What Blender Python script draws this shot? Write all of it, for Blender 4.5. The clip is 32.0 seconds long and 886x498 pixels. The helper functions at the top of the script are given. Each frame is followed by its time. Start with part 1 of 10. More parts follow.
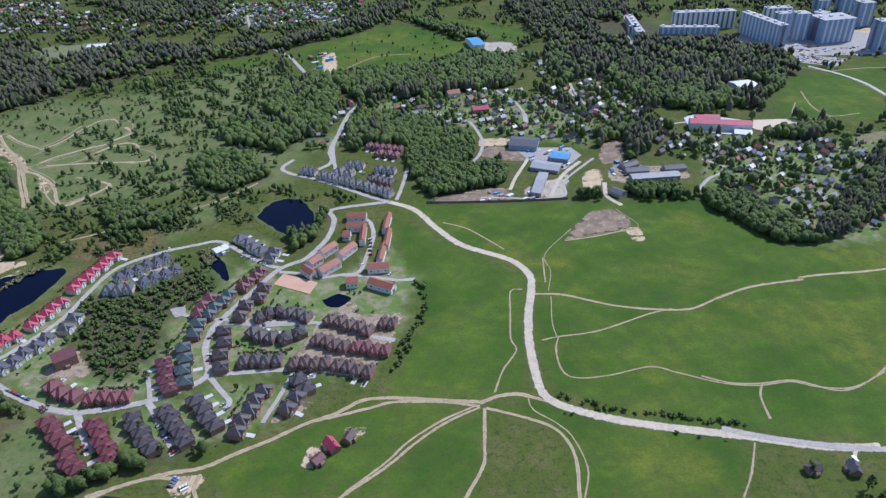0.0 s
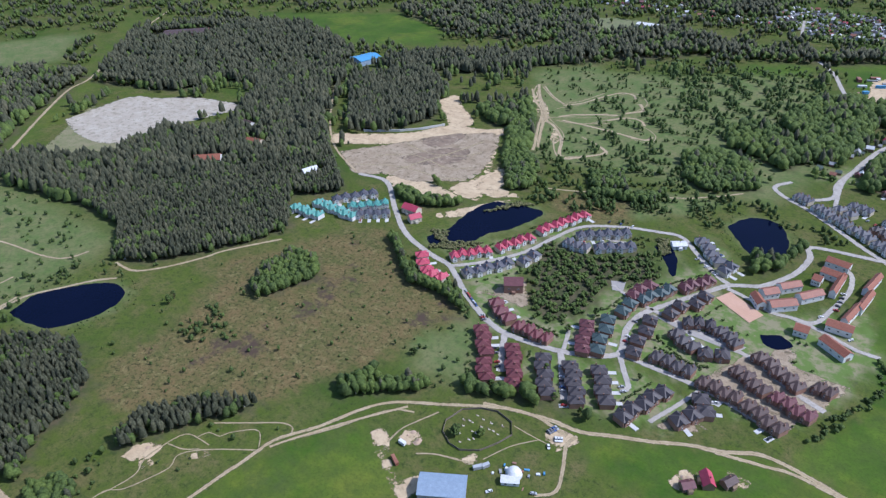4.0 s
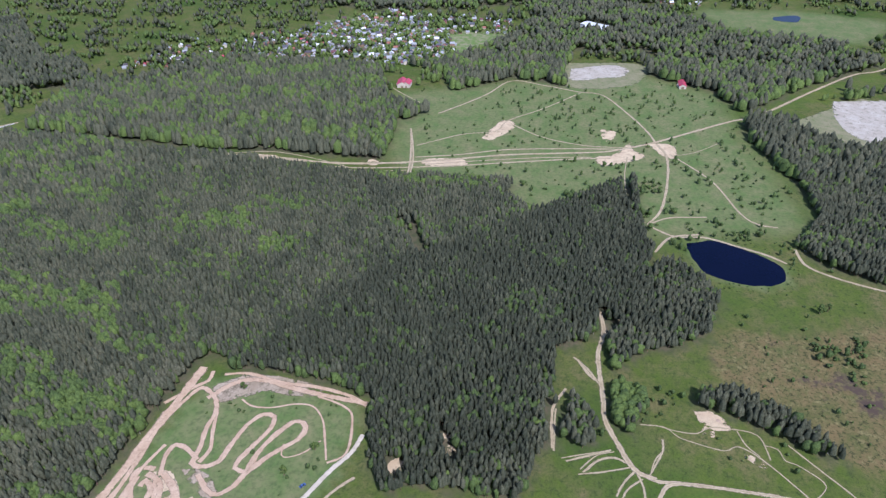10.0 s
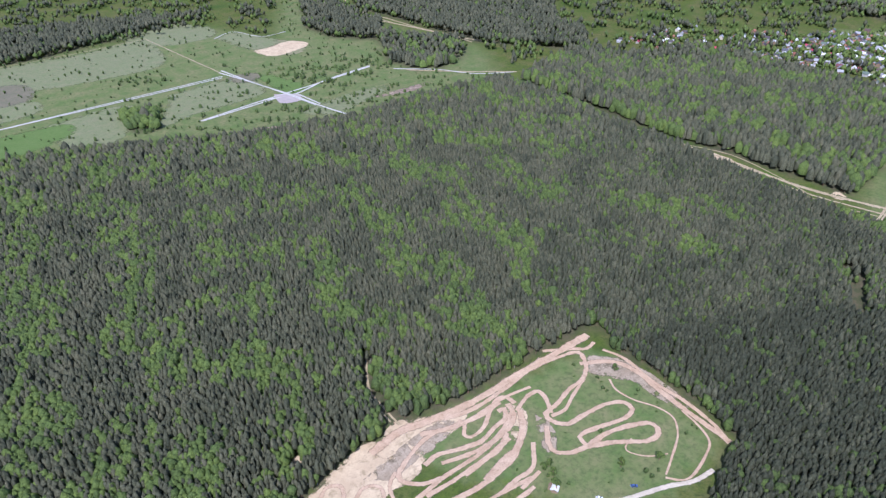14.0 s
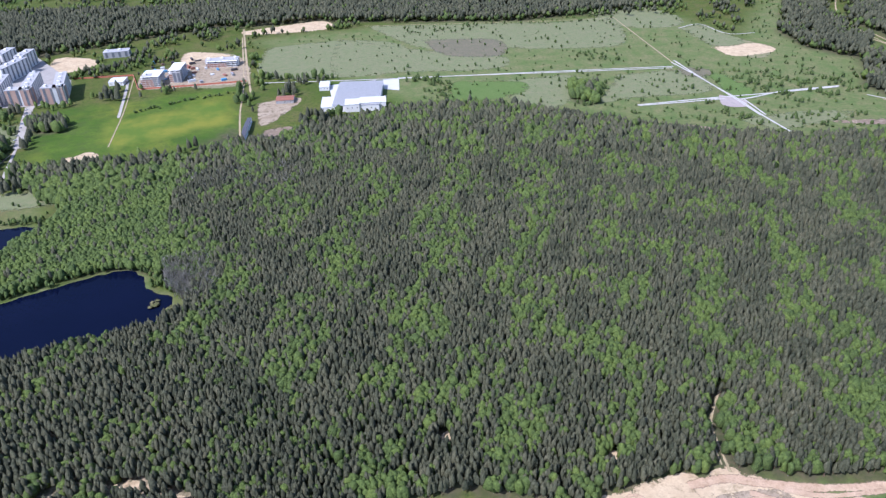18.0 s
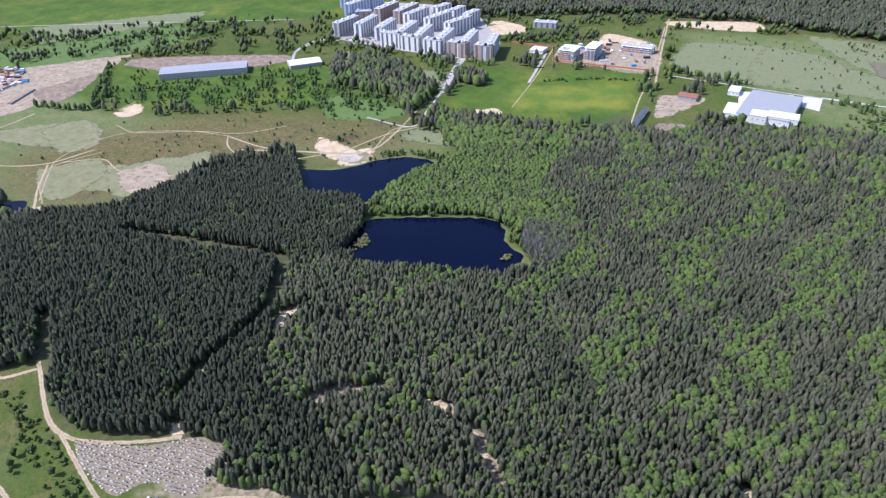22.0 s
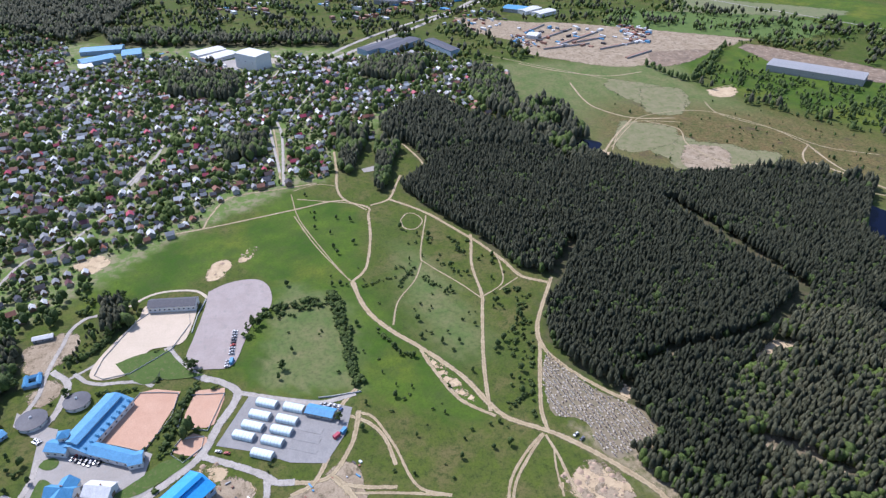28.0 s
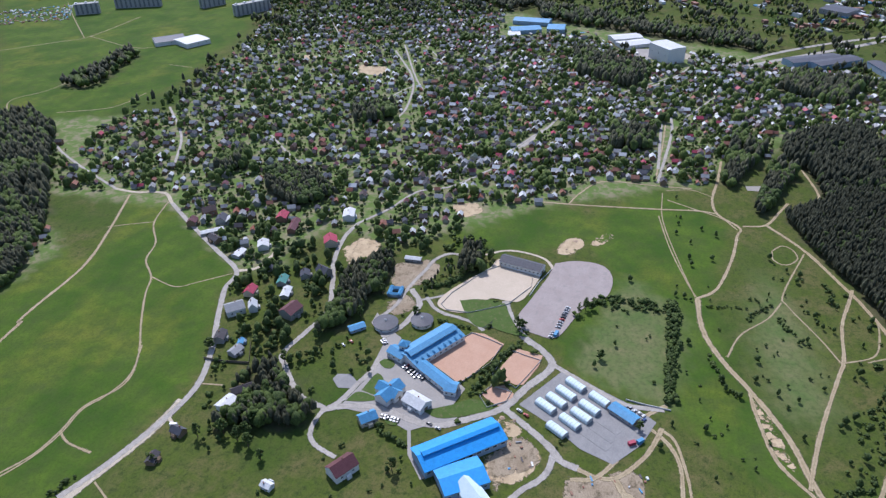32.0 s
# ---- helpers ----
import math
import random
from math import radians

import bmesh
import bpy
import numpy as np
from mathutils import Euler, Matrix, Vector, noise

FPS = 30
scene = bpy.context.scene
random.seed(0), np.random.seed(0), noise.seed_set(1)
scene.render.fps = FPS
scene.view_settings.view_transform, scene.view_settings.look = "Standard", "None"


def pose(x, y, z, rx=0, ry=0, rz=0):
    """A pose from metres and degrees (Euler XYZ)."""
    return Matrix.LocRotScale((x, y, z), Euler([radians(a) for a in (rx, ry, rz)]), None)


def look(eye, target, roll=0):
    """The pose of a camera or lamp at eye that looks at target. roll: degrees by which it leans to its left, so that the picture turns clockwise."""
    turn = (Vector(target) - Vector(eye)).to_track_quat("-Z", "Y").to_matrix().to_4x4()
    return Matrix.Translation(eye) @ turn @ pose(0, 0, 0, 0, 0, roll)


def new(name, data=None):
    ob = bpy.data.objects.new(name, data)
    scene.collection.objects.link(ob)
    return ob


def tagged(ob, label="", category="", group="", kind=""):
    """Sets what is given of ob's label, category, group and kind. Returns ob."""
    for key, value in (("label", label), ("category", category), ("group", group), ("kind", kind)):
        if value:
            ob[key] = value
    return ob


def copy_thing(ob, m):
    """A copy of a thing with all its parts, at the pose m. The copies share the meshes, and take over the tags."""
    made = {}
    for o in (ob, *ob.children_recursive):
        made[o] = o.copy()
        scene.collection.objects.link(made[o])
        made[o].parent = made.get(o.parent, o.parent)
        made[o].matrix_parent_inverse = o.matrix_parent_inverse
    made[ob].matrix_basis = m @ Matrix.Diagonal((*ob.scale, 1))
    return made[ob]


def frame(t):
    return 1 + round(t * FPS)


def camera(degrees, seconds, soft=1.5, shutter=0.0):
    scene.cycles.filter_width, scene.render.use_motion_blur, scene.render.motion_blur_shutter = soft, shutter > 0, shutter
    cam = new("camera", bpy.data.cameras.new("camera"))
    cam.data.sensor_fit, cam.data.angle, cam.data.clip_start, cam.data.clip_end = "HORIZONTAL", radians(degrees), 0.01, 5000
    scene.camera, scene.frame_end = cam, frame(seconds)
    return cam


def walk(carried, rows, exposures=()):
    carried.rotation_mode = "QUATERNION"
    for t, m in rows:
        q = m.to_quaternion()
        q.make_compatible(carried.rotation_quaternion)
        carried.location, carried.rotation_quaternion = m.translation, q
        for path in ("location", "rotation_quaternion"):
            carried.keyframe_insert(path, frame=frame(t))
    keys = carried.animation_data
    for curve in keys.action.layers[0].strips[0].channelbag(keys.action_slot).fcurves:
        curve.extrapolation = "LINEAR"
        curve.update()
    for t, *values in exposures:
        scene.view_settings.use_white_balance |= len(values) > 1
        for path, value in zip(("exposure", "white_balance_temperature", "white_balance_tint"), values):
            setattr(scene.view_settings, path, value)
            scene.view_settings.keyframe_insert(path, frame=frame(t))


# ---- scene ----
from mathutils.geometry import delaunay_2d_cdt

EYE = 350.0  # height of the camera over the meadows
cam = camera(64.6, 32.0, 1.35)
# seconds, tilt, lean, turn: the camera hovers and turns on the spot
TURNS = (
    (0.0, 57.79, 1.14, -0.72), (0.5, 57.81, 1.21, 4.67), (1.0, 57.83, 1.26, 9.68), (1.5, 57.89, 1.24, 15.04),
    (2.0, 57.99, 1.26, 20.41), (2.5, 57.97, 1.21, 25.6), (3.0, 58.01, 1.3, 30.83), (3.5, 58.07, 1.27, 36.09),
    (4.0, 58.1, 1.23, 41.36), (4.5, 58.08, 1.2, 46.6), (5.0, 58.04, 1.18, 51.79), (5.5, 57.98, 1.18, 56.87),
    (6.0, 57.93, 1.19, 61.89), (6.5, 57.84, 1.17, 66.88), (7.0, 57.93, 1.13, 71.95), (7.5, 57.84, 1.14, 77.01),
    (8.0, 57.86, 1.16, 81.93), (8.5, 57.94, 1.12, 86.74), (9.0, 57.87, 1.14, 91.45), (9.5, 57.94, 1.21, 96.28),
    (10.0, 57.97, 1.22, 101.15), (10.5, 57.99, 1.3, 106.02), (11.0, 58.08, 1.24, 110.86), (11.5, 57.99, 1.29, 115.66),
    (12.0, 58.08, 1.31, 120.57), (12.5, 58.07, 1.36, 125.43), (13.0, 58.04, 1.37, 130.21), (13.5, 58.02, 1.43, 135.03),
    (14.0, 57.92, 1.44, 139.87), (14.5, 57.93, 1.44, 144.71), (15.0, 57.92, 1.44, 149.48), (15.5, 57.9, 1.44, 154.12),
    (16.0, 57.89, 1.43, 158.65), (16.5, 57.92, 1.41, 163.11), (17.0, 57.98, 1.39, 167.54), (17.5, 57.97, 1.39, 171.89),
    (18.0, 58.02, 1.42, 176.17), (18.5, 58.02, 1.31, 180.47), (19.0, 57.97, 1.29, 184.82), (19.5, 57.98, 1.26, 189.02),
    (20.0, 57.97, 1.32, 193.13), (20.5, 57.89, 1.24, 197.33), (21.0, 57.9, 1.27, 201.42), (21.5, 57.88, 1.28, 205.44),
    (22.0, 57.94, 1.29, 209.38), (22.5, 57.83, 1.29, 213.45), (23.0, 57.9, 1.21, 217.4), (23.5, 57.86, 1.24, 221.32),
    (24.0, 57.85, 1.21, 225.32), (24.5, 57.93, 1.22, 229.24), (25.0, 57.83, 1.12, 233.21), (25.5, 57.85, 1.15, 237.15),
    (26.0, 57.85, 1.16, 241.09), (26.5, 57.83, 1.13, 245.04), (27.0, 57.83, 1.11, 249.02), (27.5, 57.86, 1.13, 253.01),
    (28.0, 57.91, 1.18, 257.02), (28.5, 57.83, 1.21, 260.98), (29.0, 57.85, 1.32, 264.59), (29.5, 57.91, 1.28, 268.09),
    (30.0, 57.87, 1.37, 271.59), (30.5, 57.97, 1.35, 275.7), (31.0, 57.93, 1.35, 280.77), (31.5, 58.01, 1.45, 285.99),
    (32.0, 57.91, 1.43, 290.03),
)
# the clip's camera opens up as it turns away from the sun
EXPOSURES = [(0.0, 0.17, 5430, 16), (3.0, 0.2, 5430, 16), (7.0, 0.34, 5400, 17), (12.0, 0.52, 5360, 23), (19.0, 0.70, 5480, 22), (25.0, 0.74, 5600, 21), (29.0, 0.30, 5760, 18), (32.0, 0.12, 5700, 17)]
walk(cam, [(t, pose(0, 0, EYE, tilt, lean, turn)) for t, tilt, lean, turn in TURNS], EXPOSURES)

# ---- world and sun ----
SUN_TURN, SUN_HEIGHT = 55.0, 50.0  # degrees from +y towards +x, and over the horizon
world = bpy.data.worlds.new("sky")
scene.world = world
world.use_nodes = True
sky = world.node_tree.nodes.new("ShaderNodeTexSky")
sky.sky_type, sky.sun_disc = "NISHITA", False
sky.sun_elevation, sky.sun_rotation = radians(SUN_HEIGHT), radians(SUN_TURN)
back = world.node_tree.nodes["Background"]
back.inputs["Strength"].default_value = 0.148
world.node_tree.links.new(sky.outputs[0], back.inputs["Color"])
sun = new("sun", bpy.data.lights.new("sun", "SUN"))
sun.data.energy, sun.data.angle, sun.data.color = 4.2, radians(0.5), (1.0, 0.96, 0.90)
ca, ce = radians(SUN_TURN), radians(SUN_HEIGHT)
sun.matrix_world = look((900 * math.sin(ca) * math.cos(ce), 900 * math.cos(ca) * math.cos(ce), 900 * math.sin(ce)), (0, 0, 0))

rng = np.random.default_rng(7)


# ---- materials ----
class Nodes:
    """A short way to write a node tree."""

    def __init__(self, name):
        self.mat = bpy.data.materials.new(name)
        self.mat.use_nodes = True
        self.tree = self.mat.node_tree
        self.bsdf = self.tree.nodes["Principled BSDF"]
        self.place = self.tree.nodes.new("ShaderNodeTexCoord").outputs["Object"]

    def add(self, kind, **values):
        node = self.tree.nodes.new(kind)
        for key, value in values.items():
            sock = node.inputs[key.replace("_", " ")]
            if isinstance(value, bpy.types.NodeSocket):
                self.tree.links.new(value, sock)
            else:
                sock.default_value = value
        return node

    def noise(self, metres, detail=3.0, rough=0.6, world=True):
        place = self.tree.nodes.new("ShaderNodeNewGeometry").outputs["Position"] if world else self.place
        return self.add("ShaderNodeTexNoise", Vector=place, Scale=1.0 / metres, Detail=detail, Roughness=rough).outputs["Fac"]

    def ramp(self, fac, low, high):
        node = self.add("ShaderNodeMapRange", Value=fac)
        node.inputs["From Min"].default_value, node.inputs["From Max"].default_value = low, high
        return node.outputs["Result"]

    def mix(self, fac, a, b, how="MIX"):
        node = self.tree.nodes.new("ShaderNodeMix")
        node.data_type, node.blend_type = "RGBA", how
        for sock, value in ((node.inputs[0], fac), (node.inputs[6], a), (node.inputs[7], b)):
            if isinstance(value, bpy.types.NodeSocket):
                self.tree.links.new(value, sock)
            elif sock.type == "RGBA":
                sock.default_value = (*value[:3], 1)
            else:
                sock.default_value = value
        return node.outputs[2]

    def math(self, how, a, b=0.0):
        node = self.tree.nodes.new("ShaderNodeMath")
        node.operation = how
        for sock, value in zip(node.inputs, (a, b)):
            if isinstance(value, bpy.types.NodeSocket):
                self.tree.links.new(value, sock)
            else:
                sock.default_value = value
        return node.outputs[0]

    def attribute(self, name):
        node = self.tree.nodes.new("ShaderNodeAttribute")
        node.attribute_name = name
        return node

    def finish(self, colour, rough=0.9, bump=None, depth=0.1, metal=0.0, gloss=0.3):
        def put(sock, value):
            if isinstance(value, bpy.types.NodeSocket):
                self.tree.links.new(value, self.bsdf.inputs[sock])
            else:
                self.bsdf.inputs[sock].default_value = value
        put("Base Color", colour if isinstance(colour, bpy.types.NodeSocket) else (*colour, 1))
        put("Roughness", rough)
        put("Metallic", metal)
        put("Specular IOR Level", gloss)
        if bump is not None:
            node = self.add("ShaderNodeBump", Height=bump, Distance=depth, Strength=1.0)
            self.tree.links.new(node.outputs[0], self.bsdf.inputs["Normal"])
        return self.mat


    def fade(self, amount):
        """Lets the ground below show where the surface thins out."""
        clear_node, mixer = self.add("ShaderNodeBsdfTransparent"), self.tree.nodes.new("ShaderNodeMixShader")
        self.tree.links.new(amount, mixer.inputs[0])
        self.tree.links.new(self.bsdf.outputs[0], mixer.inputs[1])
        self.tree.links.new(clear_node.outputs[0], mixer.inputs[2])
        self.tree.links.new(mixer.outputs[0], self.tree.nodes["Material Output"].inputs["Surface"])
        return self.mat


def surface(name, a, b, fine=0.6, broad=9.0, rough=0.85, depth=0.04, metal=0.0, gloss=0.3, spots=None, world=True):
    """Two colours broken up at two scales, with an optional third in blotches."""
    n = Nodes(name)
    grain, patch = n.noise(fine, 4.0, 0.7, world), n.noise(broad, 3.0, 0.6, world)
    colour = n.mix(n.ramp(patch, 0.3, 0.7), a, b)
    colour = n.mix(n.ramp(grain, 0.25, 0.75), colour, n.mix(0.55, colour, tuple(c * 0.55 for c in a)))
    if spots:
        colour = n.mix(n.ramp(n.noise(broad * 0.45, 5.0, 0.7, world), 0.54, 0.66), colour, spots)
    return n.finish(colour, rough, grain, depth, metal, gloss)


def grass_colour(n):
    """Meadow grass: broad changes of green, tufts, and dry straw."""
    green = n.mix(n.ramp(n.noise(70.0, 4.0), 0.32, 0.68), (0.060, 0.092, 0.013), (0.100, 0.126, 0.022))
    green = n.mix(n.ramp(n.noise(9.0, 4.0, 0.7), 0.35, 0.75), green, (0.076, 0.088, 0.024))
    green = n.mix(n.ramp(n.noise(27.0, 6.0, 0.7), 0.45, 0.66), green, (0.128, 0.112, 0.044))
    green = n.mix(n.ramp(n.noise(140.0, 5.0, 0.65), 0.50, 0.66), green, (0.050, 0.086, 0.014))
    green = n.mix(n.ramp(n.noise(5.0, 5.0, 0.8), 0.50, 0.64), green, (0.042, 0.062, 0.016))
    return n.mix(n.ramp(n.noise(1.8, 4.0, 0.8), 0.46, 0.66), green, n.mix(0.45, green, (0.020, 0.032, 0.008)))


def ground_material():
    n = Nodes("ground")
    first, second = n.attribute("cover_a"), n.attribute("cover_b")
    split = n.add("ShaderNodeSeparateColor", Color=first.outputs["Color"])
    other = n.add("ShaderNodeSeparateColor", Color=second.outputs["Color"])
    bog, lush, dry, floor = split.outputs[0], split.outputs[1], split.outputs[2], first.outputs["Alpha"]
    yellow, garden, worn = other.outputs[0], other.outputs[1], other.outputs[2]
    colour = grass_colour(n)
    broad = n.noise(55.0, 5.0, 0.65)
    rich = n.mix(n.ramp(broad, 0.38, 0.62), (0.042, 0.090, 0.011), (0.088, 0.136, 0.018))
    rich = n.mix(n.ramp(n.noise(95.0, 5.0, 0.6), 0.52, 0.70), rich, (0.142, 0.156, 0.024))
    rich = n.mix(n.ramp(n.noise(33.0, 6.0, 0.75), 0.54, 0.74), rich, (0.064, 0.086, 0.026))
    rich = n.mix(n.ramp(n.noise(14.0, 4.0, 0.7), 0.4, 0.8), rich, (0.056, 0.082, 0.020))
    rich = n.mix(n.ramp(n.noise(2.2, 5.0, 0.85), 0.47, 0.64), rich, n.mix(0.4, rich, (0.022, 0.036, 0.008)))
    colour = n.mix(lush, colour, rich)
    straw = n.mix(n.ramp(n.noise(24.0, 5.0, 0.7), 0.38, 0.66), (0.094, 0.134, 0.040), (0.166, 0.158, 0.072))
    straw = n.mix(n.ramp(n.noise(4.0, 3.0, 0.7), 0.45, 0.8), straw, (0.060, 0.085, 0.030))
    colour = n.mix(dry, colour, straw)
    reed = n.mix(n.ramp(n.noise(22.0, 6.0, 0.8), 0.42, 0.60), (0.142, 0.104, 0.045), (0.086, 0.090, 0.029))
    reed = n.mix(n.ramp(n.noise(7.0, 5.0, 0.8), 0.52, 0.64), reed, (0.176, 0.148, 0.062))
    reed = n.mix(n.ramp(n.noise(3.2, 4.0, 0.8), 0.50, 0.62), reed, (0.040, 0.044, 0.017))
    reed = n.mix(n.ramp(n.noise(48.0, 5.0, 0.75), 0.57, 0.66), reed, (0.070, 0.050, 0.036))
    colour = n.mix(bog, colour, reed)
    colour = n.mix(yellow, colour, n.mix(n.ramp(broad, 0.4, 0.6), (0.085, 0.130, 0.020), (0.160, 0.166, 0.026)))
    plots = n.mix(n.ramp(n.noise(12.0, 3.0, 0.7), 0.45, 0.6), (0.108, 0.160, 0.042), (0.215, 0.198, 0.115))
    colour = n.mix(garden, colour, plots)
    litter = n.mix(n.ramp(n.noise(8.0, 4.0, 0.7), 0.4, 0.7), (0.055, 0.062, 0.028), (0.110, 0.088, 0.056))
    colour = n.mix(floor, colour, litter)
    colour = n.mix(n.math("MULTIPLY", worn, n.ramp(n.noise(5.0, 4.0, 0.75), 0.35, 0.6)), colour, (0.30, 0.24, 0.16))
    tuft = n.noise(1.1, 4.0, 0.75)
    return n.finish(colour, 0.95, tuft, 0.14, 0.0, 0.08)


def way_material(name, a, b, fade, rut=0.0, rough=0.9):
    """A road or track: worn in the middle, grass creeping in at the edge, and between the ruts."""
    n = Nodes(name)
    across = n.attribute("across").outputs["Fac"]
    grain = n.noise(0.9, 4.0, 0.75)
    colour = n.mix(n.ramp(n.noise(13.0, 4.0, 0.7), 0.33, 0.68), a, b)
    colour = n.mix(n.ramp(grain, 0.42, 0.8), colour, tuple(c * 0.66 for c in a))
    colour = n.mix(n.ramp(n.noise(5.0, 5.0, 0.8), 0.50, 0.70), colour, tuple(c * 0.68 for c in a))
    rag = n.noise(3.4, 5.0, 0.8)
    edge = n.ramp(n.math("ADD", across, n.math("MULTIPLY", n.math("SUBTRACT", rag, 0.5), 1.3)), 1.0 - fade, 1.0 - fade * 0.35)
    if rut:
        crown = n.ramp(n.math("ADD", across, n.math("MULTIPLY", n.math("SUBTRACT", rag, 0.5), 0.9)), 0.34, 0.12)
        edge = n.math("MAXIMUM", edge, n.math("MULTIPLY", crown, rut))
    n.finish(colour, rough, grain, 0.04, 0.0, 0.2)
    return n.fade(edge)


def bare_material(name, a, b, c):
    """Bare ground in three shades, with grass coming in raggedly from the rim."""
    n = Nodes(name)
    across = n.attribute("across").outputs["Fac"]
    colour = n.mix(n.ramp(n.noise(17.0, 5.0, 0.7), 0.36, 0.62), a, b)
    colour = n.mix(n.ramp(n.noise(7.0, 5.0, 0.75), 0.52, 0.64), colour, c)
    grain = n.noise(1.0, 4.0, 0.75)
    colour = n.mix(n.ramp(grain, 0.45, 0.8), colour, tuple(v * 0.62 for v in a))
    rag = n.noise(6.0, 5.0, 0.8)
    edge = n.ramp(n.math("ADD", across, n.math("MULTIPLY", n.math("SUBTRACT", rag, 0.5), 2.4)), 0.72, 1.0)
    n.finish(colour, 0.95, grain, 0.12, 0.0, 0.15)
    return n.fade(edge)


def leaf_material(name, shades, young=(0.36, 0.42, 0.14)):
    """Foliage whose shade changes from tree to tree."""
    n = Nodes(name)
    tint = n.attribute("tint").outputs["Fac"]
    ramp = n.tree.nodes.new("ShaderNodeValToRGB")
    n.tree.links.new(tint, ramp.inputs[0])
    while len(ramp.color_ramp.elements) < len(shades):
        ramp.color_ramp.elements.new(0.5)
    for i, (el, c) in enumerate(zip(ramp.color_ramp.elements, shades)):
        el.position, el.color = i / (len(shades) - 1), (*c, 1)
    # noise puts dark gaps and highlights (young) of the clumps into the leaf colour
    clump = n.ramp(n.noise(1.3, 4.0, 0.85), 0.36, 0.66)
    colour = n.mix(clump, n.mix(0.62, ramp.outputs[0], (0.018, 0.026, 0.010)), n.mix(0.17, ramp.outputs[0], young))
    n.finish(colour, 0.65, n.noise(0.9, 3.0, 0.8), 0.75, 0.0, 0.12)
    # sunlight that passes through the leaves
    glow, mixer = n.add("ShaderNodeBsdfTranslucent", Color=colour), n.tree.nodes.new("ShaderNodeMixShader")
    mixer.inputs[0].default_value = 0.1
    n.tree.links.new(n.bsdf.outputs[0], mixer.inputs[1])
    n.tree.links.new(glow.outputs[0], mixer.inputs[2])
    n.tree.links.new(mixer.outputs[0], n.tree.nodes["Material Output"].inputs["Surface"])
    return n.mat


def roof_material(name, a, step=0.35, metal=0.0, rough=0.6, world=False):
    """Ribbed or tiled roofing with faded patches."""
    n = Nodes(name)
    grain = n.noise(0.35, 3.0, 0.7)
    colour = n.mix(n.ramp(n.noise(2.6, 4.0, 0.7), 0.3, 0.75), a, tuple(min(1.0, c * 1.35 + 0.01) for c in a))
    colour = n.mix(n.ramp(grain, 0.45, 0.8), colour, tuple(c * 0.62 for c in a))
    return n.finish(colour, rough, grain, 0.03, metal, 0.4)


GROUND = ground_material()
WAYS = {
    "asphalt": way_material("dusty_asphalt", (0.335, 0.305, 0.265), (0.43, 0.395, 0.345), 0.24),
    "gravel": way_material("pale_gravel", (0.44, 0.375, 0.275), (0.54, 0.465, 0.355), 0.3),
    "dirt": way_material("sandy_dirt", (0.34, 0.265, 0.155), (0.46, 0.375, 0.24), 0.50, 0.16),
    "path": way_material("worn_path", (0.32, 0.26, 0.15), (0.41, 0.335, 0.205), 0.66, 0.12),
    "track": way_material("rutted_red_sand", (0.39, 0.265, 0.165), (0.51, 0.375, 0.255), 0.42),
    "concrete": way_material("concrete_slabs", (0.42, 0.40, 0.36), (0.50, 0.48, 0.43), 0.12),
}
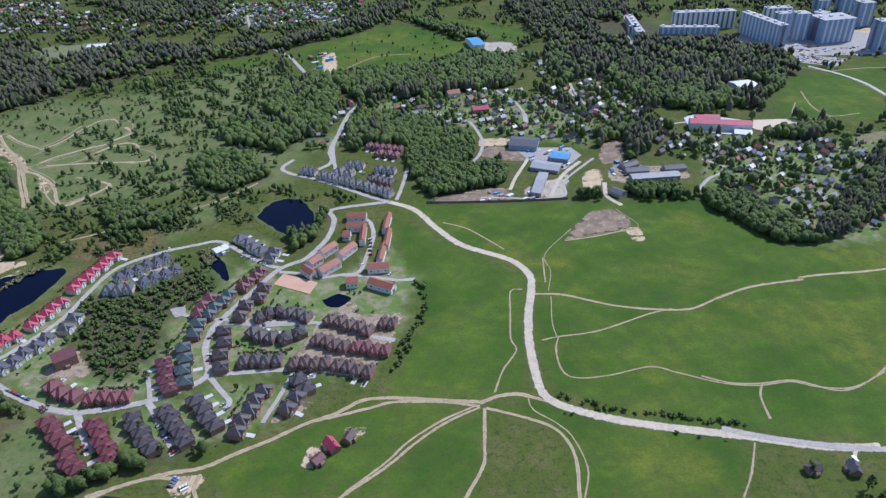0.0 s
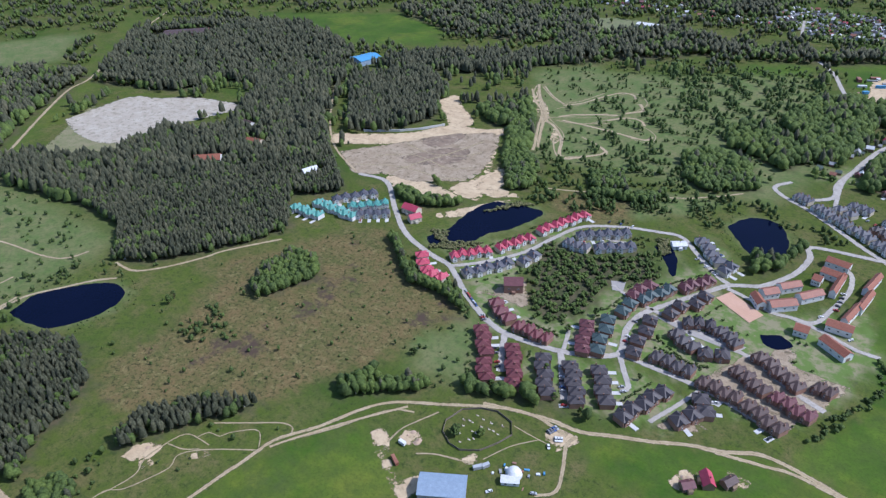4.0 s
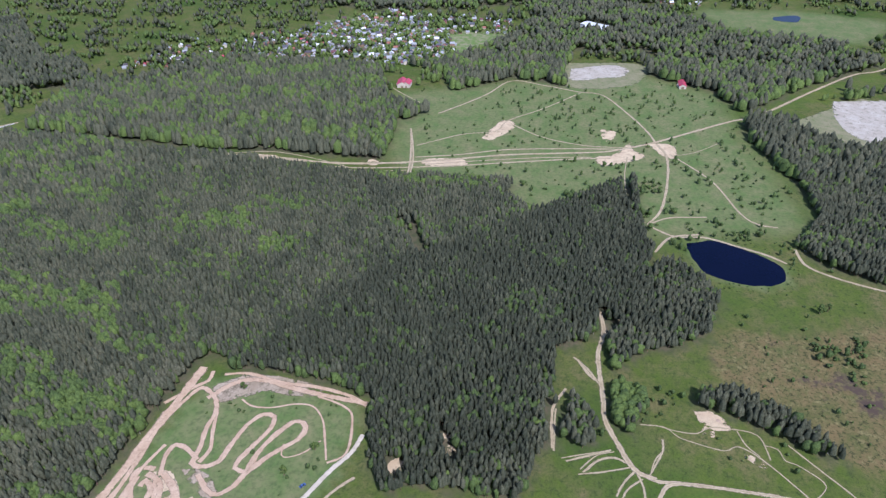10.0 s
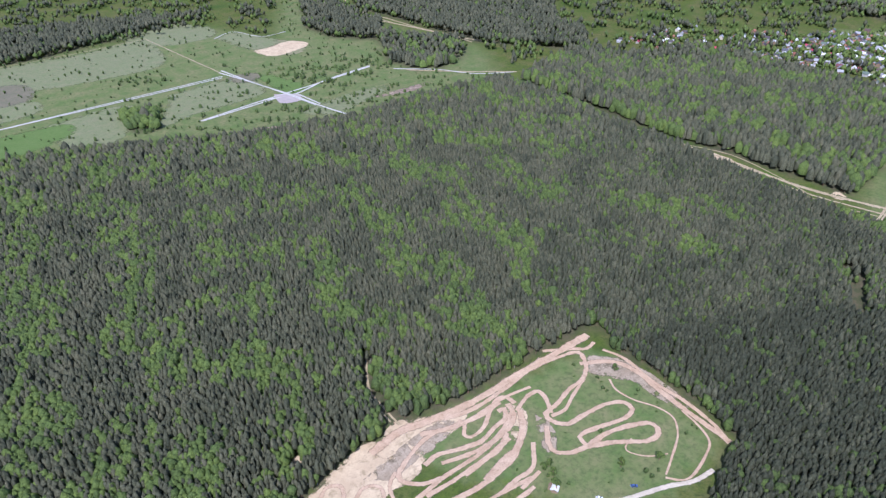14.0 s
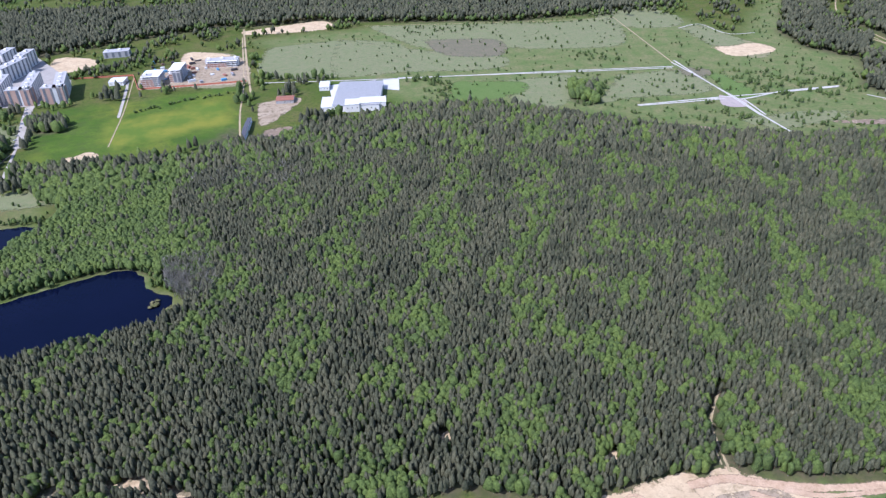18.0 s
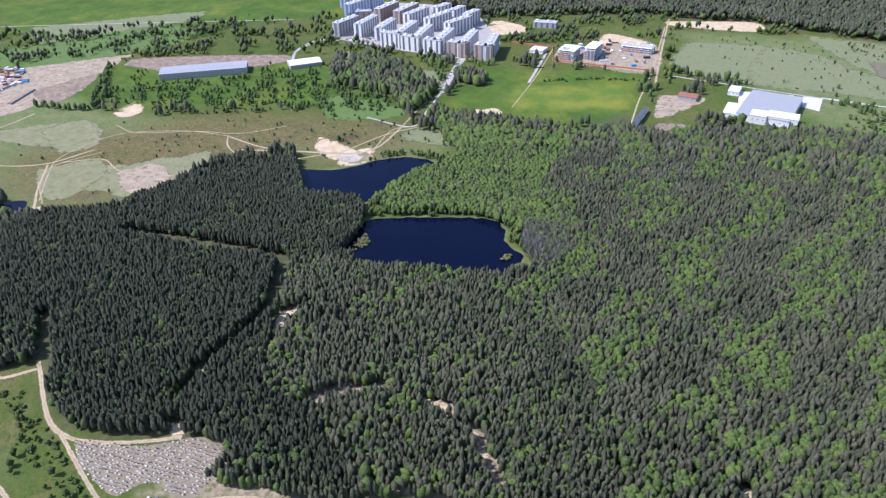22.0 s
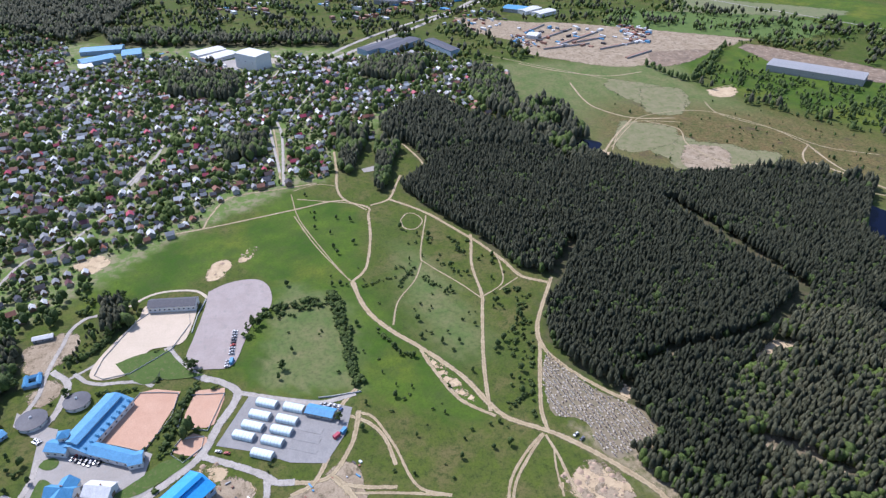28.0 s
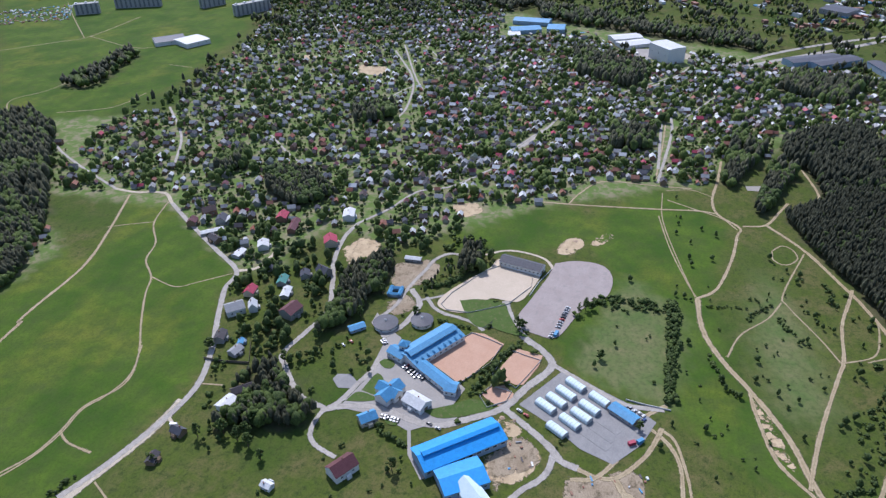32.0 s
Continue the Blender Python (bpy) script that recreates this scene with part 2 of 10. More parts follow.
AREAS = {
    "sand": bare_material("bare_sand", (0.53, 0.415, 0.265), (0.42, 0.315, 0.195), (0.28, 0.215, 0.125)),
    "soil": bare_material("bare_soil", (0.25, 0.185, 0.13), (0.145, 0.11, 0.08), (0.36, 0.29, 0.21)),
    "scrape": bare_material("scraped_ground", (0.225, 0.200, 0.115), (0.155, 0.162, 0.075), (0.115, 0.138, 0.048)),
    "mud": bare_material("churned_ground", (0.26, 0.200, 0.132), (0.36, 0.292, 0.205), (0.125, 0.100, 0.062)),
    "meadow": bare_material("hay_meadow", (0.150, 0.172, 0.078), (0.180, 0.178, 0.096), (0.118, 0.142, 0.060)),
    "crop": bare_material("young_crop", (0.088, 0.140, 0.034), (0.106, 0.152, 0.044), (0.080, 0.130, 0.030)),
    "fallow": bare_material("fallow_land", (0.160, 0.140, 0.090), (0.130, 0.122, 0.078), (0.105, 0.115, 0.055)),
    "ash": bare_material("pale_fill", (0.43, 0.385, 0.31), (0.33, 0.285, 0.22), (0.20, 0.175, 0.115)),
    "clay": surface("riding_sand", (0.50, 0.30, 0.20), (0.56, 0.36, 0.25), 0.7, 12.0, 0.95, 0.05),
    "paddock": surface("paddock_sand", (0.54, 0.445, 0.33), (0.60, 0.495, 0.375), 0.7, 14.0, 0.95, 0.05),
    "tarmac": surface("worn_tarmac", (0.33, 0.275, 0.25), (0.39, 0.335, 0.305), 0.8, 14.0, 0.9, 0.03, spots=(0.26, 0.23, 0.21)),
    "asphalt": surface("yard_asphalt", (0.31, 0.285, 0.255), (0.38, 0.35, 0.315), 0.8, 15.0, 0.9, 0.03, spots=(0.28, 0.27, 0.25)),
    "concrete": surface("yard_concrete", (0.50, 0.49, 0.47), (0.58, 0.57, 0.55), 0.8, 15.0, 0.9, 0.03),
    "graves": surface("cemetery_ground", (0.25, 0.205, 0.135), (0.18, 0.15, 0.095), 0.9, 10.0, 0.95, 0.1, spots=(0.14, 0.13, 0.07)),
    "pool": surface("murky_pool", (0.050, 0.066, 0.036), (0.062, 0.078, 0.044), 2.0, 12.0, 0.15, 0.01, gloss=0.1),
    "lawn": surface("trimmed_lawn", (0.062, 0.108, 0.018), (0.086, 0.128, 0.026), 1.2, 8.0, 0.95, 0.06, spots=(0.11, 0.11, 0.045)),
    "cinder": surface("dark_yard", (0.25, 0.24, 0.23), (0.31, 0.30, 0.285), 0.8, 9.0, 0.9, 0.03, spots=(0.21, 0.205, 0.20)),
    "water": surface("pond_water", (0.002, 0.004, 0.015), (0.003, 0.005, 0.019), 2.0, 40.0, 0.06, 0.01, gloss=0.05),
}
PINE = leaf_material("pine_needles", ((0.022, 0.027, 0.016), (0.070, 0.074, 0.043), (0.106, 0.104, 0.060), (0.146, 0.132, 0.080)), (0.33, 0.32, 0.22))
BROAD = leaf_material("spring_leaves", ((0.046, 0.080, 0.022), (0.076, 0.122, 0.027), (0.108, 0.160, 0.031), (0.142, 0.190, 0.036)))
REED = leaf_material("dry_reeds", ((0.13, 0.13, 0.05), (0.25, 0.21, 0.11)))
GREY_TWIG = leaf_material("bare_twigs", ((0.25, 0.225, 0.21), (0.36, 0.33, 0.31)))
BARK = surface("pine_bark", (0.20, 0.125, 0.075), (0.13, 0.095, 0.070), 0.3, 2.0, 0.95, 0.03)
PALE_BARK = surface("birch_bark", (0.42, 0.40, 0.36), (0.24, 0.21, 0.18), 0.3, 2.0, 0.95, 0.02)
ROOFS = {name: roof_material("roofing_" + name, c) for name, c in dict(
    red=(0.10, 0.022, 0.026), dark=(0.046, 0.038, 0.040), green=(0.045, 0.068, 0.066), brown=(0.066, 0.040, 0.034),
    maroon=(0.100, 0.032, 0.036), crimson=(0.33, 0.040, 0.070), slate=(0.058, 0.058, 0.070), teal=(0.06, 0.20, 0.17),
    orange=(0.215, 0.075, 0.042), grey=(0.24, 0.24, 0.24), pale=(0.50, 0.50, 0.49), rust=(0.22, 0.09, 0.055),
    blue=(0.066, 0.225, 0.39), moss=(0.075, 0.10, 0.075), steel=(0.20, 0.255, 0.32)).items()}
WALLS = {name: surface("wall_" + name, a, tuple(c * 0.88 for c in a), 0.4, 3.0, 0.85, 0.01) for name, a in dict(
    brick=(0.30, 0.17, 0.12), cream=(0.55, 0.48, 0.37), white=(0.72, 0.71, 0.68), timber=(0.23, 0.16, 0.10), grey=(0.36, 0.35, 0.33),
    blue=(0.32, 0.42, 0.52)).items()}
GLASS = surface("window_glass", (0.03, 0.035, 0.045), (0.045, 0.05, 0.06), 0.8, 3.0, 0.12, 0.0, gloss=0.6)
TRIM = surface("white_trim", (0.68, 0.67, 0.64), (0.6, 0.59, 0.57), 0.5, 3.0, 0.6, 0.0)


# ---- lie of the land ----
def relief(x, y):
    """The wooded hill; the rest is nearly level."""
    d = ((x + 330) / 250) ** 2 + ((y + 560) / 190) ** 2
    return 24.0 * np.exp(-d)


def lift(x, y, up=0.0):
    """A point of the plan, on the land. The plan is drawn at the level of the meadows, as seen from above the middle."""
    z = float(relief(x, y))
    s = 1 - z / EYE
    return Vector((x * s, y * s, z + up))


def lifted(xy, up=0.0):
    z = relief(xy[:, 0], xy[:, 1])
    s = 1 - z / EYE
    return np.column_stack((xy[:, 0] * s, xy[:, 1] * s, z + up))


CELL, HALF = 3.0, 2100.0
SIDE = int(2 * HALF / CELL)
taken = np.zeros((SIDE, SIDE), bool)  # ground that no tree grows on
wooded = np.zeros((SIDE, SIDE), bool)
covers = {k: np.zeros((SIDE, SIDE), np.float32) for k in ("bog", "lush", "dry", "floor", "yellow", "garden", "worn")}


def cells(xy):
    ij = ((np.asarray(xy) + HALF) / CELL).astype(int)
    return np.clip(ij[..., 0], 0, SIDE - 1), np.clip(ij[..., 1], 0, SIDE - 1)


def inside(xy, poly):
    x, y = xy[:, 0], xy[:, 1]
    hit = np.zeros(len(xy), bool)
    for (ax, ay), (bx, by) in zip(poly, poly[1:] + poly[:1]):
        if ay != by:
            hit ^= ((ay > y) != (by > y)) & (x < (bx - ax) * (y - ay) / (by - ay) + ax)
    return hit


def burn(grid, poly, value=True):
    p = np.array(poly, float)
    lo, hi = np.maximum(p.min(0), -HALF), np.minimum(p.max(0), HALF - CELL)
    gx, gy = np.meshgrid(np.arange(lo[0], hi[0] + CELL, CELL), np.arange(lo[1], hi[1] + CELL, CELL), indexing="ij")
    xy = np.column_stack((gx.ravel(), gy.ravel()))
    ok = xy[inside(xy, poly)]
    grid[cells(ok)] = value


def soften(grid, metres):
    """Box blur, twice."""
    k = max(1, int(metres / CELL / 2))
    for _ in range(2):
        for axis in (0, 1):
            c = np.cumsum(np.pad(grid, [(k + 1, k) if a == axis else (0, 0) for a in (0, 1)], mode="edge"), axis=axis, dtype=np.float64)
            n = 2 * k + 1
            grid = ((np.take(c, range(n, c.shape[axis]), axis) - np.take(c, range(0, c.shape[axis] - n), axis)) / n).astype(np.float32)
    return grid


def cover(kind, soft, poly):
    g = np.zeros((SIDE, SIDE), np.float32)
    burn(g, poly, 1.0)
    covers[kind] = np.maximum(covers[kind], soften(g, soft))


def mesh_of(name, verts, faces, mats, index=None):
    me = bpy.data.meshes.new(name)
    me.from_pydata([tuple(v) for v in verts], [], [tuple(f) for f in faces])
    for m in mats:
        me.materials.append(m)
    if index is not None:
        me.polygons.foreach_set("material_index", np.array(index, np.int32))
    me.update()
    return me


def triangles_mesh(name, verts, tris, mats, index, tint=None):
    """A large mesh of triangles from arrays."""
    me = bpy.data.meshes.new(name)
    me.vertices.add(len(verts))
    me.vertices.foreach_set("co", np.ascontiguousarray(verts, np.float32).ravel())
    me.loops.add(tris.size)
    me.loops.foreach_set("vertex_index", np.ascontiguousarray(tris, np.int32).ravel())
    me.polygons.add(len(tris))
    me.polygons.foreach_set("loop_start", np.arange(0, tris.size, 3, dtype=np.int32))
    me.polygons.foreach_set("material_index", np.ascontiguousarray(index, np.int32))
    for m in mats:
        me.materials.append(m)
    if tint is not None:
        me.attributes.new("tint", "FLOAT", "POINT").data.foreach_set("value", np.ascontiguousarray(tint, np.float32))
    me.update(calc_edges=True)
    return me


def curve_through(points, step=3.0):
    """A smooth line through the points of a plan, in even steps."""
    p = np.array(points, float)
    p = np.vstack((2 * p[0] - p[1], p, 2 * p[-1] - p[-2]))
    out = []
    for a, b, c, d in zip(p, p[1:], p[2:], p[3:]):
        n = max(2, int(np.hypot(*(c - b)) / step))
        s = np.linspace(0, 1, n, endpoint=False)[:, None]
        out.append(0.5 * (2 * b + (c - a) * s + (2 * a - 5 * b + 4 * c - d) * s ** 2 + (3 * b - a - 3 * c + d) * s ** 3))
    return np.vstack(out + [p[-2:-1]])


WAY_UP = {"path": 0.10, "dirt": 0.17, "track": 0.20, "gravel": 0.24, "asphalt": 0.31, "concrete": 0.38}
WAY_TAGS = {
    "path": ("worn_path", "narrow sandy footpath worn into the meadow grass", "path"),
    "dirt": ("dirt_track", "sandy dirt track with grassy ragged edges", "track"),
    "track": ("motocross_track", "rutted reddish sand track of a motocross course", "track"),
    "gravel": ("gravel_road", "wide pale gravel road across the meadows", "road"),
    "asphalt": ("asphalt_road", "narrow dusty grey asphalt road", "road"),
    "concrete": ("concrete_road", "straight pale concrete slab road", "road"),
}
way_count = 0


def way(kind, width, points):
    """A road or track: a ribbon of five strips that follows the land."""
    global way_count
    line = curve_through(points, 3.0)
    if kind in ("path", "dirt"):
        width *= 1.02
    side = np.gradient(line, axis=0)
    side = np.column_stack((-side[:, 1], side[:, 0])) / np.maximum(np.hypot(*side.T), 1e-6)[:, None]
    wob = np.array([noise.noise((x * 0.07, y * 0.07, 3.1)) for x, y in line])
    half = 0.5 * width * (1 + (0.30 if kind in ("path", "dirt", "track") else 0.06) * wob)
    rings, grade = [], (-1.0, -0.62, 0.0, 0.62, 1.0)
    up = WAY_UP[kind] + 0.005 * (way_count % 12)
    for g in grade:
        rings.append(lifted(line + side * (half * g)[:, None], up - (0.08 if abs(g) == 1 else 0)))
    verts = np.stack(rings, 1).reshape(-1, 3)
    n, m = len(line), len(grade)
    faces = [(i * m + j, (i + 1) * m + j, (i + 1) * m + j + 1, i * m + j + 1) for i in range(n - 1) for j in range(m - 1)]
    name, label, cat = WAY_TAGS[kind]
    me = mesh_of(name, verts, faces, [WAYS[kind]])
    me.attributes.new("across", "FLOAT", "POINT").data.foreach_set("value", np.tile(np.abs(grade), n).astype(np.float32))
    tagged(new(name, me), label, cat, kind="structure")
    way_count += 1
    for off in np.linspace(-1, 1, 5):
        taken[cells(line + side * ((half + 1.5) * off)[:, None])] = True


AREA_TAGS = {
    "water": ("water", "still dark blue pond water between green banks", 0.12),
    "sand": ("bare_sand", "bare pale sand with darker damp patches", 0.05),
    "soil": ("bare_soil", "bare brown earth with tyre marks", 0.13),
    "ash": ("pale_fill", "levelled pale grey fill with dirty patches", 0.095),
    "clay": ("riding_arena", "reddish sand of a fenced riding arena", 0.40),
    "paddock": ("sand_arena", "pale pinkish sand of the large riding arena", 0.40),
    "tarmac": ("parking_ground", "worn reddish grey tarmac parking ground", 0.40),
    "asphalt": ("yard", "dusty grey asphalt yard", 0.27),
    "concrete": ("concrete_yard", "pale concrete yard", 0.30),
    "scrape": ("scraped_ground", "rough scraped earth with patches of dry grass", 0.05),
    "mud": ("churned_ground", "churned brown ground of a sand quarry", 0.09),
    "meadow": ("hay_meadow", "pale green hay meadow with dry streaks", 0.05),
    "crop": ("crop_field", "fresh green field of young crop", 0.06),
    "fallow": ("fallow_field", "dull brownish fallow field", 0.07),
    "pool": ("garden_pool", "murky green ornamental pool with paved rim", 0.35),
    "lawn": ("lawn", "trimmed green lawn island between paved yards", 0.44),
    "cinder": ("dark_yard", "dark grey yard under the stable tents", 0.31),
    "graves": ("cemetery_ground", "sandy cemetery ground with dry grass", 0.06),
}
ponds = []
area_count = 0


def area(kind, poly):
    """A patch of ground of one kind with an uneven rim, laid on the land."""
    global area_count
    rag = 0.0 if kind in ("clay", "asphalt", "concrete", "cinder") else 0.3 if kind in ("paddock", "tarmac", "pool", "lawn") else 2.2
    smooth = curve_through(poly + poly[:1], 3.0)[:-1] if rag else np.array([
        np.array(a) + (np.array(b) - a) * s for a, b in zip(poly, poly[1:] + poly[:1]) for s in np.linspace(0, 1, max(2, int(math.dist(a, b) / 6)), endpoint=False)])
    if rag:
        smooth = smooth + np.array([(noise.noise((x * 0.11, y * 0.11, 1)), noise.noise((x * 0.11, y * 0.11, 9))) for x, y in smooth]) * rag
    rim = [tuple(p) for p in smooth]
    lo, hi = smooth.min(0), smooth.max(0)
    net = 24 if kind in ("meadow", "crop", "fallow") else 12
    gx, gy = np.meshgrid(np.arange(lo[0] + 4, hi[0], net), np.arange(lo[1] + 4, hi[1], net))
    grid = np.column_stack((gx.ravel(), gy.ravel()))
    grid = grid[inside(grid, rim)] if len(grid) else grid
    every = [Vector(p) for p in rim] + [Vector(p) for p in grid]
    loop = list(range(len(rim)))
    out, _, faces, *_ = delaunay_2d_cdt(every, [], [loop], 1, 0.01)
    name, label, up = AREA_TAGS[kind]
    verts = lifted(np.array([tuple(v) for v in out]), up + 0.005 * (area_count % 7))
    if kind == "water":
        verts[:, 2] = verts[:, 2].mean()
        ponds.append(rim)
    me = mesh_of(name, verts, faces, [AREAS[kind]])
    border = np.zeros(len(verts), np.float32)
    border[:len(rim)] = 1.0
    me.attributes.new("across", "FLOAT", "POINT").data.foreach_set("value", border)
    tagged(new(name, me), label, name.replace("_", " "), kind="structure")
    area_count += 1
    if kind not in ("meadow", "crop", "fallow"):
        burn(taken, rim)
    if kind == "water":
        g = np.zeros((SIDE, SIDE), np.float32)
        burn(g, rim, 1.0)
        covers["dry"] = np.maximum(covers["dry"], np.minimum(1, 1.2 * soften(g, 6)))


def ride(points, width):
    """A cut through the wood, kept low: no trees, light grass."""
    line = curve_through(points, 3.0)
    side = np.gradient(line, axis=0)
    side = np.column_stack((-side[:, 1], side[:, 0])) / np.maximum(np.hypot(*side.T), 1e-6)[:, None]
    g = np.zeros((SIDE, SIDE), np.float32)
    for off in np.linspace(-0.5, 0.5, 7):
        at = cells(line + side * width * off)
        taken[at] = True
        g[at] = 1.0
    covers["lush"] = np.maximum(covers["lush"], soften(g, 5))


# ---- ground cover ----
cover("bog", 10, [(-468, 122), (-468, 162), (-469, 195), (-504, 246), (-520, 280), (-494, 329), (-474, 382), (-446, 408), (-419, 393), (-373, 361), (-334, 364), (-305, 355), (-292, 343), (-309, 313), (-304, 287), (-315, 243), (-328, 213), (-339, 181), (-374, 151), (-395, 114), (-429, 108)])
cover("lush", 8, [(-48, 638), (-13, 640), (127, 637), (270, 645), (324, 550), (417, 558), (282, 312), (189, 325), (75, 360), (69, 422), (73, 516), (19, 556)])
cover("lush", 8, [(-48, 624), (8, 556), (72, 507), (52, 366), (24, 359), (-44, 364), (-29, 412), (-17, 469), (-42, 503)])
cover("lush", 6, [(31, 345), (59, 358), (81, 349), (192, 313), (173, 271), (79, 273), (79, 314), (61, 339)])
cover("lush", 6, [(23, 345), (20, 302), (12, 275), (-59, 277), (-33, 303), (-4, 336)])
cover("lush", 6, [(-77, 343), (-36, 355), (15, 351), (-19, 326), (-60, 282), (-141, 280), (-151, 302), (-115, 322)])
cover("lush", 8, [(281, 485), (333, 493), (452, 526), (517, 561), (530, 519), (484, 462), (429, 367), (366, 344), (298, 310), (221, 320), (185, 330), (169, 360)])
cover("lush", 8, [(1235, 1560), (1389, 924), (1091, 812), (821, 750), (651, 781), (676, 836), (672, 926)])
cover("lush", 6, [(-303, 79), (-306, 128), (-296, 170), (-269, 216), (-212, 188), (-280, 66)])
cover("lush", 6, [(613, 92), (705, 25), (644, -54), (528, -39), (433, -54), (338, -101), (319, -92), (370, -19), (387, 48), (418, 72), (486, 64), (522, 41), (600, 81)])
cover("lush", 6, [(590, 196), (636, 93), (597, 71), (555, 100), (532, 145), (517, 214)])
cover("dry", 25, [(-956, -277), (-1036, -105), (-1098, 69), (-1013, 198), (-899, 195), (-632, 234), (-599, 76), (-623, -2), (-688, -164), (-732, -212)])
cover("dry", 20, [(957, -473), (870, -584), (694, -624), (566, -655), (408, -703), (381, -669), (483, -592), (552, -593), (604, -531), (686, -364), (729, -329)])
cover("dry", 30, [(278, -1325), (-94, -1409), (-545, -1365), (-656, -927), (-735, -714), (-397, -786), (-155, -932), (-9, -953)])
cover("dry", 30, [(-937, -1773), (-841, -1491), (-788, -1220), (-829, -903), (-728, -734), (-355, -806)])
cover("lush", 15, [(889, -600), (667, -708), (511, -760), (542, -903), (773, -889), (1073, -747)])
cover("lush", 10, [(512, -979), (256, -1069), (212, -862), (356, -791), (456, -787)])
cover("yellow", 8, [(408, -924), (264, -1008), (236, -918), (377, -837)])
cover("yellow", 25, [(242, -1246), (127, -1217), (122, -1100), (225, -1100)])
cover("lush", 15, [(1437, -775), (810, -1226), (878, -1332), (1730, -960)])
cover("lush", 15, [(1030, -731), (922, -587), (1019, -540), (1134, -727)])
cover("garden", 8, [(494, 726), (661, 851), (744, 680), (1046, 770), (1417, 384), (1209, -133), (968, -155), (822, -91), (736, -32), (645, 109), (507, 248), (529, 319), (439, 335), (429, 365), (510, 496)])
cover("garden", 8, [(1327, 479), (1217, 7), (1022, -333), (859, -290), (939, -173), (810, -48), (720, -26), (711, 97), (632, 162), (623, 286)])
cover("garden", 8, [(-164, 783), (-78, 951), (101, 985), (205, 850), (178, 780), (-14, 873), (-118, 797)])
cover("garden", 8, [(306, 756), (545, 793), (422, 568), (340, 562), (285, 670)])
cover("lush", 6, [(-169, 385), (-131, 378), (-133, 335), (-151, 330)])
cover("dry", 10, [(531, 32), (496, -12), (406, -17), (374, -19), (396, 53)])
cover("dry", 8, [(-164, -275), (-231, -271), (-351, -250), (-338, -129), (-283, -128), (-235, -150)])
cover("dry", 20, [(943, -458), (671, -604), (562, -601), (634, -396), (787, -342)])
cover("dry", 12, [(-315, 296), (-289, 340), (-246, 305), (-272, 271)])
cover("dry", 12, [(-314, 362), (-269, 349), (-230, 287), (-273, 283)])
cover("dry", 20, [(-611, 931), (-443, 1010), (-274, 1133), (-158, 834), (-175, 693), (-277, 678), (-455, 631)])
cover("lush", 15, [(-247, 1193), (-79, 1321), (108, 1286), (113, 1118), (-15, 1071), (-154, 1054)])
cover("lush", 15, [(-1264, 892), (-988, 1098), (-832, 925), (-964, 843)])
cover("dry", 20, [(-1514, 205), (-1524, 405), (-1447, 568), (-1299, 460), (-1327, 271)])
cover("dry", 20, [(-616, 903), (-556, 1002), (-355, 702), (-400, 650)])
cover("lush", 15, [(463, 984), (699, 1074), (574, 846), (455, 853)])
cover("worn", 6, [(322, -345), (183, -418), (109, -257), (186, -215), (279, -264)])
cover("worn", 5, [(303, -150), (310, -211), (266, -248), (212, -191), (259, -174)])
cover("dry", 15, [(1103, -262), (998, -609), (727, -538), (736, -314), (976, -301)])
cover("lush", 12, [(1287, 5), (1239, -91), (1179, -66), (1201, 8)])
cover("garden", 5, [(-254, 352), (-176, 380), (-146, 391), (-61, 382), (-39, 426), (-25, 502), (-50, 559), (-93, 514), (-147, 507), (-187, 453), (-188, 392), (-219, 375)])
cover("garden", 5, [(-218, 318), (-171, 321), (-122, 334), (-93, 371), (-151, 379), (-229, 348)])
cover("lush", 5, [(-343, 417), (-316, 497), (-290, 531), (-286, 496), (-294, 435), (-332, 397)])
cover("garden", 15, [(-1325, -525), (-1403, -450), (-1310, -234), (-1306, -138), (-1108, -212), (-1120, -362)])
cover("lush", 15, [(130, -1195), (-108, -1154), (-318, -1074), (-447, -1057), (-293, -930), (-67, -949), (11, -949), (105, -1022)])
cover("bog", 6, [(-368, 577), (-295, 622), (-261, 573), (-300, 548), (-353, 549)])
cover("dry", 8, [(-334, 616), (-211, 685), (-216, 640), (-266, 584)])
cover("dry", 15, [(478, 33), (488, -24), (382, -20), (386, 20)])
cover("dry", 20, [(579, -79), (510, -108), (394, -126), (390, -89), (484, -72)])
cover("bog", 10, [(-471, 160), (-440, 198), (-415, 257), (-389, 305), (-335, 287), (-347, 198), (-401, 133), (-425, 124)])
cover("garden", 5, [(-375, 423), (-336, 479), (-308, 519), (-267, 561), (-252, 537), (-295, 495), (-299, 442), (-284, 400), (-238, 389), (-222, 417), (-224, 453), (-210, 481), (-190, 524), (-170, 558), (-195, 594), (-156, 566), (-157, 521), (-118, 456), (-181, 388), (-270, 347)])
cover("bog", 60, [(871, -429), (756, -640), (520, -733), (414, -693), (435, -620), (558, -597), (631, -407), (694, -349), (794, -368)])
cover("lush", 12, [(-371, 1142), (-282, 1198), (-258, 990), (-359, 1013)])
cover("lush", 10, [(-259, 1219), (-108, 1342), (10, 1373), (6, 1056), (-116, 1084)])
cover("lush", 10, [(11, 1401), (105, 1364), (181, 1277), (134, 1221), (8, 1175)])
cover("garden", 8, [(-551, 1468), (-459, 1475), (-325, 1347), (-185, 1390), (-219, 1550), (-452, 1573)])
cover("garden", 8, [(304, 802), (427, 784), (496, 705), (409, 548), (319, 552), (294, 688)])

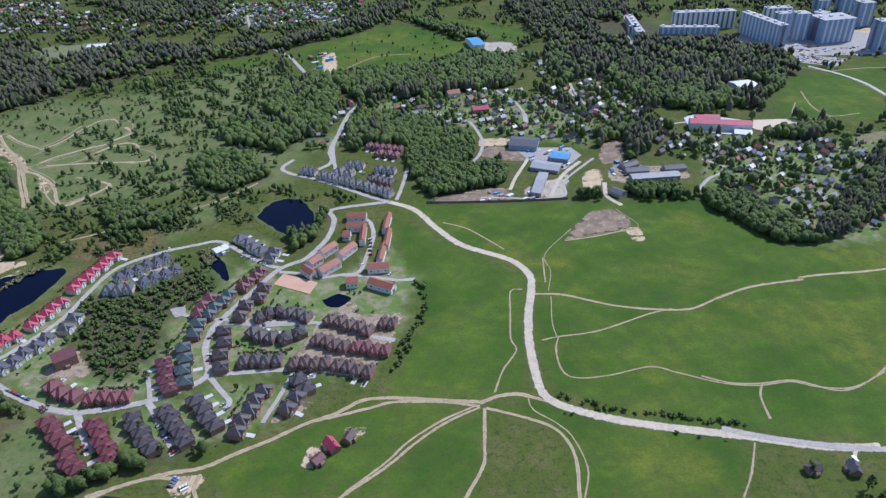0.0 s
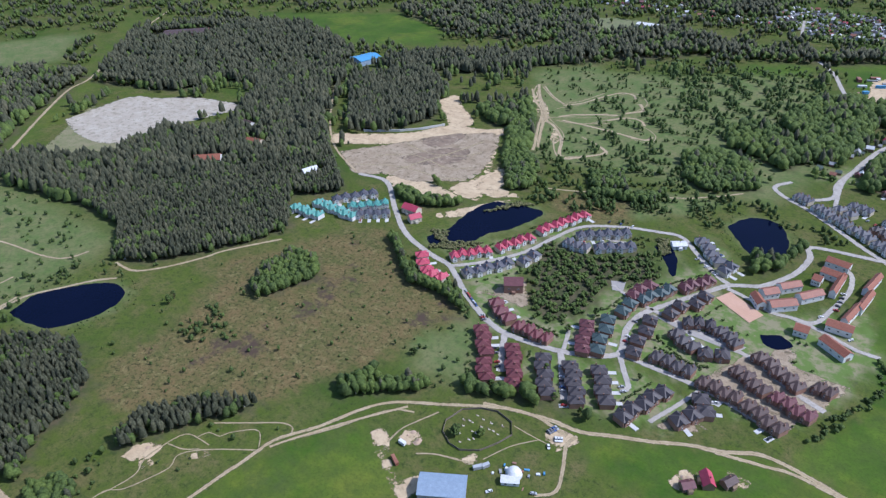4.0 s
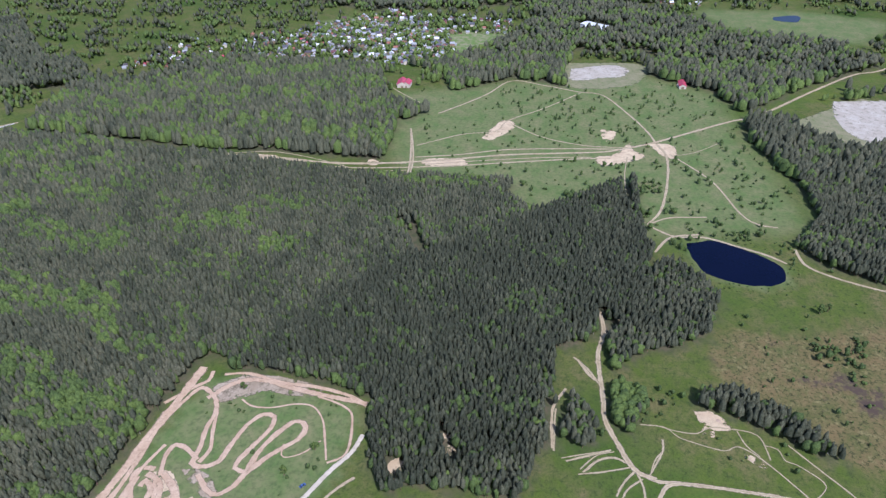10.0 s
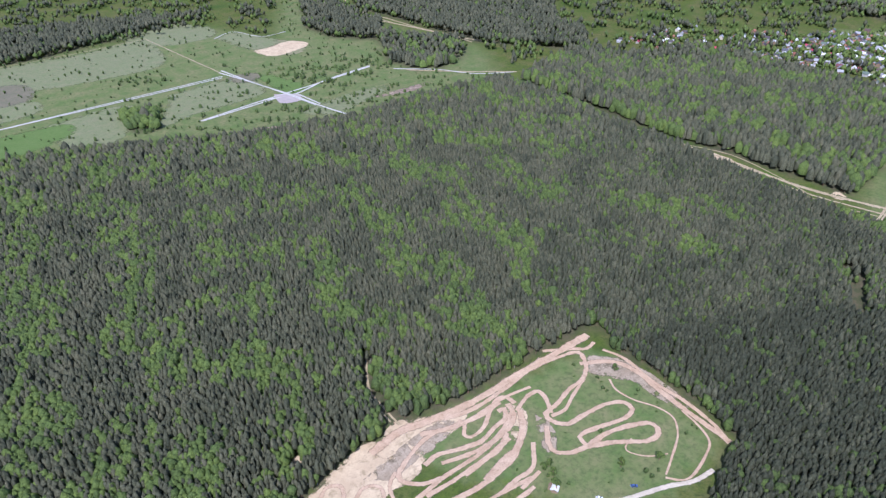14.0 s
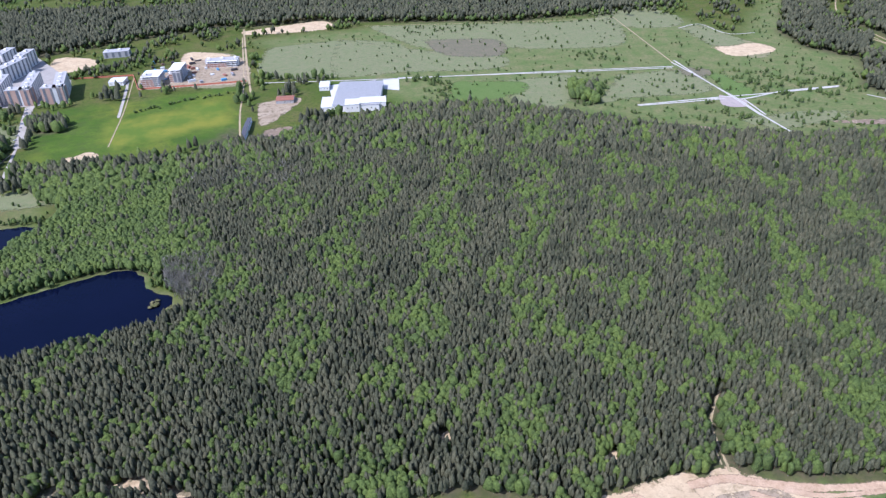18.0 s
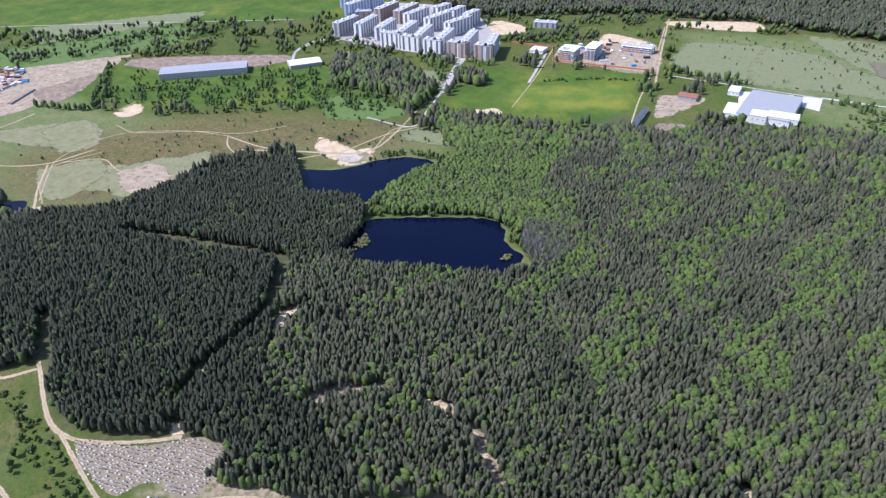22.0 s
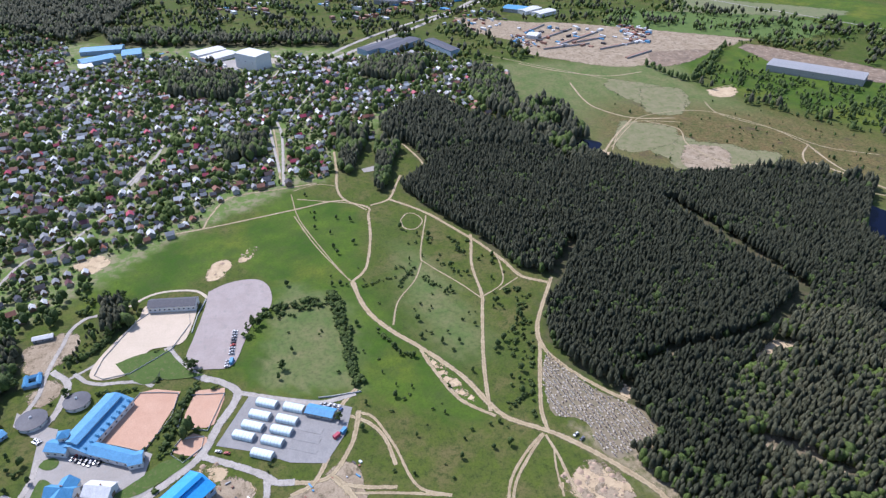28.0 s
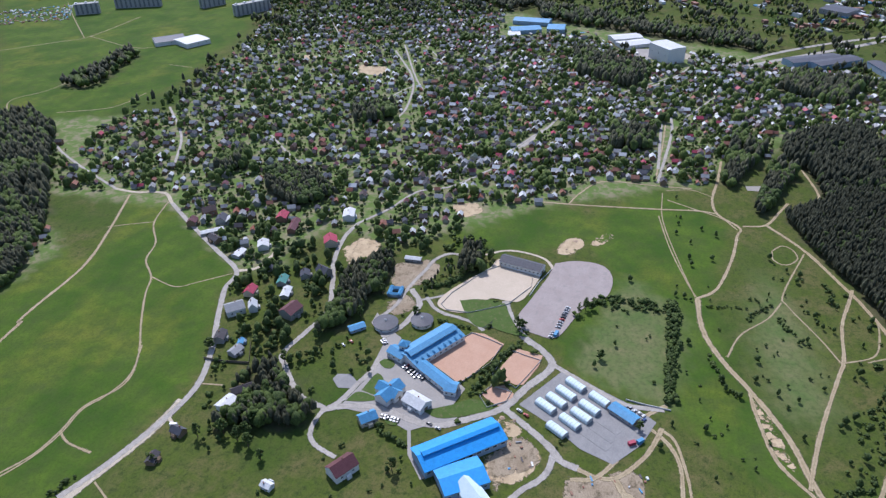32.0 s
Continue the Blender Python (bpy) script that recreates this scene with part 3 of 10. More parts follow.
# ---- ponds, sand and yards ----
area("water", [(-593, 109), (-602, 134), (-588, 164), (-568, 186), (-544, 187), (-532, 167), (-534, 145), (-544, 121), (-570, 111)])
area("water", [(-405, 425), (-398, 447), (-404, 488), (-399, 519), (-376, 532), (-346, 536), (-344, 516), (-351, 485), (-362, 465), (-366, 434), (-371, 421), (-391, 416)])
area("water", [(-189, 625), (-180, 654), (-158, 663), (-136, 640), (-129, 599), (-145, 586), (-167, 601)])
area("water", [(-227, 547), (-210, 551), (-194, 527), (-192, 511), (-210, 532)])
area("water", [(-102, 479), (-90, 488), (-78, 481), (-87, 469), (-98, 471)])
area("water", [(363, -425), (366, -452), (375, -484), (372, -500), (333, -524), (270, -553), (247, -543), (233, -520), (207, -506), (192, -490), (203, -474), (238, -454), (280, -437), (308, -433), (331, -431)])
area("water", [(515, -559), (474, -579), (442, -626), (407, -647), (361, -639), (386, -624), (389, -593), (397, -547), (404, -525), (459, -509), (489, -531)])
area("water", [(865, -322), (855, -351), (832, -332), (844, -317)])
area("water", [(816, -312), (800, -340), (784, -325), (799, -313)])
area("water", [(745, -325), (730, -356), (714, -336), (727, -320)])
area("water", [(751, -343), (734, -361), (717, -346), (735, -332)])
area("water", [(-1474, 349), (-1489, 395), (-1440, 386), (-1448, 347)])
area("pool", [(446, 138), (454, 130), (453, 118), (427, 115), (420, 131), (429, 136)])
area("ash", [(-1008, 338), (-1023, 441), (-985, 467), (-933, 508), (-861, 526), (-848, 513), (-864, 420), (-846, 371), (-885, 333), (-938, 326)])
area("ash", [(-1107, -20), (-1134, 44), (-1104, 70), (-1071, 33), (-1051, -15)])
area("ash", [(-1082, -19), (-1120, 6), (-1107, 64), (-1076, 57), (-1066, 20), (-1056, -18)])
area("scrape", [(-922, 269), (-990, 342), (-1022, 392), (-866, 361), (-834, 314), (-871, 272)])
area("sand", [(-729, -243), (-735, -231), (-720, -226), (-714, -237)])
area("clay", [(-149, 504), (-143, 520), (-110, 505), (-115, 488)])
area("mud", [(-118, 393), (-115, 411), (-104, 441), (-98, 458), (-69, 459), (-41, 458), (-31, 457), (-41, 430), (-55, 384), (-73, 384)])
area("mud", [(-89, 473), (-77, 479), (-72, 466), (-76, 453), (-87, 457)])
area("mud", [(-299, 397), (-292, 426), (-272, 407), (-262, 390), (-288, 389), (-312, 380)])
area("mud", [(-118, 349), (-98, 362), (-93, 356), (-120, 338)])
area("sand", [(-151, 401), (-142, 406), (-137, 399), (-144, 396)])
area("sand", [(-92, 314), (-86, 321), (-80, 318), (-84, 307), (-81, 301), (-92, 301)])
area("sand", [(-69, 335), (-55, 335), (-56, 325), (-65, 322)])
area("soil", [(148, 620), (175, 625), (186, 590), (145, 576), (117, 569)])
area("sand", [(175, 591), (191, 588), (191, 563), (180, 564)])
area("soil", [(55, 790), (109, 775), (98, 744), (50, 758)])
area("soil", [(191, 779), (212, 798), (213, 761), (194, 731), (184, 739)])
area("sand", [(158, 711), (179, 717), (173, 675), (154, 670)])
area("soil", [(-13, 659), (66, 674), (70, 648), (-1, 643)])
area("asphalt", [(-229, 471), (-218, 477), (-213, 463), (-221, 459)])
area("asphalt", [(-181, 449), (-105, 457), (-108, 446), (-144, 444)])
area("sand", [(-98, 440), (-66, 434), (-40, 447), (-43, 419), (-63, 405), (-79, 392), (-88, 401), (-82, 421)])
area("graves", [(382, -162), (363, -169), (333, -182), (316, -199), (298, -205), (284, -200), (278, -188), (275, -167), (291, -161), (302, -164), (313, -158), (316, -147), (324, -143), (342, -146), (353, -148), (369, -154)])
area("asphalt", [(355, 194), (381, 196), (398, 216), (412, 217), (395, 198), (388, 185), (374, 185), (359, 168), (346, 142), (343, 130), (355, 127), (350, 120), (332, 123), (323, 131), (323, 116), (315, 118), (306, 136), (301, 142), (287, 136), (269, 117), (265, 121), (281, 136), (300, 144), (303, 154), (306, 175), (305, 193), (308, 197), (324, 194), (341, 191)])
area("cinder", [(329, 215), (335, 214), (338, 205), (331, 195), (325, 196), (322, 207)])
area("mud", [(307, 84), (319, 72), (312, 57), (296, 57), (285, 70), (271, 75), (288, 85)])
area("mud", [(296, 38), (302, 20), (314, -3), (292, -12), (271, -4), (270, 30)])
area("mud", [(485, 233), (501, 200), (480, 189), (454, 203), (453, 222)])
area("sand", [(478, 275), (512, 282), (508, 257), (487, 248), (471, 257)])
area("mud", [(427, 218), (443, 200), (429, 190), (413, 204)])
area("lawn", [(356, 190), (361, 188), (362, 182), (358, 178), (353, 179), (352, 184)])
area("lawn", [(325, 190), (345, 186), (333, 174), (324, 176)])
area("lawn", [(312, 196), (323, 191), (321, 175), (315, 184)])
area("lawn", [(304, 163), (307, 161), (307, 153), (302, 153), (301, 159)])
area("lawn", [(320, 141), (332, 124), (342, 111), (337, 96), (318, 125)])
area("lawn", [(458, 122), (428, 103), (420, 92), (420, 110), (426, 123)])
area("lawn", [(449, 158), (456, 141), (454, 121), (422, 128), (425, 141)])
area("sand", [(327, 94), (333, 82), (324, 71), (316, 79)])
area("sand", [(493, 291), (518, 282), (514, 260), (486, 250), (469, 270)])
area("sand", [(464, 229), (493, 213), (493, 197), (475, 195), (453, 219)])
area("sand", [(566, 98), (581, 85), (568, 75), (549, 84), (547, 97)])
area("sand", [(569, 72), (594, 60), (592, 49), (572, 62)])
area("sand", [(603, 222), (617, 199), (602, 185), (585, 200)])
area("sand", [(1000, 514), (1016, 481), (985, 462), (970, 495)])
area("mud", [(1390, -331), (1105, -766), (1067, -732), (1017, -569), (1043, -483), (1145, -433), (1253, -352)])
area("asphalt", [(739, -66), (745, -87), (731, -84), (729, -68)])
area("soil", [(1045, -742), (1039, -789), (835, -903), (813, -854), (917, -757)])
area("sand", [(871, -584), (870, -627), (835, -606), (844, -576)])
area("ash", [(498, -616), (470, -624), (469, -599), (492, -602)])
area("sand", [(423, -818), (389, -828), (378, -810), (404, -800)])
area("asphalt", [(802, -1023), (869, -1158), (894, -1305), (789, -1326), (666, -1305), (528, -1129), (498, -1042), (537, -1014), (655, -1012)])
area("concrete", [(113, -1048), (40, -1063), (27, -956), (99, -950)])
area("concrete", [(31, -1063), (6, -1064), (6, -1012), (28, -1019)])
area("ash", [(1181, 99), (1185, 8), (1232, 54)])
area("sand", [(201, -302), (189, -309), (171, -300), (172, -295)])
area("sand", [(155, -291), (146, -293), (122, -269), (110, -261), (118, -254), (139, -275)])
area("sand", [(199, -301), (189, -309), (168, -303), (168, -297), (189, -299)])
area("sand", [(-108, -299), (-123, -306), (-121, -296), (-112, -293)])
area("sand", [(-11, -326), (-19, -332), (-19, -317), (-12, -314)])
area("sand", [(-287, -103), (-297, -95), (-287, -86), (-274, -91)])
area("sand", [(-319, -73), (-323, -67), (-299, -56), (-299, -64)])
area("sand", [(320, -342), (285, -356), (280, -352), (311, -338)])
area("sand", [(355, -341), (335, -338), (333, -314), (343, -313)])
area("sand", [(386, -77), (366, -89), (345, -96), (359, -82)])
area("sand", [(408, -71), (377, -86), (352, -92), (360, -82), (388, -72)])
area("scrape", [(957, -473), (879, -545), (815, -522), (836, -471), (920, -449)])
area("scrape", [(775, -428), (739, -463), (635, -498), (618, -458), (664, -419), (729, -402)])
area("scrape", [(503, -608), (479, -633), (454, -620), (471, -598)])
area("scrape", [(910, -497), (882, -550), (796, -504), (817, -461)])
area("scrape", [(719, -453), (681, -515), (627, -509), (615, -432), (661, -414)])
area("sand", [(556, -646), (513, -641), (476, -623), (493, -598), (531, -609)])
area("scrape", [(371, -1266), (283, -1231), (241, -1106), (258, -1064), (334, -1081)])
area("sand", [(306, -1389), (156, -1446), (143, -1380), (283, -1362)])
area("scrape", [(-595, -1204), (-616, -1130), (-578, -1086), (-545, -1122)])
area("scrape", [(-1137, -30), (-1141, 90), (-1043, 75), (-1020, -19)])
area("sand", [(-533, 501), (-506, 515), (-426, 505), (-457, 480), (-518, 482)])
area("sand", [(-443, 557), (-439, 594), (-411, 550), (-433, 536)])
area("asphalt", [(86, 782), (157, 778), (166, 756), (141, 719), (115, 721)])
area("sand", [(407, 852), (458, 844), (448, 813), (400, 815)])
area("asphalt", [(574, 1128), (648, 1092), (613, 1057), (570, 1078)])
area("sand", [(728, 1251), (776, 1266), (726, 1164), (678, 1151)])
area("sand", [(-680, 543), (-647, 562), (-600, 604), (-571, 660), (-534, 670), (-507, 693), (-498, 677), (-511, 654), (-549, 629), (-580, 577), (-618, 540), (-655, 520)])
area("sand", [(-649, 712), (-643, 750), (-610, 723), (-553, 679), (-571, 653), (-611, 684)])
area("mud", [(-626, 507), (-582, 580), (-551, 632), (-506, 669), (-468, 609), (-453, 568), (-453, 542), (-470, 526), (-498, 504), (-535, 496), (-566, 477)])
area("soil", [(-578, 594), (-544, 644), (-531, 622), (-543, 588)])
area("soil", [(-556, 539), (-535, 589), (-502, 609), (-491, 571), (-520, 541)])
area("sand", [(-451, 543), (-447, 584), (-444, 596), (-426, 556), (-394, 552), (-381, 550), (-404, 530), (-417, 529), (-416, 511), (-452, 512), (-455, 531)])
area("sand", [(-430, 462), (-408, 504), (-385, 540), (-388, 506), (-395, 490), (-417, 460)])
area("sand", [(-502, 646), (-490, 651), (-458, 598), (-443, 573), (-452, 572), (-474, 605)])
area("sand", [(-553, 807), (-547, 817), (-494, 754), (-505, 756)])
area("sand", [(-463, 730), (-443, 715), (-431, 689), (-445, 697)])
area("sand", [(-775, 18), (-792, 47), (-829, 63), (-801, 69), (-787, 80), (-764, 55), (-754, 30)])
area("sand", [(-815, -119), (-876, -100), (-862, -80), (-825, -94), (-808, -108)])
area("sand", [(-726, -385), (-725, -355), (-710, -346), (-706, -371)])
area("sand", [(-743, -182), (-749, -134), (-730, -127), (-724, -171)])
area("sand", [(-863, 27), (-855, 48), (-826, 39), (-830, 31)])
area("sand", [(-828, 83), (-824, 115), (-786, 114), (-793, 98)])
area("meadow", [(68, -1392), (-288, -1364), (-405, -1372), (-378, -1191), (-173, -1201), (-38, -1226)])
area("fallow", [(-37, -1280), (-172, -1260), (-168, -1162), (-73, -1178)])
area("crop", [(-463, -1015), (-492, -1015), (-499, -920), (-461, -916)])
area("meadow", [(-364, -1486), (-463, -1485), (-540, -1385), (-519, -1298), (-411, -1315)])
area("meadow", [(-146, -1036), (-272, -1040), (-224, -922), (-159, -918)])
area("crop", [(-73, -1041), (-178, -1026), (-169, -972), (-68, -953)])
area("meadow", [(-327, -1039), (-441, -1043), (-441, -948), (-320, -932), (-255, -913), (-300, -979)])
area("meadow", [(-515, -1281), (-563, -1297), (-594, -1181), (-531, -1162)])
area("fallow", [(-427, -1057), (-473, -1049), (-468, -1014), (-429, -1011)])
area("soil", [(-442, -773), (-541, -777), (-517, -761), (-450, -757)])
area("soil", [(-529, -819), (-650, -814), (-596, -798)])
area("soil", [(-351, -834), (-391, -816), (-423, -798), (-364, -807)])
area("sand", [(-524, -1157), (-609, -1168), (-618, -1120), (-541, -1101)])
area("meadow", [(-428, -844), (-545, -856), (-595, -837), (-472, -799)])
area("meadow", [(117, -1309), (-38, -1215), (-166, -1162), (-155, -1093), (-12, -1093), (108, -1101)])
area("mud", [(1296, -469), (1273, -538), (1096, -759), (1037, -690), (998, -528), (1060, -438), (1137, -393)])
area("mud", [(1189, -466), (1158, -572), (1064, -611), (1032, -526), (1087, -451)])
area("soil", [(1063, -587), (1042, -690), (991, -621), (990, -566)])
area("crop", [(1352, -650), (1182, -958), (1057, -878), (1216, -603)])
area("meadow", [(1425, -829), (1205, -1073), (1177, -985), (1275, -765)])
area("scrape", [(679, -496), (652, -550), (621, -516), (627, -474)])
area("mud", [(705, -456), (679, -496), (628, -475), (620, -504), (611, -445), (652, -425)])
area("scrape", [(797, -414), (757, -469), (712, -448), (698, -389), (726, -374)])
area("sand", [(731, -349), (699, -362), (687, -351), (710, -333)])
area("sand", [(495, -601), (478, -651), (455, -616), (475, -587)])
area("sand", [(417, -806), (400, -835), (379, -824), (392, -795)])
area("paddock", [(504, 148), (522, 142), (520, 107), (506, 102), (467, 108), (461, 119), (460, 134), (450, 138), (437, 143), (432, 158), (435, 171), (444, 175), (466, 168)])
area("tarmac", [(529, 94), (539, 76), (538, 53), (521, 42), (494, 42), (475, 56), (451, 63), (426, 71), (425, 86), (430, 101), (444, 106), (468, 102), (503, 96)])
area("clay", [(370, 157), (412, 134), (413, 125), (406, 107), (394, 109), (357, 123), (354, 131)])
area("clay", [(404, 96), (402, 76), (390, 76), (367, 82), (365, 87), (369, 103), (382, 102)])
area("clay", [(358, 103), (362, 95), (356, 86), (352, 86), (341, 93), (344, 101), (348, 107)])
area("cinder", [(389, 59), (385, 45), (371, 7), (360, -11), (337, -4), (315, 11), (321, 33), (335, 54), (347, 80)])
area("sand", [(295, 90), (315, 74), (314, 59), (307, 55), (284, 60), (279, 80)])
area("sand", [(-157, -277), (-188, -286), (-201, -278), (-223, -269), (-229, -259), (-212, -253), (-192, -251), (-174, -247)])
area("mud", [(-339, -244), (-355, -216), (-350, -167), (-339, -171), (-337, -205), (-323, -231)])
area("mud", [(-263, -229), (-265, -215), (-252, -198), (-243, -203), (-251, -215)])
area("sand", [(-256, -248), (-260, -234), (-243, -218), (-235, -222), (-245, -235)])
area("sand", [(-262, 212), (-260, 219), (-249, 220), (-244, 212), (-230, 202), (-220, 198), (-210, 208), (-205, 199), (-207, 186), (-225, 192), (-245, 202)])
area("sand", [(-244, 221), (-245, 232), (-232, 232), (-229, 223), (-236, 220)])
area("sand", [(-371, 94), (-372, 105), (-359, 116), (-355, 105), (-361, 95)])
area("sand", [(-360, 96), (-354, 105), (-348, 105), (-350, 97)])
area("sand", [(-338, 121), (-334, 133), (-328, 131), (-333, 120)])
area("sand", [(-201, 235), (-197, 243), (-191, 239), (-195, 232)])
area("sand", [(-173, 286), (-170, 296), (-152, 296), (-160, 276)])
area("sand", [(-100, -270), (-158, -284), (-176, -271), (-176, -243), (-130, -242), (-98, -242)])
area("mud", [(-143, -261), (-172, -265), (-202, -268), (-217, -261), (-204, -252), (-169, -249), (-156, -249)])
area("sand", [(276, -148), (271, -157), (253, -168), (241, -163), (239, -148), (262, -125), (268, -134)])
area("mud", [(278, -147), (276, -157), (266, -166), (255, -168), (260, -160), (267, -150)])
area("mud", [(272, -128), (268, -135), (254, -144), (249, -140), (259, -130)])
area("mud", [(272, -142), (262, -151), (248, -166), (243, -165), (250, -146)])
area("sand", [(340, -198), (335, -205), (323, -206), (323, -197)])
area("sand", [(366, -247), (359, -257), (349, -250), (355, -246)])
area("sand", [(354, -335), (344, -348), (336, -338), (344, -331)])
area("sand", [(275, -256), (268, -264), (263, -259), (268, -254)])
area("sand", [(272, -221), (268, -227), (264, -223), (266, -219)])
area("tarmac", [(-445, -930), (-470, -906), (-462, -880), (-435, -889)])
area("mud", [(409, -1066), (421, -1162), (364, -1173), (335, -1217), (275, -1217), (243, -1085), (337, -1070)])
area("sand", [(371, -1179), (377, -1260), (299, -1238), (312, -1203)])
area("sand", [(588, -1178), (602, -1259), (545, -1252), (514, -1212), (554, -1168)])
area("mud", [(211, -983), (163, -1001), (149, -986), (169, -926), (184, -900), (197, -904)])
area("soil", [(188, -879), (147, -888), (142, -849), (178, -844)])
area("water", [(176, -855), (151, -862), (142, -854), (167, -846)])
area("fallow", [(131, -916), (97, -921), (93, -886), (124, -877)])
area("meadow", [(768, -971), (687, -973), (615, -938), (521, -940), (502, -864), (620, -871), (715, -890)])
area("crop", [(645, -783), (533, -787), (493, -754), (542, -712), (597, -710)])
area("meadow", [(243, -1267), (101, -1298), (-3, -1250), (-4, -1106), (214, -1097)])
area("meadow", [(467, -730), (376, -730), (381, -695), (458, -685)])
area("sand", [(1015, 528), (1003, 473), (974, 466), (975, 504)])
area("sand", [(1033, 653), (1042, 622), (1024, 611), (1012, 638)])
area("asphalt", [(1216, 125), (1228, 37), (1168, 26), (1165, 101)])
area("mud", [(54, 788), (105, 771), (93, 746), (50, 761)])
area("sand", [(48, 812), (82, 813), (82, 792), (49, 788)])
area("ash", [(124, 696), (142, 705), (130, 656), (110, 652), (88, 660), (95, 680)])
area("mud", [(26, 674), (70, 676), (70, 654), (25, 648)])
area("mud", [(198, 791), (222, 796), (209, 736), (184, 743)])
area("mud", [(195, 732), (261, 718), (276, 703), (269, 689), (217, 680), (186, 691)])
area("concrete", [(319, 864), (316, 820), (378, 800), (389, 809), (397, 849), (337, 877)])
area("paddock", [(405, 851), (458, 848), (449, 812), (396, 820)])
area("asphalt", [(511, 1201), (570, 1169), (577, 1113), (721, 1114), (776, 1214), (741, 1242), (685, 1311), (582, 1334)])
area("ash", [(69, 1233), (128, 1228), (129, 1165), (78, 1165)])
area("sand", [(735, 1242), (770, 1239), (728, 1179), (703, 1181)])
area("scrape", [(510, 796), (552, 806), (535, 775), (498, 777)])
area("sand", [(-552, 817), (-526, 804), (-493, 769), (-482, 743), (-492, 749), (-529, 791)])
area("sand", [(-667, 1251), (-631, 1253), (-622, 1225), (-651, 1223)])
area("sand", [(-196, 1170), (-176, 1190), (-162, 1091), (-182, 1089)])
area("meadow", [(-759, 1214), (-704, 1266), (-689, 1277), (-561, 1303), (-536, 1334), (-568, 1232), (-580, 1147), (-644, 1123), (-709, 1118)])

# ---- cuts through the woods ----
ride([(574, -363), (508, -379), (452, -390), (401, -398)], 11)
ride([(399, -396), (366, -339), (356, -294), (355, -257), (346, -216)], 8)
ride([(524, -239), (470, -204)], 8)
ride([(499, -221), (448, -188)], 9)
ride([(-596, -165), (-559, -146), (-530, -128)], 14)
ride([(265, -259), (251, -279), (225, -299)], 9)
ride([(-1487, 701), (-1227, 499), (-1137, 439), (-1034, 321), (-941, 238), (-913, 183)], 34)
ride([(-747, -752), (-736, -615), (-720, -508), (-717, -371), (-709, -263)], 26)

# ---- roads and tracks ----
way("gravel", 8.5, [(-55, 651), (-28, 632), (-5, 593), (19, 561), (60, 535), (75, 511), (75, 490), (68, 451), (65, 422), (65, 393), (67, 366), (76, 352), (103, 339), (135, 330), (170, 323), (201, 317), (231, 310), (255, 307), (276, 307)])
way("asphalt", 5.5, [(181, 326), (197, 320), (224, 313), (261, 306), (293, 306), (329, 320), (367, 341), (403, 359), (429, 365), (456, 408), (494, 469), (520, 508)])
way("gravel", 5, [(520, 508), (537, 532), (529, 564), (529, 591)])
way("gravel", 5, [(429, 365), (439, 350), (460, 348), (475, 348)])
way("asphalt", 6, [(-55, 651), (-76, 663), (-113, 690), (-140, 708), (-171, 724), (-184, 740), (-174, 762)])
way("asphalt", 5, [(-113, 690), (-130, 781), (-131, 824), (-125, 900), (-110, 953)])
way("asphalt", 5, [(-48, 654), (-43, 687), (-38, 732)])
way("path", 3.5, [(512, 953), (501, 894), (510, 859), (551, 866)])
way("path", 3, [(510, 859), (496, 851), (477, 852), (464, 868), (485, 909)])
way("concrete", 6, [(572, 1061), (600, 1022), (617, 978), (620, 930)])
way("path", 4, [(595, 1037), (646, 1046), (684, 1047)])
way("asphalt", 11, [(367, 1397), (349, 1288), (323, 1161)])
way("asphalt", 5, [(195, 1008), (189, 959), (211, 906), (225, 860), (267, 841), (318, 849)])
way("asphalt", 5, [(39, 868), (47, 836), (52, 800), (45, 761), (31, 736)])
way("asphalt", 4.5, [(104, 942), (114, 891), (113, 851)])
way("gravel", 5, [(113, 779), (97, 737), (82, 699), (74, 672)])
way("gravel", 6, [(161, 739), (139, 710), (127, 687), (116, 656)])
way("gravel", 6, [(178, 684), (174, 653), (185, 632)])
way("path", 4, [(116, 566), (146, 572), (190, 587)])
way("path", 3, [(1, 605), (23, 593), (40, 574), (57, 553)])
way("asphalt", 5, [(302, 738), (321, 710), (294, 688), (273, 661)])
way("dirt", 4, [(10, 1350), (38, 1337), (64, 1340)])
way("concrete", 5, [(67, 1149), (126, 1140)])
way("dirt", 6, [(-575, 861), (-548, 823), (-510, 781), (-485, 748), (-466, 737), (-435, 707), (-416, 674), (-403, 659), (-392, 667), (-377, 690), (-370, 705), (-383, 715)])
way("dirt", 5, [(-510, 781), (-473, 718), (-443, 667)])
way("dirt", 5, [(-498, 808), (-482, 831), (-473, 867), (-461, 900), (-443, 905), (-431, 891)])
way("dirt", 7, [(-417, 877), (-402, 857), (-415, 833)])
way("dirt", 6, [(-422, 796), (-405, 820), (-387, 822), (-374, 809)])
way("dirt", 6, [(-479, 769), (-467, 787), (-444, 805), (-420, 821)])
way("dirt", 6, [(-468, 761), (-434, 764), (-389, 766), (-353, 767), (-349, 781)])
way("dirt", 4, [(-564, 860), (-534, 834), (-499, 812)])
way("asphalt", 7, [(-155, 721), (-129, 750), (-134, 782), (-132, 816), (-125, 866), (-121, 920)])
way("asphalt", 7, [(-286, 1221), (-251, 1174), (-222, 1111), (-199, 1062)])
way("asphalt", 6, [(-388, 1468), (-351, 1336)])
way("path", 4, [(-153, 1096), (-121, 1143), (-97, 1166), (-46, 1175)])
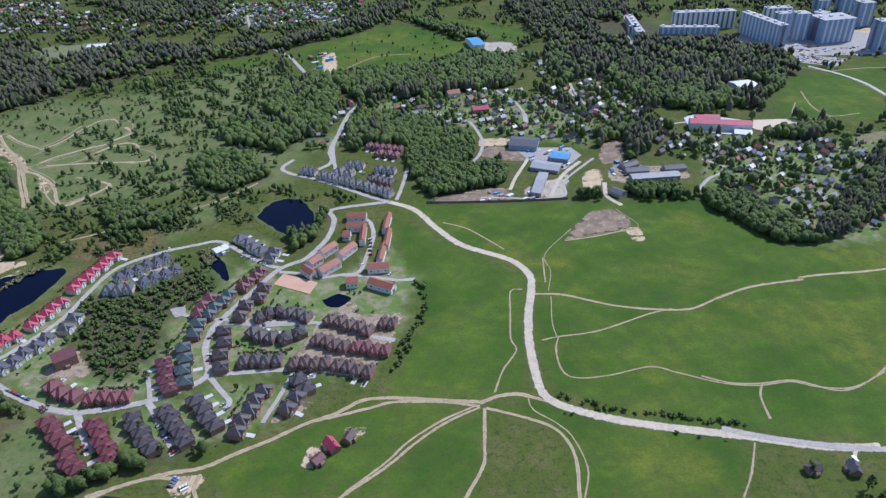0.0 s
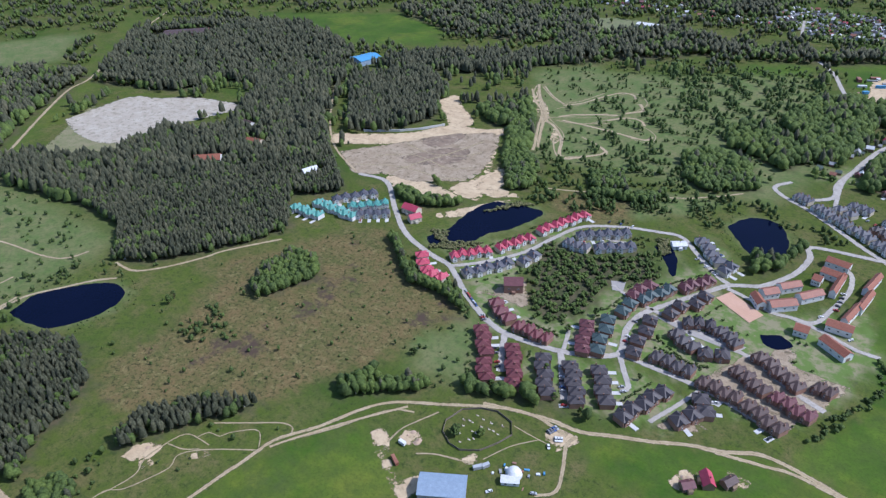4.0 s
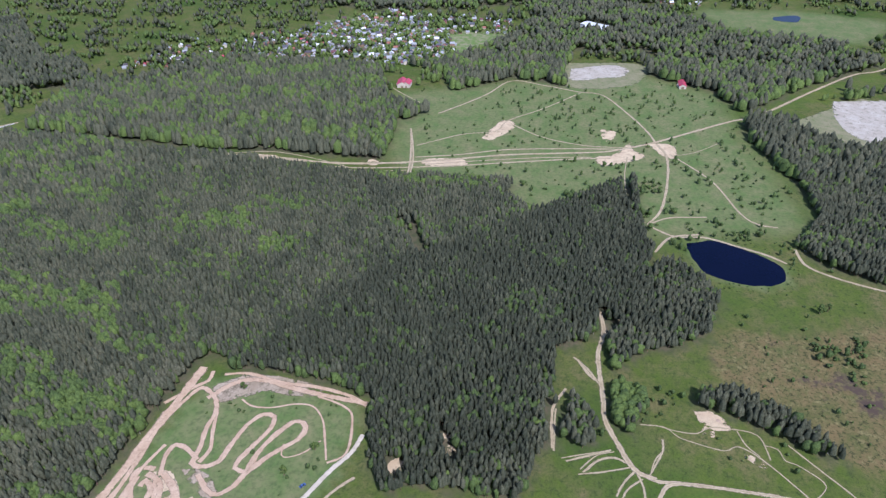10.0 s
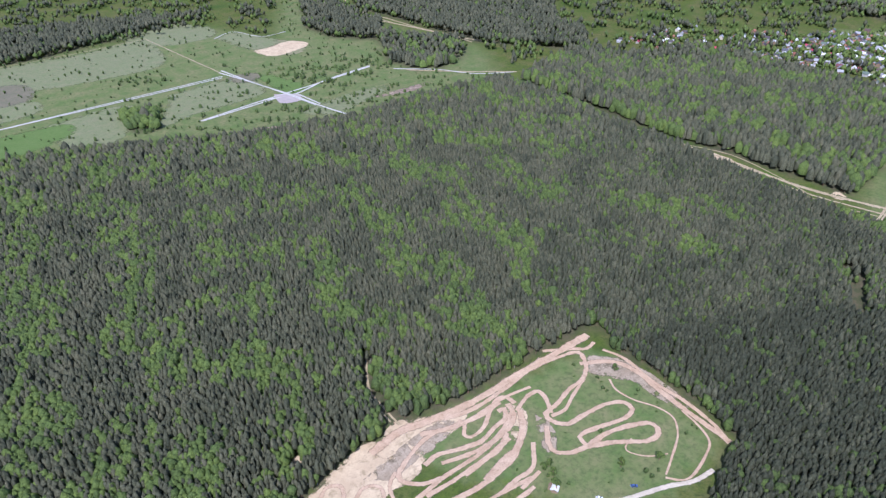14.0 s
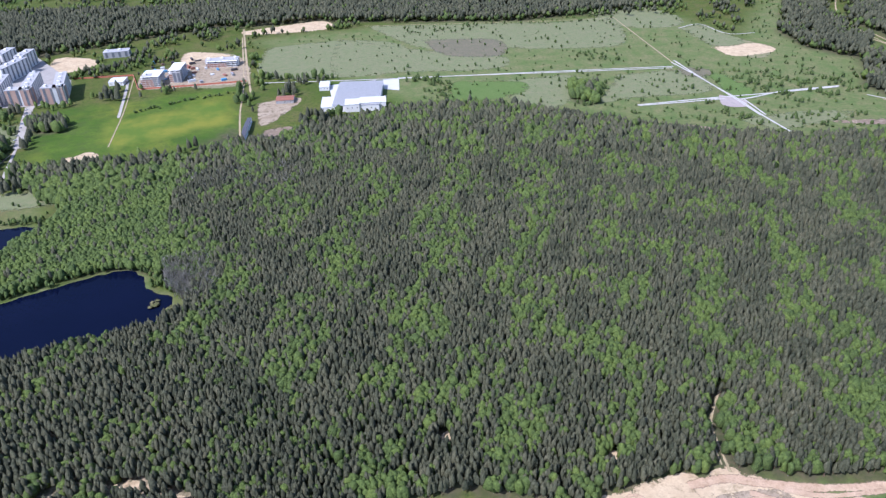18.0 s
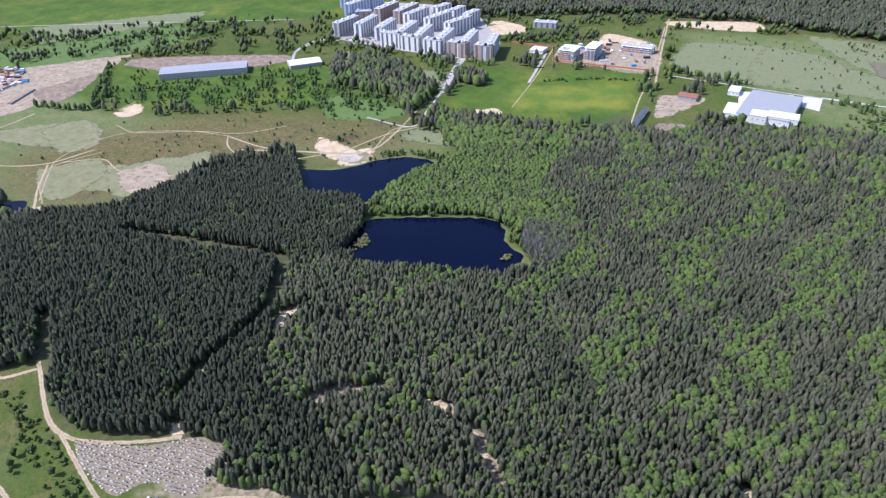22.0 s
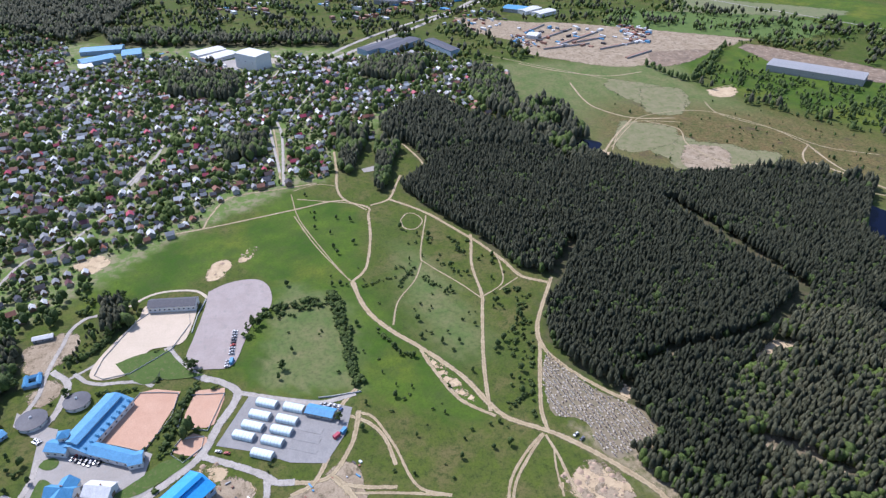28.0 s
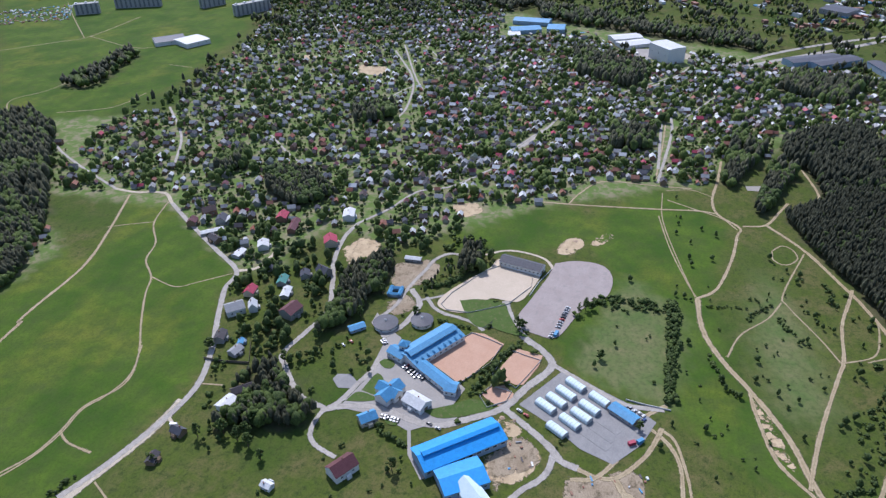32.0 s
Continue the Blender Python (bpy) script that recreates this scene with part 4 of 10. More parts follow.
way("asphalt", 6.5, [(-560, 479), (-521, 484), (-471, 447), (-425, 416), (-381, 403), (-353, 399), (-316, 376), (-283, 360), (-259, 354), (-229, 358), (-200, 368), (-176, 388), (-185, 418), (-186, 442), (-177, 467), (-164, 495), (-150, 525), (-141, 534), (-125, 547), (-111, 582), (-109, 615), (-114, 636), (-75, 647), (-55, 651)])
way("asphalt", 5.5, [(-353, 399), (-334, 423), (-315, 460), (-308, 498), (-298, 535), (-267, 560), (-236, 573), (-214, 578), (-188, 557), (-160, 535), (-145, 529)])
way("asphalt", 5, [(-292, 518), (-278, 528), (-259, 532), (-243, 538)])
way("asphalt", 5.5, [(-181, 455), (-155, 453), (-122, 450), (-94, 446), (-66, 432), (-39, 424)])
way("asphalt", 5.5, [(-176, 389), (-150, 391), (-113, 393), (-87, 390), (-62, 385)])
way("asphalt", 5, [(-175, 389), (-162, 373), (-152, 361), (-154, 354)])
way("asphalt", 5, [(-147, 523), (-129, 520), (-108, 513), (-93, 516), (-76, 520), (-71, 545), (-67, 580), (-72, 608), (-82, 620)])
way("asphalt", 5, [(-93, 516), (-68, 513), (-42, 506), (-25, 507)])
way("asphalt", 6, [(-257, 355), (-244, 334), (-231, 316)])
way("asphalt", 6, [(-210, 363), (-193, 339), (-180, 321)])
way("asphalt", 4, [(-210, 366), (-216, 381), (-223, 395)])
way("asphalt", 4, [(-112, 390), (-117, 369), (-125, 340)])
way("asphalt", 4, [(-225, 466), (-207, 460), (-181, 455)])
way("dirt", 5, [(-221, 282), (-197, 292), (-175, 299), (-155, 303), (-136, 314), (-116, 325), (-96, 338), (-78, 346), (-59, 359), (-40, 361), (-16, 359), (23, 355)])
way("dirt", 4, [(-81, 343), (-55, 351), (-36, 357), (-4, 356), (23, 351)])
way("dirt", 5, [(23, 354), (36, 360), (50, 362), (61, 358), (76, 352)])
way("dirt", 3, [(23, 350), (0, 337), (-21, 319), (-38, 301), (-66, 277)])
way("dirt", 2.5, [(19, 351), (-4, 338), (-25, 321), (-40, 303), (-63, 281)])
way("dirt", 3.5, [(26, 349), (24, 315), (22, 299), (10, 275)])
way("dirt", 3.5, [(27, 349), (49, 341), (69, 331), (78, 318), (81, 300), (78, 273)])
way("path", 2, [(57, 361), (59, 347), (73, 334), (82, 321), (87, 295), (81, 273)])
way("path", 2.5, [(34, 364), (42, 387), (54, 409), (51, 423), (54, 459), (57, 486), (67, 488)])
way("dirt", 4, [(76, 481), (102, 478), (137, 463), (168, 456), (200, 455), (228, 469), (262, 484), (309, 493), (306, 495), (327, 499), (393, 507), (455, 533), (522, 566)])
way("path", 3, [(75, 420), (89, 424), (121, 430), (166, 450), (186, 456)])
way("path", 2.5, [(88, 423), (84, 408), (85, 386), (94, 377), (119, 379), (150, 387), (168, 380), (197, 368), (222, 365), (245, 368), (262, 362), (286, 361), (316, 376)])
way("path", 3, [(184, 376), (203, 368), (224, 367), (248, 369), (276, 358), (305, 370), (340, 397), (374, 421), (397, 434), (419, 458), (447, 470), (479, 498), (524, 515)])
way("path", 2, [(397, 434), (391, 403), (403, 388), (427, 364)])
way("path", 2, [(457, 539), (469, 520), (480, 500)])
way("path", 3, [(224, 367), (218, 354), (216, 333)])
way("path", 1.5, [(90, 477), (86, 442), (87, 423)])
way("path", 1.5, [(125, 587), (94, 543), (95, 515), (89, 485)])
way("path", 2.5, [(198, 313), (186, 288), (175, 271)])
way("path", 1.5, [(117, 569), (150, 576), (191, 588), (177, 625)])
way("dirt", 4, [(-160, 294), (-188, 295), (-213, 284), (-242, 263), (-268, 244), (-281, 225), (-292, 194), (-305, 167), (-306, 141), (-307, 125), (-306, 78), (-295, 67), (-281, 64)])
way("dirt", 3.5, [(-155, 298), (-156, 287), (-147, 269), (-141, 252), (-149, 241)])
way("dirt", 3, [(-303, 161), (-297, 175), (-278, 213), (-259, 246)])
way("dirt", 5, [(-307, 65), (-313, 52), (-335, 41), (-353, 34), (-371, 33), (-400, 30), (-421, 29), (-448, 33), (-473, 30)])
way("dirt", 4, [(-312, 52), (-306, 65), (-307, 80)])
way("path", 2.5, [(-309, 61), (-330, 70), (-341, 71)])
way("path", 2.5, [(-311, 52), (-302, 46), (-294, 42)])
way("path", 2.5, [(-312, 53), (-300, 57), (-285, 58)])
way("path", 3, [(-413, 11), (-402, 21), (-387, 30)])
way("path", 3, [(-441, 32), (-456, 44), (-462, 50)])
way("path", 2.5, [(-357, 1), (-342, 1), (-319, 2)])
way("path", 3, [(-305, 21), (-316, 30), (-320, 40), (-316, 50)])
way("path", 3, [(-312, 10), (-320, 26), (-326, 38)])
way("dirt", 3, [(-682, -182), (-731, -188), (-779, -199), (-831, -214)])
way("dirt", 4, [(-624, 75), (-658, 90), (-727, 101), (-790, 104), (-828, 94)])
way("dirt", 3, [(-798, 108), (-733, 147), (-664, 166), (-642, 179), (-637, 198)])
way("dirt", 3, [(-624, 75), (-641, 97), (-648, 133)])
way("path", 2, [(-628, 73), (-644, 51), (-653, -2)])
way("dirt", 4, [(-622, 75), (-605, 99), (-607, 127), (-596, 153), (-584, 178), (-572, 193)])
way("dirt", 4, [(-598, 205), (-572, 209), (-556, 228), (-542, 260), (-535, 285), (-511, 331)])
way("dirt", 4, [(-573, 79), (-594, 89), (-605, 99), (-612, 122)])
way("dirt", 3, [(-779, -194), (-821, -145), (-838, -104), (-876, -92), (-927, -49), (-995, -2)])
way("dirt", 3, [(-866, -88), (-828, -45), (-809, 5), (-808, 57)])
way("dirt", 4, [(-999, -2), (-989, 31), (-913, 67), (-862, 86), (-828, 94)])
way("dirt", 4, [(-889, -189), (-930, -160), (-975, -133), (-1036, -105), (-1021, -53), (-999, -2)])
way("path", 2, [(-845, 175), (-806, 137), (-793, 111)])
way("path", 2, [(-782, 59), (-727, 55), (-653, 57)])
way("dirt", 6, [(-808, 61), (-834, 98), (-910, 189), (-941, 233), (-1047, 323), (-1129, 398), (-1167, 455), (-1327, 601), (-1479, 772)])
way("path", 3, [(-991, -286), (-955, -253), (-927, -223)])
way("dirt", 6, [(-721, -574), (-720, -508), (-717, -419), (-715, -339), (-717, -266), (-728, -195)])
way("path", 3, [(-722, -422), (-735, -364), (-723, -305), (-705, -255)])
way("dirt", 3.5, [(-685, -185), (-730, -191), (-778, -201), (-824, -212)])
way("dirt", 3, [(-321, 1), (-357, -1), (-378, 7)])
way("dirt", 3, [(-411, 14), (-398, 21), (-390, 27)])
way("concrete", 4, [(-423, -918), (-472, -910), (-537, -931), (-627, -943)])
way("concrete", 3, [(-472, -910), (-475, -848)])
way("dirt", 6, [(-657, -884), (-715, -814), (-775, -754)])
way("dirt", 4, [(-844, -945), (-833, -1045), (-817, -1161), (-844, -1330), (-939, -1510)])
way("concrete", 3.5, [(-321, -905), (-423, -918), (-520, -927), (-624, -939)])
way("concrete", 3.2, [(-438, -1093), (-451, -983), (-464, -910), (-470, -849), (-480, -787)])
way("concrete", 3, [(8, -1069), (-93, -1066), (-236, -1066), (-427, -1064)])
way("dirt", 5, [(303, -1406), (262, -1194), (228, -1030)])
way("dirt", 5, [(-829, -1196), (-832, -1026), (-854, -912)])
way("path", 3, [(-213, -357), (-193, -325), (-189, -298), (-188, -282)])
way("asphalt", 9, [(495, -858), (524, -952), (541, -1020), (528, -1036)])
way("asphalt", 4, [(537, -728), (465, -727), (477, -789), (495, -858)])
way("path", 3, [(461, -618), (472, -656), (482, -706), (465, -727)])
way("path", 3, [(377, -848), (398, -979), (430, -1131)])
way("dirt", 3.5, [(209, -833), (229, -947), (246, -1074), (295, -1345)])
way("concrete", 3, [(228, -1074), (31, -1066), (-91, -1065), (-259, -1060), (-423, -1057)])
way("concrete", 3.5, [(-323, -903), (-389, -908), (-448, -914)])
way("concrete", 3.2, [(-431, -1084), (-449, -996), (-461, -910), (-468, -848)])
way("path", 3, [(720, -368), (770, -413), (801, -450), (805, -506), (788, -545), (725, -583), (666, -595)])
way("dirt", 4, [(666, -595), (593, -588), (527, -606), (475, -628)])
way("dirt", 3, [(500, -615), (482, -687), (457, -730)])
way("asphalt", 9, [(492, -857), (523, -942), (546, -1013)])
way("asphalt", 5, [(790, -874), (828, -934), (836, -1000), (799, -1018)])
way("asphalt", 4, [(1488, -808), (1391, -866), (1193, -979), (974, -1102)])
way("path", 3, [(872, -595), (878, -630)])
way("dirt", 5, [(476, -200), (418, -167), (388, -161), (361, -170), (336, -185), (320, -198)])
way("dirt", 4, [(396, -161), (354, -146), (326, -137), (308, -135)])
way("dirt", 6, [(513, -29), (472, -35), (439, -50), (412, -69), (374, -92), (338, -105), (323, -114), (309, -132), (296, -146), (272, -165), (245, -182), (222, -186), (210, -181)])
way("dirt", 4, [(410, -69), (381, -75), (349, -86), (328, -105)])
way("dirt", 4, [(333, -103), (353, -106), (387, -113), (440, -127), (467, -134), (510, -137), (547, -146), (565, -150)])
way("dirt", 4, [(513, -29), (533, -44), (585, -55), (628, -59), (645, -61), (667, -40), (698, -34), (745, -38), (797, -40)])
way("dirt", 4, [(649, -64), (658, -85), (689, -98), (711, -107)])
way("dirt", 5, [(658, -85), (620, -116), (577, -139), (547, -154), (513, -167), (485, -175), (468, -196)])
way("path", 2.5, [(613, -116), (542, -96), (524, -99), (487, -120), (462, -132)])
way("path", 2.5, [(528, -94), (502, -83), (474, -63), (444, -54)])
way("path", 2.5, [(462, -132), (479, -156), (511, -163), (528, -162)])
way("path", 2, [(646, 15), (586, -1), (533, -20), (513, -29)])
way("path", 2.5, [(610, -89), (594, -90), (589, -100), (602, -110), (617, -107), (622, -98), (610, -89)])
way("path", 2.5, [(483, -171), (469, -150)])
way("path", 3, [(683, 10), (671, -17), (659, -44), (640, -59)])
way("dirt", 4, [(222, -186), (211, -193)])
way("dirt", 4, [(798, -125), (744, -137), (712, -136)])
way("path", 3, [(1127, -323), (1035, -398), (949, -471)])
way("path", 3, [(711, -365), (756, -394), (786, -433), (769, -486)])
way("path", 3, [(829, -555), (779, -550), (712, -588), (654, -609), (616, -655)])
way("dirt", 4, [(620, -568), (556, -595), (494, -618), (469, -648), (474, -708)])
way("asphalt", 12, [(1164, -62), (1232, -135), (1333, -246), (1454, -360), (1641, -505)])
way("asphalt", 8, [(492, -859), (520, -942), (543, -1014)])
way("asphalt", 5, [(792, -878), (828, -938), (828, -1010)])
way("asphalt", 5, [(397, -951), (421, -1060), (432, -1106)])
way("dirt", 3, [(561, -363), (497, -374), (428, -390)])
way("dirt", 3.5, [(640, 131), (647, 83), (660, 15), (668, -21), (667, -39)])
way("dirt", 3, [(644, 105), (672, 98), (706, 79), (712, 25), (716, -13)])
way("path", 2, [(696, 16), (637, 10), (560, -12), (515, -27)])
way("path", 2, [(704, 13), (713, -13), (703, -34)])
way("dirt", 3, [(355, -13), (347, -24), (318, -34), (284, -42), (272, -61)])
way("dirt", 3, [(289, 2), (282, -28), (272, -61)])
way("asphalt", 5, [(301, 207), (307, 230), (330, 255), (343, 265), (370, 261), (402, 258), (440, 273), (474, 289), (513, 298), (542, 297)])
way("asphalt", 5, [(300, 205), (312, 199), (328, 196), (345, 192), (363, 192)])
way("asphalt", 7, [(312, 123), (327, 104), (341, 89), (365, 79), (393, 67), (409, 79), (416, 91), (428, 103), (445, 114), (460, 121)])
way("asphalt", 6, [(299, 207), (307, 194), (313, 173), (309, 138), (313, 121)])
way("asphalt", 5, [(395, 67), (388, 53), (378, 31), (370, 11), (373, -15)])
way("asphalt", 6, [(340, 89), (333, 77), (325, 64), (315, 50), (307, 42), (305, 31)])
way("asphalt", 5, [(313, 48), (299, 48), (288, 52), (278, 60), (268, 65)])
way("asphalt", 4, [(404, 214), (424, 207), (454, 206), (483, 202), (501, 200), (515, 191), (517, 178)])
way("asphalt", 6, [(384, 200), (402, 191), (420, 188), (436, 189), (452, 203)])
way("asphalt", 3, [(439, 190), (452, 173), (469, 159), (493, 149)])
way("asphalt", 4, [(445, 186), (433, 175), (428, 164), (427, 153), (424, 138), (417, 127)])
way("gravel", 3, [(460, 121), (479, 116), (500, 109), (518, 107)])
way("gravel", 3.5, [(522, 161), (538, 138), (534, 106), (515, 91)])
way("gravel", 2.5, [(458, 122), (437, 120), (423, 122)])
way("dirt", 5, [(305, 33), (302, 20), (305, 8), (320, -3), (335, -10), (356, -15)])
way("dirt", 6, [(304, 8), (292, 0), (275, -7)])
way("dirt", 4, [(296, 2), (290, -13), (286, -30)])
way("asphalt", 4, [(301, 207), (281, 206), (270, 198), (264, 179)])
way("gravel", 3, [(259, 305), (255, 299), (253, 292)])
way("dirt", 2, [(293, 309), (298, 288)])
way("dirt", 5, [(378, -16), (362, -3), (339, 2), (303, 18), (295, 34)])
way("dirt", 4, [(353, -8), (342, -21), (326, -29), (303, -32)])
way("path", 2, [(-574, 859), (-500, 769), (-441, 721), (-412, 666), (-383, 684), (-366, 703)])
way("path", 2, [(-498, 793), (-475, 835), (-446, 910), (-407, 877), (-423, 814), (-472, 768)])
way("path", 2, [(-438, 766), (-409, 813), (-353, 793), (-348, 761), (-413, 772)])
way("path", 2.5, [(91, 538), (88, 498)])
way("dirt", 3, [(-559, 831), (-492, 753), (-453, 681)])
way("asphalt", 4, [(84, 986), (110, 916), (110, 846)])
way("asphalt", 4, [(194, 1003), (198, 932), (224, 868)])
way("asphalt", 5, [(367, 1384), (323, 1164)])
way("path", 3, [(560, 1056), (598, 1026), (613, 974), (618, 927)])
way("asphalt", 4, [(41, 656), (124, 652), (136, 691), (178, 747)])
way("asphalt", 4, [(918, 25), (857, 20), (719, 23)])
way("asphalt", 4, [(1036, 326), (1101, 301), (1149, 285)])
way("asphalt", 4, [(764, 191), (837, 172), (906, 162)])
way("asphalt", 4, [(1021, 71), (1076, 38), (1154, 9)])
way("asphalt", 4, [(1102, 498), (971, 413), (856, 375), (792, 373)])
way("asphalt", 4, [(761, 702), (679, 619), (604, 570)])
way("asphalt", 4, [(713, 505), (660, 441), (640, 399)])
way("asphalt", 4, [(751, 199), (830, 176)])
way("asphalt", 4, [(892, 35), (755, 26)])
way("asphalt", 4, [(700, 205), (646, 234), (623, 265), (579, 279), (542, 297)])
way("asphalt", 10, [(1168, -46), (1251, -112), (1340, -209), (1435, -342), (1510, -436)])
way("asphalt", 4, [(-1333, 103), (-1415, 142)])
way("dirt", 4, [(-565, 480), (-639, 512), (-715, 569), (-819, 669)])
way("path", 4, [(913, 1197), (985, 1137), (1034, 1103), (1186, 1112)])
way("path", 3, [(667, 905), (717, 954), (782, 933), (927, 953), (974, 945)])
way("path", 3, [(1034, 1103), (994, 962), (1026, 913)])
way("path", 3, [(696, 846), (737, 783), (801, 776)])
way("path", 3, [(1021, 1105), (1149, 1257), (1252, 1373)])
way("path", 3, [(927, 834), (925, 787)])
way("asphalt", 4, [(615, 769), (590, 730), (559, 665)])
way("asphalt", 4, [(559, 665), (529, 591)])
way("track", 9, [(-159, -274), (-182, -277), (-200, -273), (-226, -267), (-258, -264), (-283, -264), (-309, -262), (-336, -261), (-355, -260)])
way("track", 5, [(-214, -266), (-235, -260), (-266, -260), (-295, -262), (-320, -257), (-334, -251), (-327, -238), (-314, -230), (-297, -229), (-281, -225), (-269, -224), (-267, -217), (-273, -208), (-288, -206), (-306, -203), (-317, -196), (-316, -188), (-306, -186), (-290, -191), (-278, -195), (-270, -195), (-268, -187)])
way("track", 5, [(-268, -187), (-288, -185), (-306, -178), (-315, -171), (-311, -163), (-300, -164), (-289, -173), (-279, -180), (-266, -187), (-256, -190), (-249, -197), (-251, -205), (-261, -216)])
way("track", 4.5, [(-256, -239), (-272, -244), (-281, -242), (-279, -233), (-272, -222)])
way("track", 4.5, [(-260, -245), (-260, -253), (-254, -256), (-242, -251), (-229, -243), (-217, -242), (-215, -247), (-221, -253), (-220, -259)])
way("track", 5, [(-256, -248), (-252, -238), (-243, -232), (-231, -230), (-216, -230), (-203, -233), (-188, -238)])
way("track", 5, [(-246, -247), (-251, -246), (-245, -239), (-234, -238), (-220, -235), (-205, -239), (-191, -245), (-179, -244)])
way("track", 6, [(-258, -238), (-248, -225), (-233, -216), (-218, -214), (-200, -210)])
way("track", 5, [(-237, -229), (-224, -223), (-209, -222), (-193, -221)])
way("track", 4.5, [(-244, -212), (-229, -198), (-215, -198), (-203, -197)])
way("track", 4, [(-230, -193), (-212, -191)])
way("track", 6, [(-325, -242), (-343, -229), (-349, -212), (-346, -191), (-343, -171), (-341, -152), (-340, -136), (-338, -128)])
way("track", 4, [(-350, -241), (-354, -223), (-349, -193), (-349, -169), (-345, -145), (-339, -130)])
way("track", 2, [(-328, -217), (-323, -207), (-324, -193), (-330, -178), (-330, -165), (-319, -154), (-301, -146), (-286, -140)])
way("track", 2.5, [(-340, -165), (-336, -149), (-329, -137), (-315, -132), (-299, -129), (-290, -131), (-284, -139)])
way("track", 1.6, [(-301, -149), (-290, -156), (-284, -165), (-285, -170), (-294, -172)])
way("track", 5, [(-315, -270), (-332, -258), (-342, -250), (-352, -251)])
way("track", 4, [(-313, -229), (-295, -223), (-281, -218), (-270, -220)])
way("track", 3.5, [(-234, -254), (-255, -254), (-268, -252), (-280, -249)])
way("track", 6, [(-193, -266), (-210, -258), (-232, -253), (-253, -253)])
way("gravel", 4, [(-311, -123), (-295, -126), (-280, -134), (-263, -141), (-246, -148), (-229, -152)])
way("dirt", 3, [(-276, -118), (-265, -127), (-250, -135), (-240, -139)])
way("path", 1.6, [(-352, 71), (-350, 80), (-350, 93), (-357, 102), (-358, 117), (-357, 128), (-353, 133), (-344, 135), (-335, 136)])
way("path", 1.6, [(-352, 57), (-352, 73), (-345, 81), (-341, 93), (-338, 109), (-343, 117), (-339, 126), (-327, 138), (-307, 154)])
way("path", 1.5, [(-347, 134), (-345, 142), (-336, 145), (-334, 151), (-323, 164), (-316, 163), (-308, 156)])
way("path", 1.4, [(-357, 119), (-345, 123), (-337, 130)])
way("path", 2, [(-350, 149), (-330, 166), (-313, 180), (-304, 181), (-301, 175)])
way("path", 2.2, [(-314, 50), (-310, 40), (-306, 29), (-303, 18)])
way("path", 2.2, [(-310, 52), (-302, 46), (-290, 41)])
way("path", 2.2, [(-306, 57), (-297, 48), (-288, 44)])
way("path", 1.6, [(-325, 40), (-320, 29), (-307, 19)])
way("path", 1.6, [(-326, 38), (-320, 22), (-314, 7)])
way("path", 1.6, [(-307, 61), (-322, 65), (-332, 71)])
way("path", 2.2, [(-247, 214), (-248, 228), (-245, 239), (-239, 256)])
way("path", 2.2, [(-226, 219), (-217, 226), (-206, 231), (-193, 236)])
way("path", 1.6, [(-192, 279), (-180, 279), (-165, 280)])
way("path", 1.4, [(-190, 243), (-183, 263), (-172, 280)])
way("path", 3, [(-294, 180), (-282, 202), (-273, 223), (-264, 238), (-252, 245)])
way("track", 3.5, [(-114, -264), (-122, -270), (-128, -268), (-130, -263), (-125, -254)])
way("track", 3.5, [(-129, -250), (-140, -255), (-148, -249), (-144, -238)])
way("track", 4.5, [(-182, -229), (-170, -233), (-162, -241), (-162, -249), (-179, -257), (-197, -261), (-216, -257)])
way("track", 4.5, [(-159, -227), (-184, -229), (-212, -228), (-237, -233), (-252, -240)])
way("track", 5, [(-165, -225), (-186, -223), (-217, -223), (-235, -225)])
way("track", 5, [(-169, -213), (-195, -209), (-223, -211), (-239, -218)])
way("track", 4, [(-186, -199), (-206, -196), (-223, -193)])
way("track", 4.5, [(-199, -187), (-219, -187)])
way("track", 3, [(-162, -252), (-153, -246), (-148, -234)])
way("path", 2, [(-203, -342), (-189, -318), (-186, -300), (-185, -288)])
way("path", 4, [(-535, 496), (-528, 539), (-515, 587), (-506, 639)])
way("path", 3, [(-583, 494), (-536, 522), (-483, 530), (-455, 544)])
way("path", 3, [(-577, 575), (-536, 572), (-500, 589), (-486, 613)])
way("path", 3, [(-582, 527), (-546, 556), (-491, 554), (-468, 573)])
way("dirt", 5, [(-572, 839), (-540, 801), (-506, 768), (-482, 725), (-455, 679), (-443, 657)])
way("dirt", 3, [(-565, 833), (-574, 856), (-566, 865)])
way("path", 3, [(-566, 857), (-531, 828), (-505, 816), (-488, 836), (-478, 886)])
way("path", 3, [(-492, 752), (-473, 773), (-433, 818)])
way("path", 3, [(-474, 755), (-449, 762), (-414, 790)])
way("path", 4, [(-448, 711), (-429, 681), (-408, 660), (-395, 669), (-376, 689), (-374, 708), (-391, 719), (-418, 728)])
way("dirt", 3, [(-372, 583), (-339, 600), (-298, 628), (-253, 650), (-223, 679), (-204, 703)])
way("dirt", 6, [(-718, -538), (-718, -472), (-721, -373), (-715, -273), (-726, -210), (-744, -148), (-767, -83), (-782, -16), (-793, 32), (-808, 61)])
way("dirt", 4, [(-709, -369), (-705, -270), (-713, -207), (-730, -132), (-749, -68), (-769, 5), (-776, 39)])
way("dirt", 4, [(-745, -188), (-760, -137), (-782, -84), (-795, -16), (-804, 54)])
way("dirt", 3, [(-727, -171), (-745, -115), (-765, -42), (-775, 18)])
way("path", 3, [(-707, -532), (-706, -433), (-699, -332), (-700, -237), (-709, -187)])
